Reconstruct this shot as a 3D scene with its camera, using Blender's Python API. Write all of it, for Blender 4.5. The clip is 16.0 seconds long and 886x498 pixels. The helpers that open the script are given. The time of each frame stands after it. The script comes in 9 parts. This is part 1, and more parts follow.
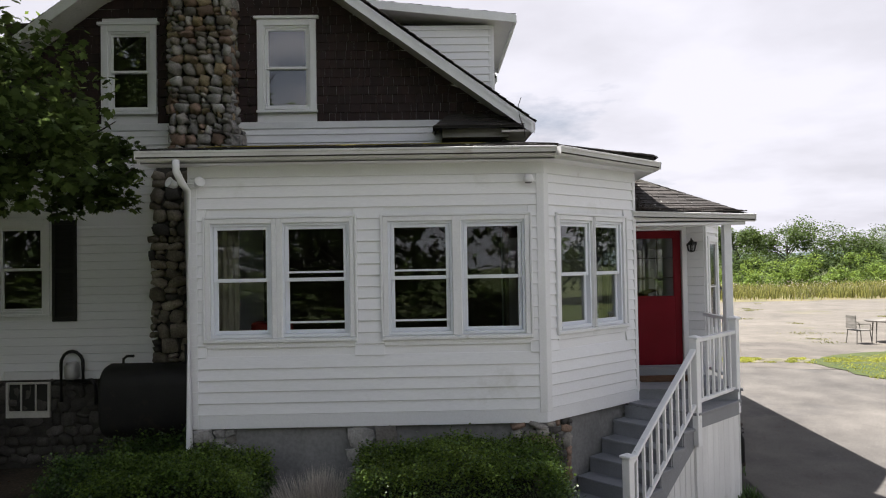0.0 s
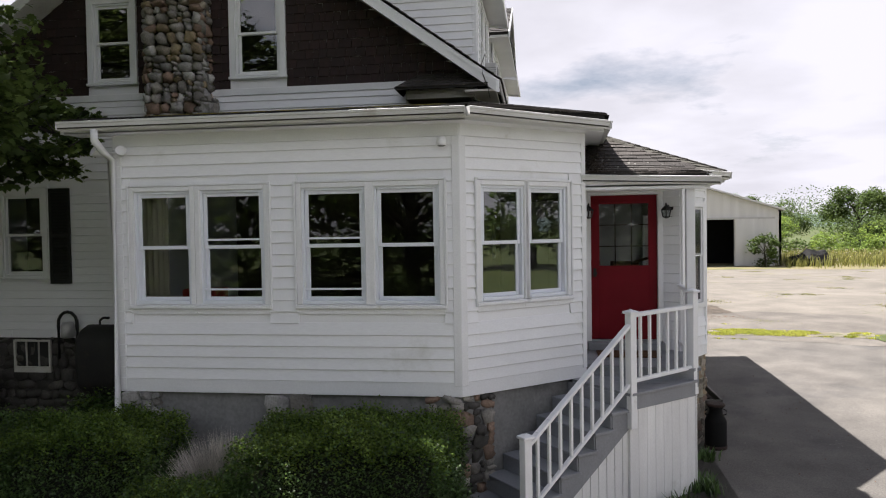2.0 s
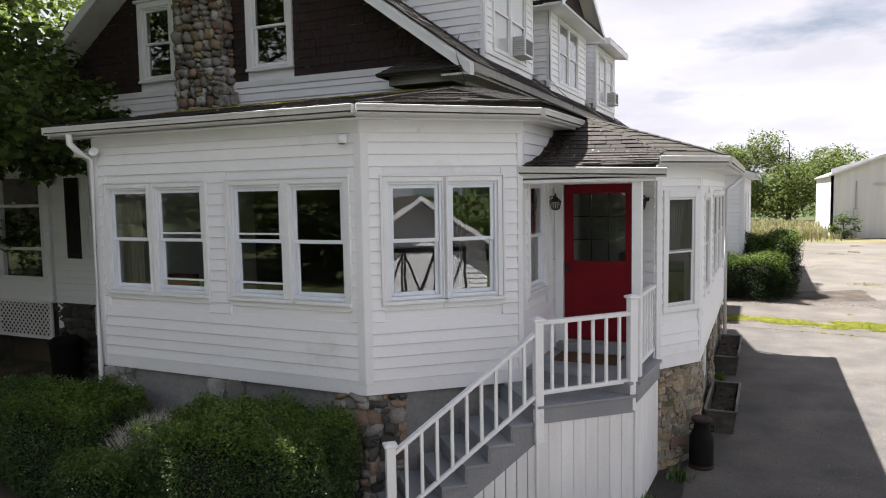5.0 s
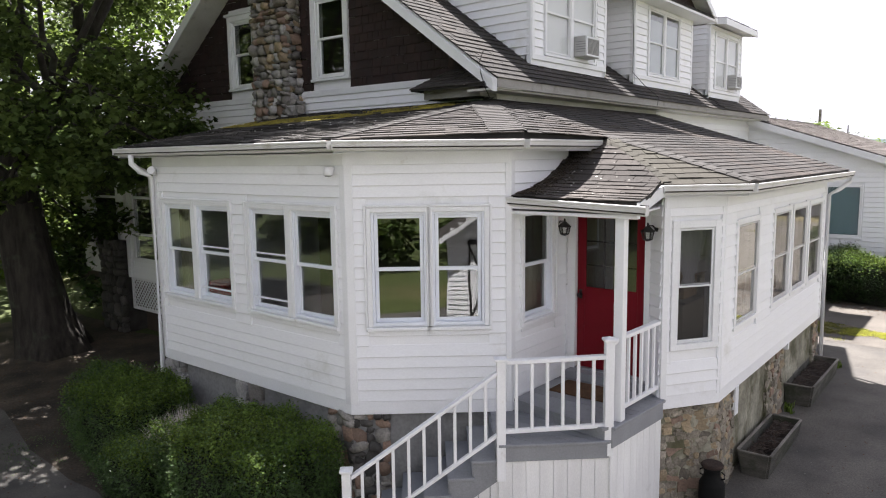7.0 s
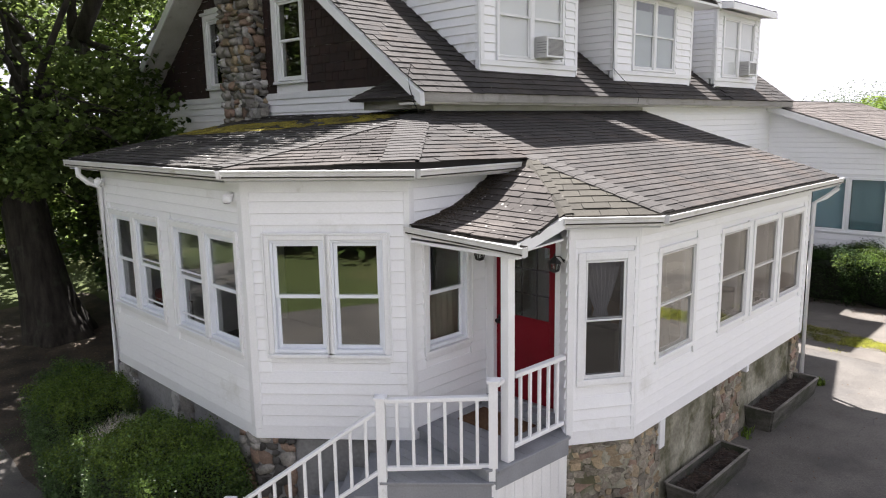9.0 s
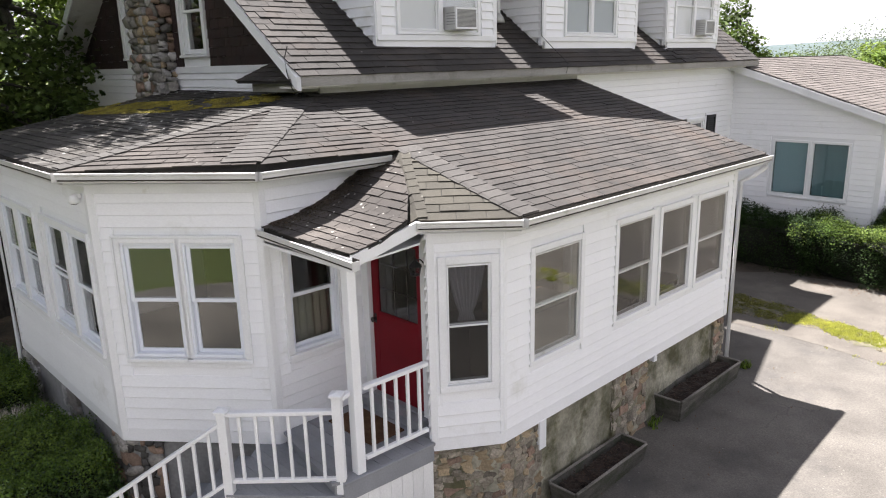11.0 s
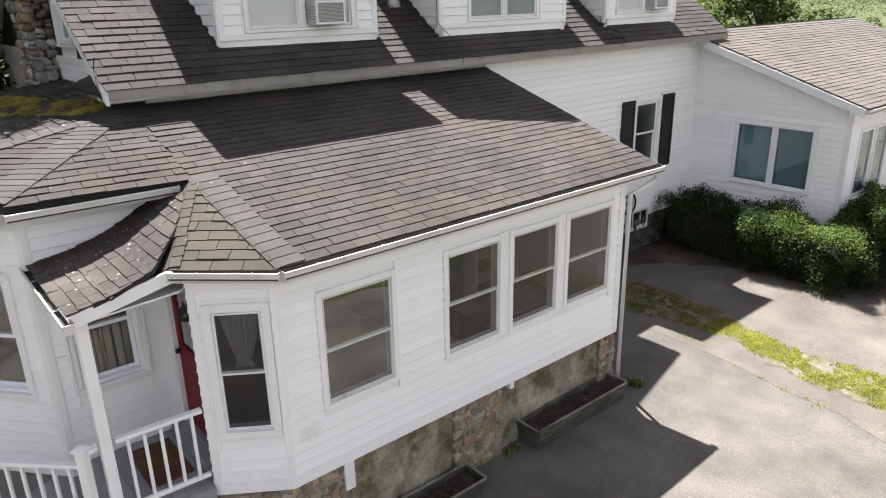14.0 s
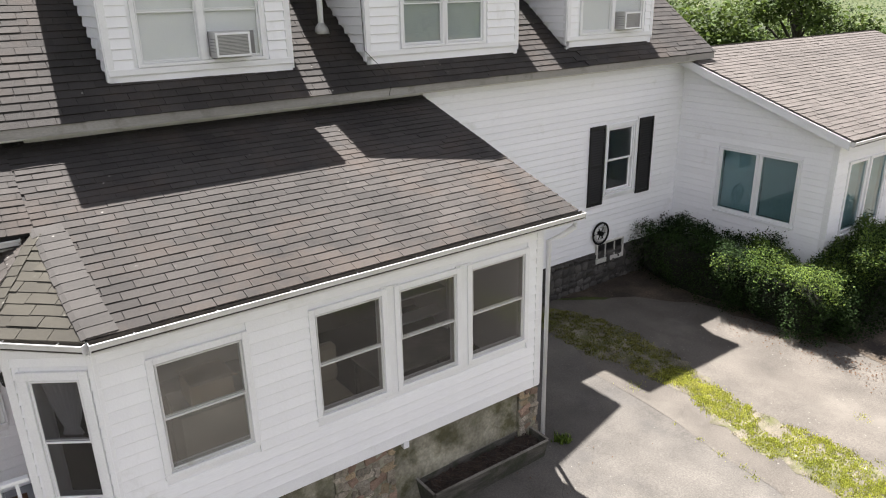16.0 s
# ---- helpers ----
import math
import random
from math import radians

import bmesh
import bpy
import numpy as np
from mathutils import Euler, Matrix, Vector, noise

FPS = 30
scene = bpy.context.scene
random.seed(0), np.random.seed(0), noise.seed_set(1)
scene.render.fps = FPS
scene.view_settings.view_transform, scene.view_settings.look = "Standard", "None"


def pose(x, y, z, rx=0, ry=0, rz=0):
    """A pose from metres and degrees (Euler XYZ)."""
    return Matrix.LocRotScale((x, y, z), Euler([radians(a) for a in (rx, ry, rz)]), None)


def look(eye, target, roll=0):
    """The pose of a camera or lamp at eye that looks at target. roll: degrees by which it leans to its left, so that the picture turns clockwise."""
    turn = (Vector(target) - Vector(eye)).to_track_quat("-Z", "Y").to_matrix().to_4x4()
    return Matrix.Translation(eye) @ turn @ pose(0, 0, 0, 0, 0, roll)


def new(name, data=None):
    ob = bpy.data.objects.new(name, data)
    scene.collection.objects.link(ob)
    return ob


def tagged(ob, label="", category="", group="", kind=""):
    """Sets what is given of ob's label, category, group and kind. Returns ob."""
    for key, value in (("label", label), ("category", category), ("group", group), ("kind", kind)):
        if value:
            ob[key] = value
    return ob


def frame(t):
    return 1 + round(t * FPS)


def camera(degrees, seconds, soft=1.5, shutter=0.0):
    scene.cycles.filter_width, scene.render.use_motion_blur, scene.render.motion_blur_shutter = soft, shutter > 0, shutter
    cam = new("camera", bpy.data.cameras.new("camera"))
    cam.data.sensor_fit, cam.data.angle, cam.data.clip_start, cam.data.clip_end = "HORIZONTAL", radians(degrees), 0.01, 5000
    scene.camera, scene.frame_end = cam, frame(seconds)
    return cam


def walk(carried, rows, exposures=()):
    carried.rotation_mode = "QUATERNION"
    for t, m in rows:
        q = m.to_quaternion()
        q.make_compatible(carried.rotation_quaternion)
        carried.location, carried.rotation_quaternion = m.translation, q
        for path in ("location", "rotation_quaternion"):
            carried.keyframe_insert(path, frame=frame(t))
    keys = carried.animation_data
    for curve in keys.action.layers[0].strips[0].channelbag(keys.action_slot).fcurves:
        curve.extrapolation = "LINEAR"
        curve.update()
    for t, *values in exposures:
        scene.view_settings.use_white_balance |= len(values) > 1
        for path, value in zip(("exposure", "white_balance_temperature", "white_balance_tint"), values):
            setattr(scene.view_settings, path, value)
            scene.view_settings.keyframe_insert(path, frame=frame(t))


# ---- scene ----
cam = camera(64.0, 16.0, soft=1.1)
PATH = [
    (0, (-0.119, 0.05, 2.87), (-0.083, 2.049, 2.919), -1.0),
    (0.5, (0.458, 0.143, 2.928), (0.412, 2.142, 2.937), -0.9),
    (1, (0.993, 0.258, 2.967), (0.872, 2.255, 2.946), -0.8),
    (1.5, (1.498, 0.365, 2.9), (1.313, 2.357, 2.87), -1.0),
    (2, (2.111, 0.508, 2.892), (1.828, 2.487, 2.841), -0.9),
    (2.5, (2.63, 0.648, 2.849), (2.242, 2.609, 2.789), -1.0),
    (3, (3.105, 0.842, 2.942), (2.618, 2.78, 2.845), -0.9),
    (5.5, (5.672, 1.855, 3.407), (4.688, 3.587, 3.228), -1.0),
    (6, (6.149, 2.127, 3.621), (4.986, 3.742, 3.42), -0.9),
    (6.5, (6.654, 2.45, 3.842), (5.405, 3.995, 3.613), -0.8),
    (7, (7.028, 2.763, 3.994), (5.778, 4.303, 3.74), -0.8),
    (7.5, (7.35, 3.083, 4.122), (6.049, 4.577, 3.849), -0.8),
    (8, (7.669, 3.458, 4.314), (6.298, 4.884, 4.016), -0.8),
    (8.5, (7.985, 3.833, 4.492), (6.6, 5.239, 4.168), -0.8),
    (9, (8.253, 4.24, 4.657), (6.868, 5.64, 4.306), -0.9),
    (9.5, (8.474, 4.612, 4.788), (7.092, 6.008, 4.413), -0.9),
    (12, (9.505, 6.629, 5.458), (8.097, 7.922, 4.87), -1.3),
    (12.5, (9.731, 7.062, 5.615), (8.305, 8.324, 5.005), -1.2),
    (13, (9.925, 7.486, 5.758), (8.481, 8.718, 5.129), -1.2),
    (13.5, (10.162, 7.957, 5.906), (8.714, 9.174, 5.255), -1.2),
    (14, (10.326, 8.409, 6.015), (8.876, 9.61, 5.341), -1.2),
    (14.5, (10.473, 8.902, 6.127), (9.007, 10.071, 5.43), -1.3),
    (15, (10.615, 9.419, 6.244), (9.131, 10.557, 5.533), -1.3),
    (15.5, (10.785, 9.98, 6.346), (9.275, 11.088, 5.644), -1.3),
    (16, (10.945, 10.495, 6.455), (9.41, 11.578, 5.768), -1.2),
]
walk(cam, [(t, look(eye, target, roll)) for t, eye, target, roll in PATH],
     exposures=[(0.0,1.57,6530,10),(2.5,1.60,6540,11),(5.5,1.80,6500,11),(6.5,2.05,6500,12),(9.0,2.08,6510,12),(12.5,1.96,6590,11),(16.0,1.85,6600,10)])

# ---- world, sun, exposure ----
SUN_EL, SUN_AZ = radians(63.0), math.atan2(-0.414, 0.17)      # the sun stands north-west of the house
world = bpy.data.worlds.new("sky")
scene.world = world
world.use_nodes = True
wt = world.node_tree
wt.nodes.clear()
w_out = wt.nodes.new("ShaderNodeOutputWorld")
w_bg = wt.nodes.new("ShaderNodeBackground")
w_sky = wt.nodes.new("ShaderNodeTexSky")
w_sky.sky_type, w_sky.sun_disc = "NISHITA", False
w_sky.sun_elevation, w_sky.sun_rotation = SUN_EL, SUN_AZ
w_tc = wt.nodes.new("ShaderNodeTexCoord")
w_sep = wt.nodes.new("ShaderNodeSeparateXYZ")
w_den = wt.nodes.new("ShaderNodeMath")
w_den.operation, w_den.inputs[1].default_value = "ADD", 0.16
w_div = wt.nodes.new("ShaderNodeVectorMath")
w_div.operation = "DIVIDE"
w_comb = wt.nodes.new("ShaderNodeCombineXYZ")
w_noise = wt.nodes.new("ShaderNodeTexNoise")
w_noise.inputs["Scale"].default_value, w_noise.inputs["Detail"].default_value = 0.75, 8.0
w_noise.inputs["Roughness"].default_value = 0.58
w_low = wt.nodes.new("ShaderNodeMapRange")        # cloud layers overlap more towards the horizon
w_low.inputs["From Min"].default_value, w_low.inputs["From Max"].default_value = 0.0, 0.75
w_low.inputs["To Min"].default_value, w_low.inputs["To Max"].default_value = 0.15, -0.05
w_add = wt.nodes.new("ShaderNodeMath")
w_ramp = wt.nodes.new("ShaderNodeValToRGB")
w_ramp.color_ramp.elements[0].position, w_ramp.color_ramp.elements[1].position = 0.385, 0.545
w_n2 = wt.nodes.new("ShaderNodeTexNoise")
w_n2.inputs["Scale"].default_value, w_n2.inputs["Detail"].default_value = 1.3, 7.0
w_cloud = wt.nodes.new("ShaderNodeValToRGB")
w_cloud.color_ramp.elements[0].color = (9.6, 9.5, 10.5, 1)
w_cloud.color_ramp.elements[1].color = (11.8, 11.65, 12.9, 1)
w_cloud.color_ramp.elements[0].position, w_cloud.color_ramp.elements[1].position = 0.36, 0.58
w_mix = wt.nodes.new("ShaderNodeMixRGB")
w_bg.inputs["Strength"].default_value = 0.0272
L = wt.links.new
L(w_tc.outputs["Generated"], w_sep.inputs[0])
L(w_sep.outputs["Z"], w_den.inputs[0])
for k in range(3):
    L(w_den.outputs[0], w_comb.inputs[k])
L(w_tc.outputs["Generated"], w_div.inputs[0])
L(w_comb.outputs[0], w_div.inputs[1])
L(w_div.outputs[0], w_noise.inputs["Vector"])
L(w_div.outputs[0], w_n2.inputs["Vector"])
L(w_sep.outputs["Z"], w_low.inputs["Value"])
L(w_noise.outputs["Fac"], w_add.inputs[0])
L(w_low.outputs["Result"], w_add.inputs[1])
L(w_add.outputs[0], w_ramp.inputs["Fac"])
L(w_n2.outputs["Fac"], w_cloud.inputs["Fac"])
L(w_ramp.outputs["Color"], w_mix.inputs["Fac"])
L(w_sky.outputs["Color"], w_mix.inputs["Color1"])
L(w_cloud.outputs["Color"], w_mix.inputs["Color2"])
L(w_mix.outputs["Color"], w_bg.inputs["Color"])
L(w_bg.outputs["Background"], w_out.inputs["Surface"])
sun_data = bpy.data.lights.new("sun", "SUN")
sun_data.energy, sun_data.angle, sun_data.color = 5.0, radians(0.6), (1.0, 0.962, 0.94)
sun = new("sun", sun_data)
sun.matrix_world = look((-20, 8, 45), (-20 + 0.414, 8 - 0.17, 45 - 0.91))


# ---- materials ----
def material(name, colours, scale=3.0, rough=0.6, metal=0.0, bump=0.0, bump_scale=40.0, fine=0.15, fine_scale=60.0, random_by=0.0,
             stretch=(1, 1, 1), spots=None, spec=0.5, local=True):
    """Two-scale procedural surface: broad blotches between the colours, fine grain over them, bump, and a shade of its own per piece."""
    m = bpy.data.materials.new(name)
    m.use_nodes = True
    nt = m.node_tree
    p = nt.nodes["Principled BSDF"]
    p.inputs["Roughness"].default_value, p.inputs["Metallic"].default_value = rough, metal
    p.inputs["Specular IOR Level"].default_value = spec
    tc = nt.nodes.new("ShaderNodeTexCoord")
    mp = nt.nodes.new("ShaderNodeMapping")
    mp.inputs["Scale"].default_value = stretch
    nt.links.new(tc.outputs["Object"], mp.inputs["Vector"])
    vec = mp.outputs["Vector"]
    geo = nt.nodes.new("ShaderNodeNewGeometry")
    if not local:
        nt.links.new(geo.outputs["Position"], mp.inputs["Vector"])
    n1 = nt.nodes.new("ShaderNodeTexNoise")
    n1.inputs["Scale"].default_value, n1.inputs["Detail"].default_value = scale, 6.0
    nt.links.new(vec, n1.inputs["Vector"])
    ramp = nt.nodes.new("ShaderNodeValToRGB")
    els = ramp.color_ramp.elements
    for i, c in enumerate(colours):
        pos = 0.28 + 0.44 * i / max(1, len(colours) - 1)
        e = els[i] if i < 2 else els.new(pos)
        e.position, e.color = pos, (*c, 1)
    if len(colours) == 1:
        els[1].color = (*colours[0], 1)
    nt.links.new(n1.outputs["Fac"], ramp.inputs["Fac"])
    col = ramp.outputs["Color"]
    n2 = nt.nodes.new("ShaderNodeTexNoise")
    n2.inputs["Scale"].default_value, n2.inputs["Detail"].default_value = fine_scale, 4.0
    nt.links.new(vec, n2.inputs["Vector"])
    hsv = nt.nodes.new("ShaderNodeHueSaturation")
    mr = nt.nodes.new("ShaderNodeMapRange")
    mr.inputs["From Min"].default_value, mr.inputs["From Max"].default_value = 0.3, 0.7
    mr.inputs["To Min"].default_value, mr.inputs["To Max"].default_value = 1 - fine, 1 + fine
    nt.links.new(n2.outputs["Fac"], mr.inputs["Value"])
    val = mr.outputs["Result"]
    if random_by:
        oi = nt.nodes.new("ShaderNodeObjectInfo")
        add = nt.nodes.new("ShaderNodeMath")
        nt.links.new(oi.outputs["Random"], add.inputs[0])
        nt.links.new(geo.outputs["Random Per Island"], add.inputs[1])
        fr = nt.nodes.new("ShaderNodeMath")
        fr.operation = "FRACT"
        nt.links.new(add.outputs[0], fr.inputs[0])
        m2 = nt.nodes.new("ShaderNodeMapRange")
        m2.inputs["To Min"].default_value, m2.inputs["To Max"].default_value = 1 - random_by, 1 + random_by
        nt.links.new(fr.outputs[0], m2.inputs["Value"])
        mul = nt.nodes.new("ShaderNodeMath")
        mul.operation = "MULTIPLY"
        nt.links.new(val, mul.inputs[0])
        nt.links.new(m2.outputs["Result"], mul.inputs[1])
        val = mul.outputs[0]
    nt.links.new(col, hsv.inputs["Color"])
    nt.links.new(val, hsv.inputs["Value"])
    col = hsv.outputs["Color"]
    if spots:
        s_col, s_scale, s_lo, s_hi = spots
        n3 = nt.nodes.new("ShaderNodeTexNoise")
        n3.inputs["Scale"].default_value, n3.inputs["Detail"].default_value, n3.inputs["Roughness"].default_value = s_scale, 8.0, 0.65
        nt.links.new(geo.outputs["Position"], n3.inputs["Vector"])
        m3 = nt.nodes.new("ShaderNodeMapRange")
        m3.inputs["From Min"].default_value, m3.inputs["From Max"].default_value = s_lo, s_hi
        nt.links.new(n3.outputs["Fac"], m3.inputs["Value"])
        mx = nt.nodes.new("ShaderNodeMixRGB")
        mx.inputs["Color2"].default_value = (*s_col, 1)
        nt.links.new(m3.outputs["Result"], mx.inputs["Fac"])
        nt.links.new(col, mx.inputs["Color1"])
        col = mx.outputs["Color"]
    nt.links.new(col, p.inputs["Base Color"])
    if bump:
        nb = nt.nodes.new("ShaderNodeTexNoise")
        nb.inputs["Scale"].default_value, nb.inputs["Detail"].default_value = bump_scale, 5.0
        nt.links.new(vec, nb.inputs["Vector"])
        b = nt.nodes.new("ShaderNodeBump")
        b.inputs["Strength"].default_value, b.inputs["Distance"].default_value = bump, 0.01
        nt.links.new(nb.outputs["Fac"], b.inputs["Height"])
        nt.links.new(b.outputs["Normal"], p.inputs["Normal"])
    return m


def glass_material(name, tint, gloss=1.0, rough=0.0, mesh=0.0, mesh_colour=(0.2, 0.2, 0.2)):
    m = bpy.data.materials.new(name)
    m.use_nodes = True
    nt = m.node_tree
    nt.nodes.clear()
    out = nt.nodes.new("ShaderNodeOutputMaterial")
    tr, gl, mx = (nt.nodes.new(k) for k in ("ShaderNodeBsdfTransparent", "ShaderNodeBsdfGlossy", "ShaderNodeMixShader"))
    fr = nt.nodes.new("ShaderNodeLayerWeight")
    fr.inputs["Blend"].default_value = 0.5
    pw = nt.nodes.new("ShaderNodeMath")
    pw.operation, pw.inputs[1].default_value = "POWER", 4.0
    nt.links.new(fr.outputs["Facing"], pw.inputs[0])
    k = nt.nodes.new("ShaderNodeMapRange")
    k.inputs["To Min"].default_value, k.inputs["To Max"].default_value = 0.055 * gloss, min(1.0, 0.9 * gloss + 0.1)
    nt.links.new(pw.outputs[0], k.inputs["Value"])
    tr.inputs["Color"].default_value = (*tint, 1)
    gl.inputs["Roughness"].default_value = rough
    n = nt.nodes.new("ShaderNodeTexNoise")
    n.inputs["Scale"].default_value = 1.6
    b = nt.nodes.new("ShaderNodeBump")
    b.inputs["Strength"].default_value, b.inputs["Distance"].default_value = 0.05, 0.02
    tc = nt.nodes.new("ShaderNodeTexCoord")
    nt.links.new(tc.outputs["Object"], n.inputs["Vector"])
    nt.links.new(n.outputs["Fac"], b.inputs["Height"])
    nt.links.new(b.outputs["Normal"], gl.inputs["Normal"])
    nt.links.new(k.outputs[0], mx.inputs["Fac"])
    nt.links.new(tr.outputs[0], mx.inputs[1])
    nt.links.new(gl.outputs[0], mx.inputs[2])
    surf = mx.outputs[0]
    if mesh:
        df, m2 = nt.nodes.new("ShaderNodeBsdfDiffuse"), nt.nodes.new("ShaderNodeMixShader")
        df.inputs["Color"].default_value = (*mesh_colour, 1)
        m2.inputs["Fac"].default_value = mesh
        nt.links.new(surf, m2.inputs[1])
        nt.links.new(df.outputs[0], m2.inputs[2])
        surf = m2.outputs[0]
    nt.links.new(surf, out.inputs["Surface"])
    return m


def weather(m, cracks=None, flecks=None, blotch=None):
    """Layers over a surface: cracks (colour, scale, width), pale flecks (colour, scale, size, share), broad blotches (scale, low, high)."""
    nt = m.node_tree
    p = nt.nodes["Principled BSDF"]
    geo = nt.nodes.new("ShaderNodeNewGeometry")
    def node(kind, **vals):
        n = nt.nodes.new(kind)
        for k, v in vals.items():
            n.inputs[k.replace("_", " ")].default_value = v
        return n
    def span(src, a, b, c, d):
        n = node("ShaderNodeMapRange", From_Min=a, From_Max=b, To_Min=c, To_Max=d)
        nt.links.new(src, n.inputs["Value"])
        return n.outputs["Result"]
    def times(a, b):
        n = nt.nodes.new("ShaderNodeMath")
        n.operation = "MULTIPLY"
        nt.links.new(a, n.inputs[0])
        nt.links.new(b, n.inputs[1])
        return n.outputs[0]
    def lay(fac, colour):
        n = nt.nodes.new("ShaderNodeMixRGB")
        n.inputs["Color2"].default_value = (*colour, 1)
        nt.links.new(fac, n.inputs["Fac"])
        nt.links.new(p.inputs["Base Color"].links[0].from_socket, n.inputs["Color1"])
        nt.links.new(n.outputs["Color"], p.inputs["Base Color"])
    def noise_at(scale, detail=6.0):
        n = node("ShaderNodeTexNoise", Scale=scale, Detail=detail)
        nt.links.new(geo.outputs["Position"], n.inputs["Vector"])
        return n
    if blotch:
        hs = nt.nodes.new("ShaderNodeHueSaturation")
        nt.links.new(span(noise_at(blotch[0], 9.0).outputs["Fac"], 0.32, 0.68, blotch[1], blotch[2]), hs.inputs["Value"])
        nt.links.new(p.inputs["Base Color"].links[0].from_socket, hs.inputs["Color"])
        nt.links.new(hs.outputs["Color"], p.inputs["Base Color"])
    if cracks:
        wob = noise_at(1.3, 5.0)
        mad = nt.nodes.new("ShaderNodeVectorMath")
        mad.operation = "MULTIPLY_ADD"
        mad.inputs[1].default_value = (0.9, 0.9, 0.9)
        nt.links.new(wob.outputs["Color"], mad.inputs[0])
        nt.links.new(geo.outputs["Position"], mad.inputs[2])
        v = node("ShaderNodeTexVoronoi", Scale=cracks[1])
        v.feature = "DISTANCE_TO_EDGE"
        nt.links.new(mad.outputs[0], v.inputs["Vector"])
        line = span(v.outputs["Distance"], 0.0, cracks[2], 1, 0)
        lay(times(line, span(noise_at(0.45, 3.0).outputs["Fac"], 0.52, 0.62, 0, 0.8)), cracks[0])
    if flecks:
        v = node("ShaderNodeTexVoronoi", Scale=flecks[1])
        nt.links.new(geo.outputs["Position"], v.inputs["Vector"])
        sc = nt.nodes.new("ShaderNodeSeparateColor")
        nt.links.new(v.outputs["Color"], sc.inputs[0])
        dot = span(v.outputs["Distance"], flecks[2] * 0.7, flecks[2], 1, 0)
        lay(times(times(dot, span(sc.outputs[0], 1 - flecks[3], 1 - flecks[3] + 0.01, 0, 1)), span(noise_at(1.1, 4.0).outputs["Fac"], 0.42, 0.62, 0, 1)), flecks[0])
    return m


M_SIDING = material("white_siding", [(0.795, 0.805, 0.820), (0.850, 0.858, 0.872)], 1.3, 0.45, bump=0.12, bump_scale=25, fine=0.03, random_by=0.025,
                    spots=((0.55, 0.55, 0.50), 1.1, 0.60, 0.82))
M_TRIM = material("white_trim", [(0.732, 0.74, 0.75), (0.81, 0.82, 0.828)], 2.0, 0.4, bump=0.08, bump_scale=30, fine=0.04, spots=((0.45, 0.42, 0.36), 2.4, 0.66, 0.85))
M_VINYL = material("white_vinyl", [(0.74, 0.77, 0.82), (0.78, 0.81, 0.86)], 3.0, 0.35, fine=0.02)
M_RAIL = material("white_rail_paint", [(0.755, 0.76, 0.77), (0.83, 0.84, 0.845)], 3.0, 0.35, bump=0.1, bump_scale=30, fine=0.03, spots=((0.5, 0.48, 0.44), 6.0, 0.68, 0.85))
M_WORN = material("weathered_white_boards", [(0.70, 0.70, 0.69), (0.82, 0.82, 0.81)], 1.5, 0.6, bump=0.2, bump_scale=18, fine=0.08, stretch=(4, 4, 0.6),
                  spots=((0.42, 0.40, 0.36), 2.8, 0.62, 0.84), random_by=0.04)
M_DEBRIS = material("grey_brown_gutter_silt", [(0.016, 0.014, 0.011), (0.040, 0.035, 0.028)], 5.0, 0.95, fine=0.3, bump=0.6, bump_scale=40)
M_GUTTER = material("aluminium_gutter", [(0.55, 0.55, 0.54), (0.67, 0.67, 0.66)], 1.5, 0.5, fine=0.05, spots=((0.38, 0.35, 0.30), 3.0, 0.58, 0.80))
M_SOFFIT = material("aged_soffit_paint", [(0.46, 0.45, 0.41), (0.64, 0.63, 0.59)], 1.8, 0.6, bump=0.2, bump_scale=12, fine=0.1, spots=((0.22, 0.20, 0.16), 2.5, 0.58, 0.78))
M_FASCIA = material("weathered_grey_fascia", [(0.18, 0.172, 0.155), (0.33, 0.32, 0.295)], 1.3, 0.7, bump=0.3, bump_scale=14, fine=0.15, stretch=(1, 0.4, 3), spots=((0.13, 0.12, 0.10), 2.8, 0.54, 0.74), local=False)
M_SHINGLE = material("weathered_asphalt_shingle", [(0.0210, 0.0188, 0.0172), (0.0445, 0.0395, 0.0358)], 0.8, 0.9, bump=0.5, bump_scale=180, fine=0.24, fine_scale=150, random_by=0.26,
                     spots=((0.047, 0.036, 0.029), 0.9, 0.50, 0.66), local=False)
weather(M_SHINGLE, flecks=((0.36, 0.35, 0.32), 7.0, 0.10, 0.14), blotch=(0.6, 0.66, 1.26))
# Paler than the roof: the different light on the caps is coloured in.
M_CAP = material("lit_hip_cap_shingle", [(0.034, 0.0312, 0.0288), (0.055, 0.051, 0.0472)], 0.9, 0.9, bump=0.5, bump_scale=180, fine=0.2, fine_scale=150, random_by=0.14, local=False)
weather(M_CAP, flecks=((0.36, 0.35, 0.32), 7.0, 0.10, 0.14), blotch=(1.3, 0.8, 1.15))
M_HIPGREEN = material("olive_lichened_shingle", [(0.034, 0.031, 0.024), (0.060, 0.055, 0.042)], 1.2, 0.92, bump=0.5, bump_scale=150, fine=0.24, fine_scale=130, random_by=0.12, local=False)
weather(M_HIPGREEN, flecks=((0.44, 0.43, 0.38), 6.0, 0.16, 0.30), blotch=(1.5, 0.8, 1.2))
M_SHINGLE_BARE = material("roof_underlay", [(0.020, 0.019, 0.018), (0.034, 0.032, 0.030)], 2.0, 0.95, fine=0.2)
M_SHINGLE_TAN = material("tan_asphalt_shingle", [(0.082, 0.071, 0.063), (0.114, 0.099, 0.089)], 0.8, 0.9, bump=0.5, bump_scale=180, fine=0.2, fine_scale=150, random_by=0.1, local=False)
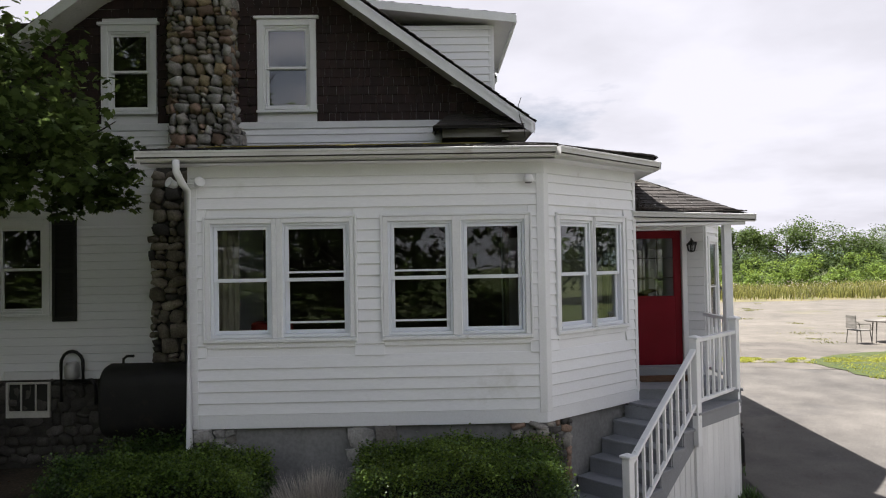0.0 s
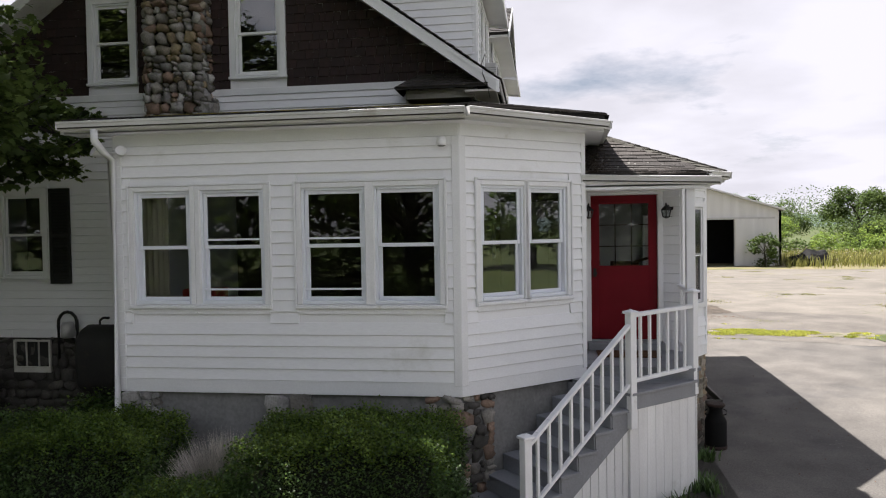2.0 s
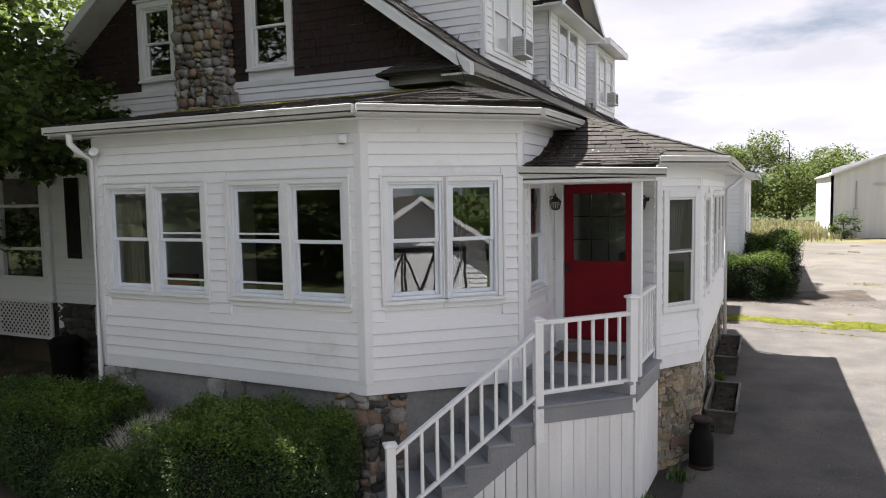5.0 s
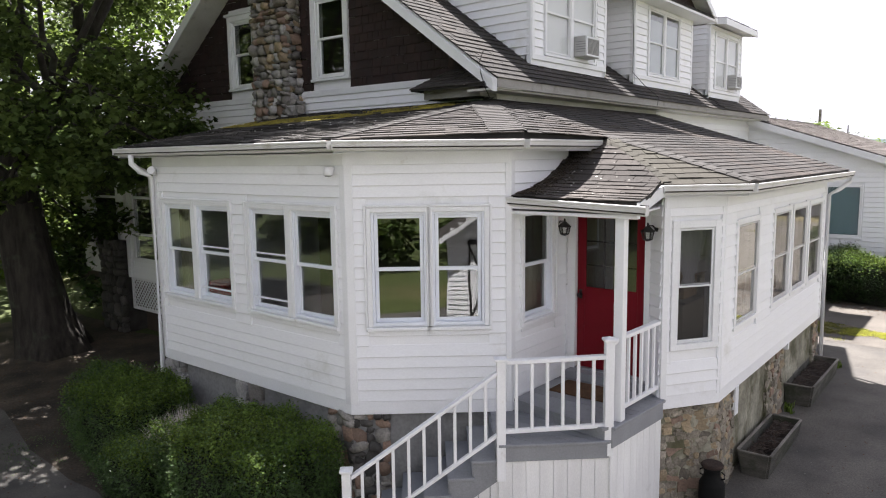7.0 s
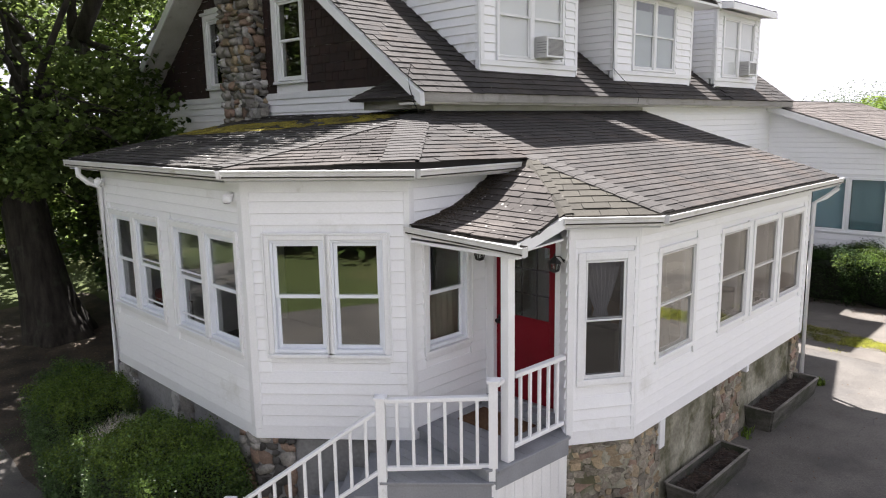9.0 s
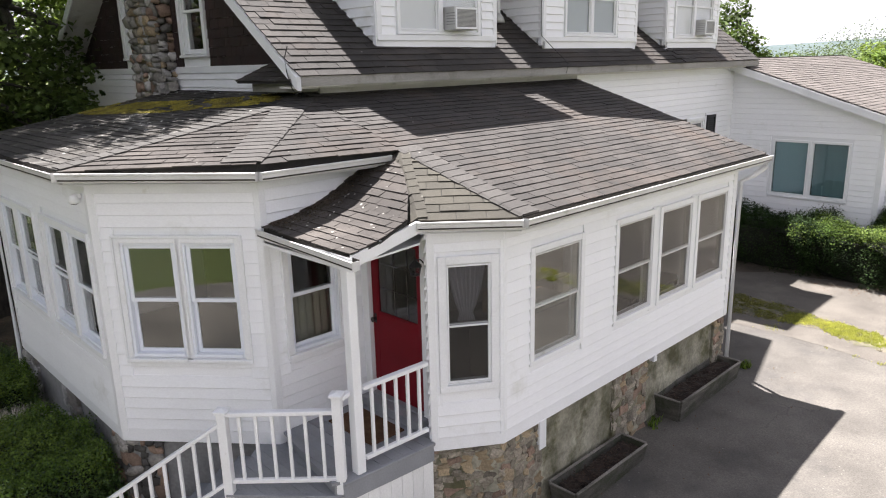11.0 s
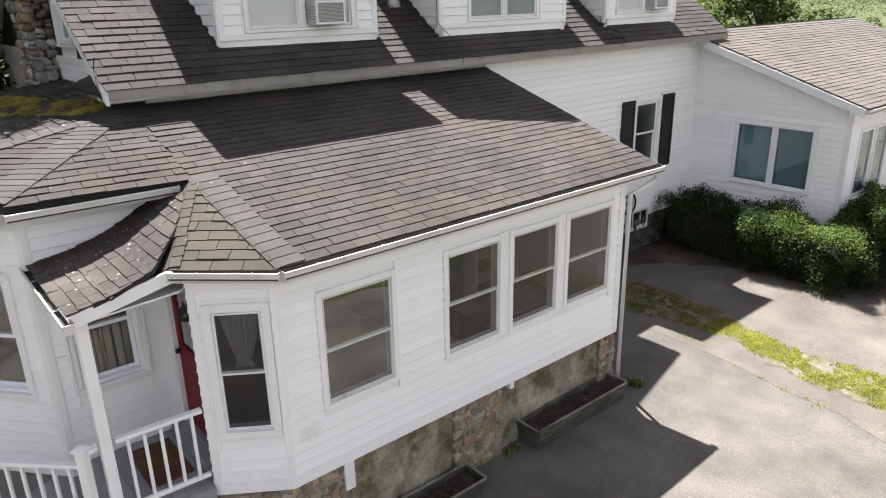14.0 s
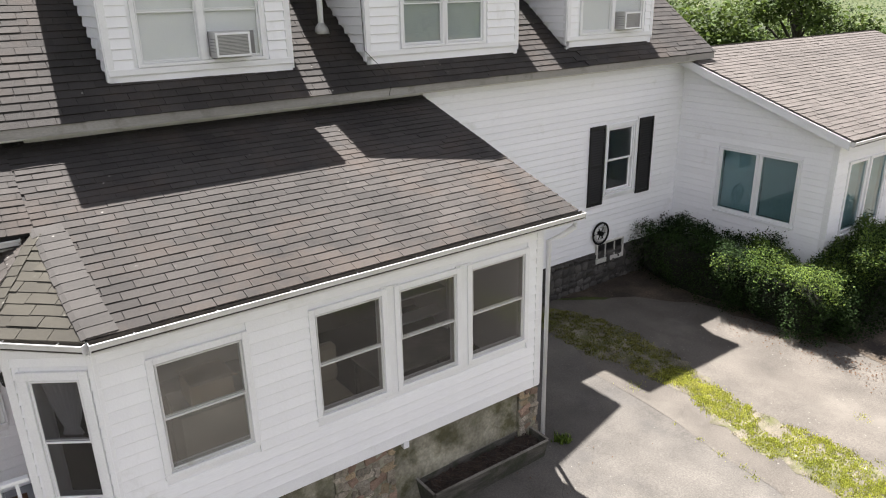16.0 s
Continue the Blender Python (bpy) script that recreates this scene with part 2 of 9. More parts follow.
M_LICHEN = material("dark_lichened_shingle", [(0.020, 0.018, 0.016), (0.046, 0.042, 0.037)], 1.2, 0.95, bump=0.6, bump_scale=120, fine=0.3, fine_scale=120, random_by=0.16,
                    spots=((0.13, 0.125, 0.115), 1.5, 0.56, 0.68), local=False)
M_SHINGLE_DARK = material("brown_worn_shingle", [(0.032, 0.027, 0.024), (0.060, 0.052, 0.046)], 1.0, 0.92, bump=0.5, bump_scale=150, fine=0.28, fine_scale=130, random_by=0.15,
                          spots=((0.30, 0.30, 0.27), 9.0, 0.68, 0.76), local=False)
weather(M_LICHEN, flecks=((0.52, 0.52, 0.49), 9.0, 0.24, 0.40), blotch=(1.2, 0.6, 1.5))
M_MOSS = material("yellow_green_moss", [(0.045, 0.036, 0.012), (0.30, 0.25, 0.025)], 2.6, 0.95, bump=0.8, bump_scale=90, fine=0.3, fine_scale=70, random_by=0.3, local=False)
weather(M_SHINGLE_DARK, flecks=((0.50, 0.49, 0.45), 12.0, 0.19, 0.30), blotch=(1.5, 0.65, 1.3))
M_BROWN = material("brown_stained_shingle", [(0.014, 0.0066, 0.0056), (0.030, 0.0128, 0.0104)], 2.0, 0.75, bump=0.5, bump_scale=60, fine=0.3, fine_scale=30, random_by=0.28,
                   stretch=(6, 6, 1), local=False)
M_STONE = material("field_stone", [(0.110, 0.104, 0.094), (0.215, 0.202, 0.180), (0.34, 0.32, 0.29)], 3.0, 0.85, bump=0.6, bump_scale=22, fine=0.25, fine_scale=45, random_by=0.38, local=False)
M_STONE_RED = material("reddish_field_stone", [(0.165, 0.110, 0.080), (0.255, 0.180, 0.135)], 3.0, 0.85, bump=0.6, bump_scale=22, fine=0.25, fine_scale=45, random_by=0.3, local=False)
M_STONE_TAN = material("tan_field_stone", [(0.22, 0.165, 0.100), (0.34, 0.275, 0.185)], 3.0, 0.85, bump=0.6, bump_scale=22, fine=0.25, fine_scale=45, random_by=0.3, local=False)
M_RUBBLE = material("brown_grey_rubble", [(0.115, 0.100, 0.078), (0.215, 0.190, 0.150), (0.34, 0.305, 0.25)], 3.0, 0.9, bump=0.7, bump_scale=22, fine=0.3, fine_scale=40, random_by=0.45, local=False)
M_MORTAR = material("grey_mortar", [(0.030, 0.028, 0.026), (0.070, 0.066, 0.060)], 4.0, 0.95, bump=0.5, bump_scale=60, fine=0.2)
M_CEMENT = material("mottled_cement_parging", [(0.175, 0.166, 0.122), (0.33, 0.315, 0.250)], 2.6, 0.9, bump=0.4, bump_scale=26, fine=0.2, fine_scale=25,
                    spots=((0.085, 0.082, 0.042), 2.2, 0.47, 0.64), local=False)
weather(M_CEMENT, blotch=(4.5, 0.74, 1.28))
M_CEMENT_GREY = material("plain_grey_cement", [(0.165, 0.165, 0.165), (0.26, 0.26, 0.257)], 1.8, 0.9, bump=0.35, bump_scale=22, fine=0.14, fine_scale=25, spots=((0.10, 0.10, 0.098), 1.6, 0.56, 0.74), local=False)
# Dark stone; on the main base its tone also holds the shade there.
M_STONE_DARK = material("dark_and_shaded_stone", [(0.040, 0.038, 0.035), (0.085, 0.080, 0.073)], 3.0, 0.85, bump=0.6, bump_scale=22, fine=0.25, fine_scale=45, random_by=0.4, local=False)
M_STONE_PALE = material("pale_grey_stone", [(0.20, 0.20, 0.195), (0.32, 0.31, 0.295), (0.42, 0.41, 0.39)], 3.5, 0.9, bump=0.6, bump_scale=22, fine=0.22, fine_scale=40, random_by=0.3, local=False)
M_ASPHALT = material("worn_asphalt", [(0.078, 0.072, 0.064), (0.124, 0.113, 0.099)], 0.35, 0.9, bump=0.6, bump_scale=60, fine=0.26, fine_scale=48,
                     spots=((0.060, 0.057, 0.054), 0.55, 0.52, 0.70), local=False)
weather(M_ASPHALT, cracks=((0.060, 0.056, 0.050), 0.30, 0.004), flecks=((0.17, 0.16, 0.145), 14.0, 0.17, 0.30), blotch=(1.3, 0.72, 1.2))
M_APRON = material("paler_worn_asphalt", [(0.078, 0.069, 0.059), (0.122, 0.109, 0.093)], 0.5, 0.92, bump=0.6, bump_scale=60, fine=0.26, fine_scale=48,
                   spots=((0.143, 0.129, 0.110), 0.7, 0.54, 0.74), local=False)
weather(M_APRON, cracks=((0.07, 0.064, 0.055), 0.35, 0.004), flecks=((0.23, 0.215, 0.19), 12.0, 0.17, 0.45), blotch=(1.5, 0.78, 1.17))
M_LOT = material("pale_gravel_lot", [(0.108, 0.097, 0.081), (0.158, 0.142, 0.119)], 0.25, 0.95, bump=0.5, bump_scale=70, fine=0.18, fine_scale=60,
                 spots=((0.13, 0.122, 0.068), 0.35, 0.58, 0.70), local=False)
weather(M_LOT, cracks=((0.065, 0.065, 0.032), 0.3, 0.010), flecks=((0.27, 0.255, 0.22), 5.0, 0.12, 0.4), blotch=(1.1, 0.82, 1.12))
M_SOIL = material("dark_soil_and_litter", [(0.026, 0.020, 0.015), (0.070, 0.054, 0.038)], 1.2, 0.95, bump=0.8, bump_scale=25, fine=0.35, fine_scale=25, local=False)
weather(M_SOIL, blotch=(1.6, 0.6, 1.7), flecks=((0.17, 0.125, 0.080), 16.0, 0.26, 0.45))
M_LAWN = material("lawn", [(0.034, 0.052, 0.009), (0.062, 0.078, 0.016)], 0.3, 0.95, bump=0.8, bump_scale=40, fine=0.3, fine_scale=18,
                  spots=((0.095, 0.090, 0.030), 0.12, 0.54, 0.70), local=False)
M_DRYGRASS = material("dry_grass_blades", [(0.20, 0.18, 0.10), (0.31, 0.28, 0.19)], 0.8, 0.85, fine=0.2, random_by=0.3, local=False)
M_DECK = material("grey_deck_paint", [(0.195, 0.202, 0.217), (0.275, 0.284, 0.302)], 2.2, 0.5, bump=0.2, bump_scale=25, fine=0.1, spots=((0.30, 0.29, 0.28), 5.0, 0.66, 0.80), random_by=0.06)
M_RED = material("dark_red_door_paint", [(0.135, 0.0050, 0.010), (0.165, 0.006, 0.013)], 3.0, 0.5, bump=0.06, fine=0.05, spec=0.15)
M_BLACK = material("black_painted_metal", [(0.006, 0.006, 0.006), (0.012, 0.012, 0.012)], 6.0, 0.45, fine=0.2)
M_SHUTTER = material("black_shutter", [(0.003, 0.003, 0.003), (0.005, 0.005, 0.005)], 4.0, 0.6, fine=0.2)
# The darkness of unlit rooms is put into this brown.
M_DARK = material("dim_interior_brown", [(0.045, 0.034, 0.025), (0.075, 0.056, 0.04)], 1.5, 0.7, fine=0.15)
M_PLASTER = material("interior_plaster", [(0.25, 0.22, 0.175), (0.33, 0.295, 0.24)], 1.0, 0.9, fine=0.05)
M_CURTAIN = material("beige_curtain", [(0.42, 0.38, 0.30), (0.52, 0.47, 0.38)], 2.0, 0.9, fine=0.08, stretch=(8, 8, 0.4))
M_SHEER = material("grey_sheer_cloth", [(0.50, 0.50, 0.51), (0.66, 0.66, 0.67)], 2.0, 0.9, fine=0.08, stretch=(8, 8, 0.4))
M_BLIND = material("white_roller_blind", [(0.70, 0.73, 0.76), (0.78, 0.81, 0.84)], 2.0, 0.8, fine=0.03)
M_GREYMETAL = material("grey_metal_casing", [(0.42, 0.42, 0.41), (0.52, 0.52, 0.51)], 5.0, 0.45, metal=0.3, fine=0.1)
M_GRILLE = material("dark_grille", [(0.16, 0.16, 0.16), (0.24, 0.24, 0.24)], 8.0, 0.6, fine=0.2, stretch=(1, 1, 6))
M_TANK = material("dull_black_steel", [(0.0035, 0.0035, 0.0035), (0.009, 0.0088, 0.0085)], 2.5, 0.75, fine=0.25, bump=0.2, bump_scale=15, spec=0.2)
M_OILTANK = material("dull_dark_tank_paint", [(0.007, 0.007, 0.0075), (0.017, 0.0165, 0.016)], 2.5, 0.65, fine=0.25, bump=0.2, bump_scale=15, spots=((0.05, 0.035, 0.025), 2.0, 0.58, 0.75))
M_RUST = material("rusty_iron", [(0.022, 0.013, 0.010), (0.045, 0.028, 0.020)], 9.0, 0.85, metal=0.2, bump=0.5, bump_scale=50, fine=0.3)
M_OLDWOOD = material("weathered_grey_planks", [(0.075, 0.070, 0.060), (0.235, 0.220, 0.195)], 2.0, 0.9, bump=0.5, bump_scale=25, fine=0.25, fine_scale=30, stretch=(1, 1, 6), random_by=0.12)
M_PLANTER = material("dark_mossy_planks", [(0.028, 0.028, 0.022), (0.105, 0.098, 0.084)], 2.4, 0.9, bump=0.5, bump_scale=25, fine=0.3, fine_scale=30, stretch=(1, 1, 5), random_by=0.15, spots=((0.030, 0.036, 0.018), 3.0, 0.48, 0.64))
M_BARK = material("maple_bark", [(0.013, 0.011, 0.009), (0.052, 0.045, 0.037)], 3.0, 0.95, bump=1.0, bump_scale=14, fine=0.4, stretch=(3, 3, 0.6), spots=((0.060, 0.066, 0.048), 2.2, 0.56, 0.70))
M_CONCRETE = material("painted_barn_board", [(0.55, 0.55, 0.54), (0.66, 0.66, 0.65)], 0.6, 0.7, fine=0.06, stretch=(5, 5, 0.3))
M_GARROOF = material("grey_metal_roof", [(0.36, 0.37, 0.37), (0.46, 0.46, 0.45)], 0.8, 0.5, metal=0.2, fine=0.1)
M_TWIG = material("dry_grey_twigs", [(0.42, 0.385, 0.34), (0.60, 0.55, 0.49)], 3.0, 0.9, fine=0.2, random_by=0.25)
M_MAT = material("brown_coir_mat", [(0.075, 0.042, 0.025), (0.13, 0.075, 0.044)], 8.0, 0.95, bump=0.6, bump_scale=80, fine=0.25, spec=0.1)
# Distance haze is mixed into the hills' blue-green.
M_HILL = material("hazy_far_hill", [(0.050, 0.075, 0.078), (0.078, 0.105, 0.102)], 0.02, 1.0, fine=0.2, fine_scale=0.15, local=False)
M_REDTHING = material("red_plastic", [(0.30, 0.015, 0.012), (0.36, 0.02, 0.016)], 3.0, 0.4, fine=0.05)


def leaf_material(name, a, b, trans=0.35, spec=0.22, rough=0.7):
    m = material(name, [a, b], 0.9, rough, fine=0.18, fine_scale=6, random_by=0.6, local=False, spec=spec)
    nt = m.node_tree
    p = nt.nodes["Principled BSDF"]
    tl, mx = nt.nodes.new("ShaderNodeBsdfTranslucent"), nt.nodes.new("ShaderNodeMixShader")
    src = p.inputs["Base Color"].links[0].from_socket
    hs = nt.nodes.new("ShaderNodeHueSaturation")
    hs.inputs["Value"].default_value, hs.inputs["Saturation"].default_value, hs.inputs["Hue"].default_value = 1.7, 1.0, 0.485
    nt.links.new(src, hs.inputs["Color"])
    nt.links.new(hs.outputs["Color"], tl.inputs["Color"])
    mx.inputs["Fac"].default_value = trans
    nt.links.new(p.outputs[0], mx.inputs[1])
    nt.links.new(tl.outputs[0], mx.inputs[2])
    nt.links.new(mx.outputs[0], nt.nodes["Material Output"].inputs["Surface"])
    return m


M_GRASS = leaf_material("grass_blades", (0.19, 0.225, 0.032), (0.31, 0.32, 0.065), 0.4)
M_MAPLE = leaf_material("maple_leaves", (0.036, 0.062, 0.019), (0.104, 0.146, 0.040), 0.55)
M_HEDGE = leaf_material("hedge_leaves", (0.028, 0.060, 0.017), (0.086, 0.146, 0.040), 0.2, 0.42, 0.42)
# Dark foliage of the wing hedge, with the house's shade in its colour.
M_HEDGE_DARK = leaf_material("dark_shaded_hedge_leaves", (0.008, 0.019, 0.005), (0.024, 0.046, 0.011), 0.12, 0.12, 0.8)
# Brighter leaf copy; on hedges it paints the light on their tops.
M_HEDGE_LIGHT = leaf_material("bright_hedge_leaves", (0.060, 0.108, 0.018), (0.125, 0.180, 0.034), 0.28)
M_WOODS = leaf_material("wood_foliage", (0.034, 0.060, 0.013), (0.072, 0.108, 0.025), 0.25)
# Hedgerow vine green; elsewhere it paints sunlight onto foliage behind the maple.
M_BRIGHT_LEAF = leaf_material("vine_and_sunlit_leaves", (0.085, 0.14, 0.025), (0.14, 0.20, 0.04), 0.3)
M_GLASS = glass_material("window_glass", (0.78, 0.80, 0.79), 1.0)
M_GLASS_BRIGHT = glass_material("double_glazing", (0.78, 0.80, 0.79), 2.3)
M_GLASS_DULL = glass_material("dusty_upper_glass", (0.95, 0.95, 0.94), 0.45)
M_SCREEN = glass_material("screened_glass", (0.86, 0.85, 0.83), 0.5, 0.03, 0.08, (0.15, 0.145, 0.14))
M_SCREEN_DARK = glass_material("dark_screened_glass", (0.62, 0.62, 0.63), 0.6, 0.03, 0.05, (0.10, 0.10, 0.10))


# ---- building blocks ----
def mesh_of(name, verts, faces):
    me = bpy.data.meshes.new(name)
    me.from_pydata([tuple(v) for v in verts], [], faces)
    me.update()
    return me


def part(name, geom, mat, parent=None, label="", at=None, smooth=False):
    """One mesh object, under a thing or a part if given; at: its pose within the parent."""
    if isinstance(geom, bmesh.types.BMesh):
        me = bpy.data.meshes.new(name)
        bmesh.ops.recalc_face_normals(geom, faces=geom.faces)
        geom.to_mesh(me)
        geom.free()
    else:
        me = geom
    if mat and not me.materials:
        me.materials.append(mat)
    if smooth:
        me.polygons.foreach_set("use_smooth", [True] * len(me.polygons))
    ob = new(name, me)
    ob.parent = parent
    if at is not None:
        ob.matrix_basis = at
    if label:
        ob["label"] = label
    return ob


def thing(name, label, category, at=None, group="", kind=""):
    ob = new(name)
    if at is not None:
        ob.matrix_basis = at
    return tagged(ob, label, category, group, kind)


BOXF = [(0, 3, 2, 1), (4, 5, 6, 7), (0, 1, 5, 4), (1, 2, 6, 5), (2, 3, 7, 6), (3, 0, 4, 7)]


def boxes(*rows, bevel=0.0):
    """A bmesh of boxes, each (x0, x1, y0, y1, z0, z1)."""
    bm = bmesh.new()
    for x0, x1, y0, y1, z0, z1 in rows:
        vs = [bm.verts.new(c) for c in ((x0, y0, z0), (x1, y0, z0), (x1, y1, z0), (x0, y1, z0), (x0, y0, z1), (x1, y0, z1), (x1, y1, z1), (x0, y1, z1))]
        for f in BOXF:
            bm.faces.new([vs[i] for i in f])
    if bevel:
        bmesh.ops.bevel(bm, geom=bm.edges[:], offset=bevel, segments=1, affect="EDGES")
    return bm


def prism(pts, z0, z1):
    """An upright prism over plan points; z0, z1 may be functions of x, y."""
    n = len(pts)
    lo = z0 if callable(z0) else (lambda x, y: z0)
    hi = z1 if callable(z1) else (lambda x, y: z1)
    bm = bmesh.new()
    a = [bm.verts.new((x, y, lo(x, y))) for x, y in pts]
    b = [bm.verts.new((x, y, hi(x, y))) for x, y in pts]
    bm.faces.new(a[::-1])
    bm.faces.new(b)
    for i in range(n):
        bm.faces.new((a[i], a[(i + 1) % n], b[(i + 1) % n], b[i]))
    return bm


def slab(pts, thick):
    """A polygon in space with a thickness straight down."""
    bm = bmesh.new()
    n = len(pts)
    t = [bm.verts.new(p) for p in pts]
    b = [bm.verts.new((p[0], p[1], p[2] - thick)) for p in pts]
    bm.faces.new(t)
    bm.faces.new(b[::-1])
    for i in range(n):
        bm.faces.new((t[i], b[i], b[(i + 1) % n], t[(i + 1) % n]))
    return bm


def tube(points, radii, sides=8, closed=True):
    """A tapered tube through points."""
    bm = bmesh.new()
    rings = []
    for i, p in enumerate(points):
        p = Vector(p)
        d = Vector(points[min(i + 1, len(points) - 1)]) - Vector(points[max(i - 1, 0)])
        q = d.to_track_quat("Z", "Y")
        r = radii[i] if hasattr(radii, "__len__") else radii
        rings.append([bm.verts.new(p + q @ Vector((r * math.cos(a), r * math.sin(a), 0))) for a in (2 * math.pi * k / sides for k in range(sides))])
    for a, b in zip(rings, rings[1:]):
        for k in range(sides):
            bm.faces.new((a[k], a[(k + 1) % sides], b[(k + 1) % sides], b[k]))
    if closed:
        bm.faces.new(rings[0][::-1])
        bm.faces.new(rings[-1])
    return bm


def lathe(profile, sides=20):
    """A turned solid from (radius, z) pairs."""
    bm = bmesh.new()
    rings = [[bm.verts.new((r * math.cos(2 * math.pi * k / sides), r * math.sin(2 * math.pi * k / sides), z)) for k in range(sides)] for r, z in profile]
    for a, b in zip(rings, rings[1:]):
        for k in range(sides):
            bm.faces.new((a[k], a[(k + 1) % sides], b[(k + 1) % sides], b[k]))
    bm.faces.new(rings[0][::-1])
    bm.faces.new(rings[-1])
    return bm


def profile_along(prof, length):
    """A moulding: the outline (y, z) drawn out along x."""
    bm = bmesh.new()
    n = len(prof)
    a = [bm.verts.new((0, y, z)) for y, z in prof]
    b = [bm.verts.new((length, y, z)) for y, z in prof]
    bm.faces.new(a)
    bm.faces.new(b[::-1])
    for i in range(n):
        bm.faces.new((a[i], b[i], b[(i + 1) % n], a[(i + 1) % n]))
    return bm


def frame_of(a, b, z=0.0):
    """The pose of a wall's own axes: x from a to b, y inwards, z up."""
    u = (Vector((*b, 0)) - Vector((*a, 0))).normalized()
    m = Matrix.Identity(4)
    m.col[0], m.col[1], m.col[2], m.col[3] = (*u, 0), (-u.y, u.x, 0, 0), (0, 0, 1, 0), (a[0], a[1], z, 1)
    return m


def ground_z(x, y):
    ys, zs = (-40, 4, 8, 10.9, 14.7, 18.7, 24, 60), (-0.45, -0.42, -0.36, -0.22, 0.02, 0.15, 0.2, 0.25)
    return float(np.interp(y, ys, zs))


def solid_wall(name, length, z0, top, openings, thick, mat, m, label, y0=0.0, knots=()):
    """A wall with openings (u0, u1, z0, z1) through it; top: height as a function of u."""
    topf = top if callable(top) else (lambda u: top)
    cuts = sorted({0.0, length, *knots, *[o[0] for o in openings], *[o[1] for o in openings]})
    verts, faces = [], []
    for u0, u1 in zip(cuts, cuts[1:]):
        mid = (u0 + u1) / 2
        holes = sorted([(o[2], o[3]) for o in openings if o[0] < mid < o[1]])
        bottoms = [z0] + [h[1] for h in holes]
        tops = [h[0] for h in holes] + [None]
        for zb, zt in zip(bottoms, tops):
            ta, tb = (topf(u0), topf(u1)) if zt is None else (zt, zt)
            if max(ta, tb) <= zb + 1e-4:
                continue
            ta, tb = max(ta, zb), max(tb, zb)
            k = len(verts)
            verts += [(u0, y0, zb), (u1, y0, zb), (u1, y0 + thick, zb), (u0, y0 + thick, zb), (u0, y0, ta), (u1, y0, tb), (u1, y0 + thick, tb), (u0, y0 + thick, ta)]
            faces += [tuple(k + i for i in f) for f in BOXF]
    index, order = {}, []
    for v in verts:
        key = tuple(round(c, 5) for c in v)
        if key not in index:
            index[key] = len(order)
            order.append(v)
    faces = [tuple(index[tuple(round(c, 5) for c in verts[i])] for i in f) for f in faces]
    faces = [f for f in faces if len(set(f)) == len(f)]
    ob = part(name, mesh_of(name, order, faces), mat, None, at=m)
    return tagged(ob, label, "wall", kind="structure")


REVEAL = 0.131
CLAP = None


def clapboards(parent, spans_of, z0, z1, first=0.0, mat=None, proud=0.0):
    """Courses of lapped boards on a wall: spans_of(za, zb) gives the stretches of u that a course covers."""
    global CLAP
    if CLAP is None:
        prof = [(0.0, 0.004), (-0.026, 0.004), (-0.031, 0.010), (-0.008, REVEAL + 0.014), (0.0, REVEAL + 0.014)]
        bm = profile_along(prof, 1.0)
        CLAP = bpy.data.meshes.new("clapboard")
        bmesh.ops.recalc_face_normals(bm, faces=bm.faces)
        bm.to_mesh(CLAP)
        bm.free()
        CLAP.materials.append(M_SIDING)
    z = z0
    while z < z1 - 0.02:
        h = min(1.0, (z1 - z) / REVEAL)
        for u0, u1 in spans_of(z, z + REVEAL * h):
            if u1 - u0 > 0.02:
                b = new("clapboard", CLAP)
                b.parent = parent
                b.matrix_basis = Matrix.LocRotScale((u0, -proud, z), None, (u1 - u0, 1, h if h > 0.3 else 0.3))
        z += REVEAL


def spans(u0, u1, holes):
    """Stretches of u0..u1 left by holes (h0, h1, z0, z1) at a course's height."""
    def of(za, zb):
        out, cur = [], u0
        for h in sorted(h for h in holes if h[2] < zb - 0.004 and h[3] > za + 0.004):
            if h[0] > cur:
                out.append((cur, min(h[0], u1)))
            cur = max(cur, h[1])
        if cur < u1:
            out.append((cur, u1))
        return out
    return of


WINDOWS = [0]


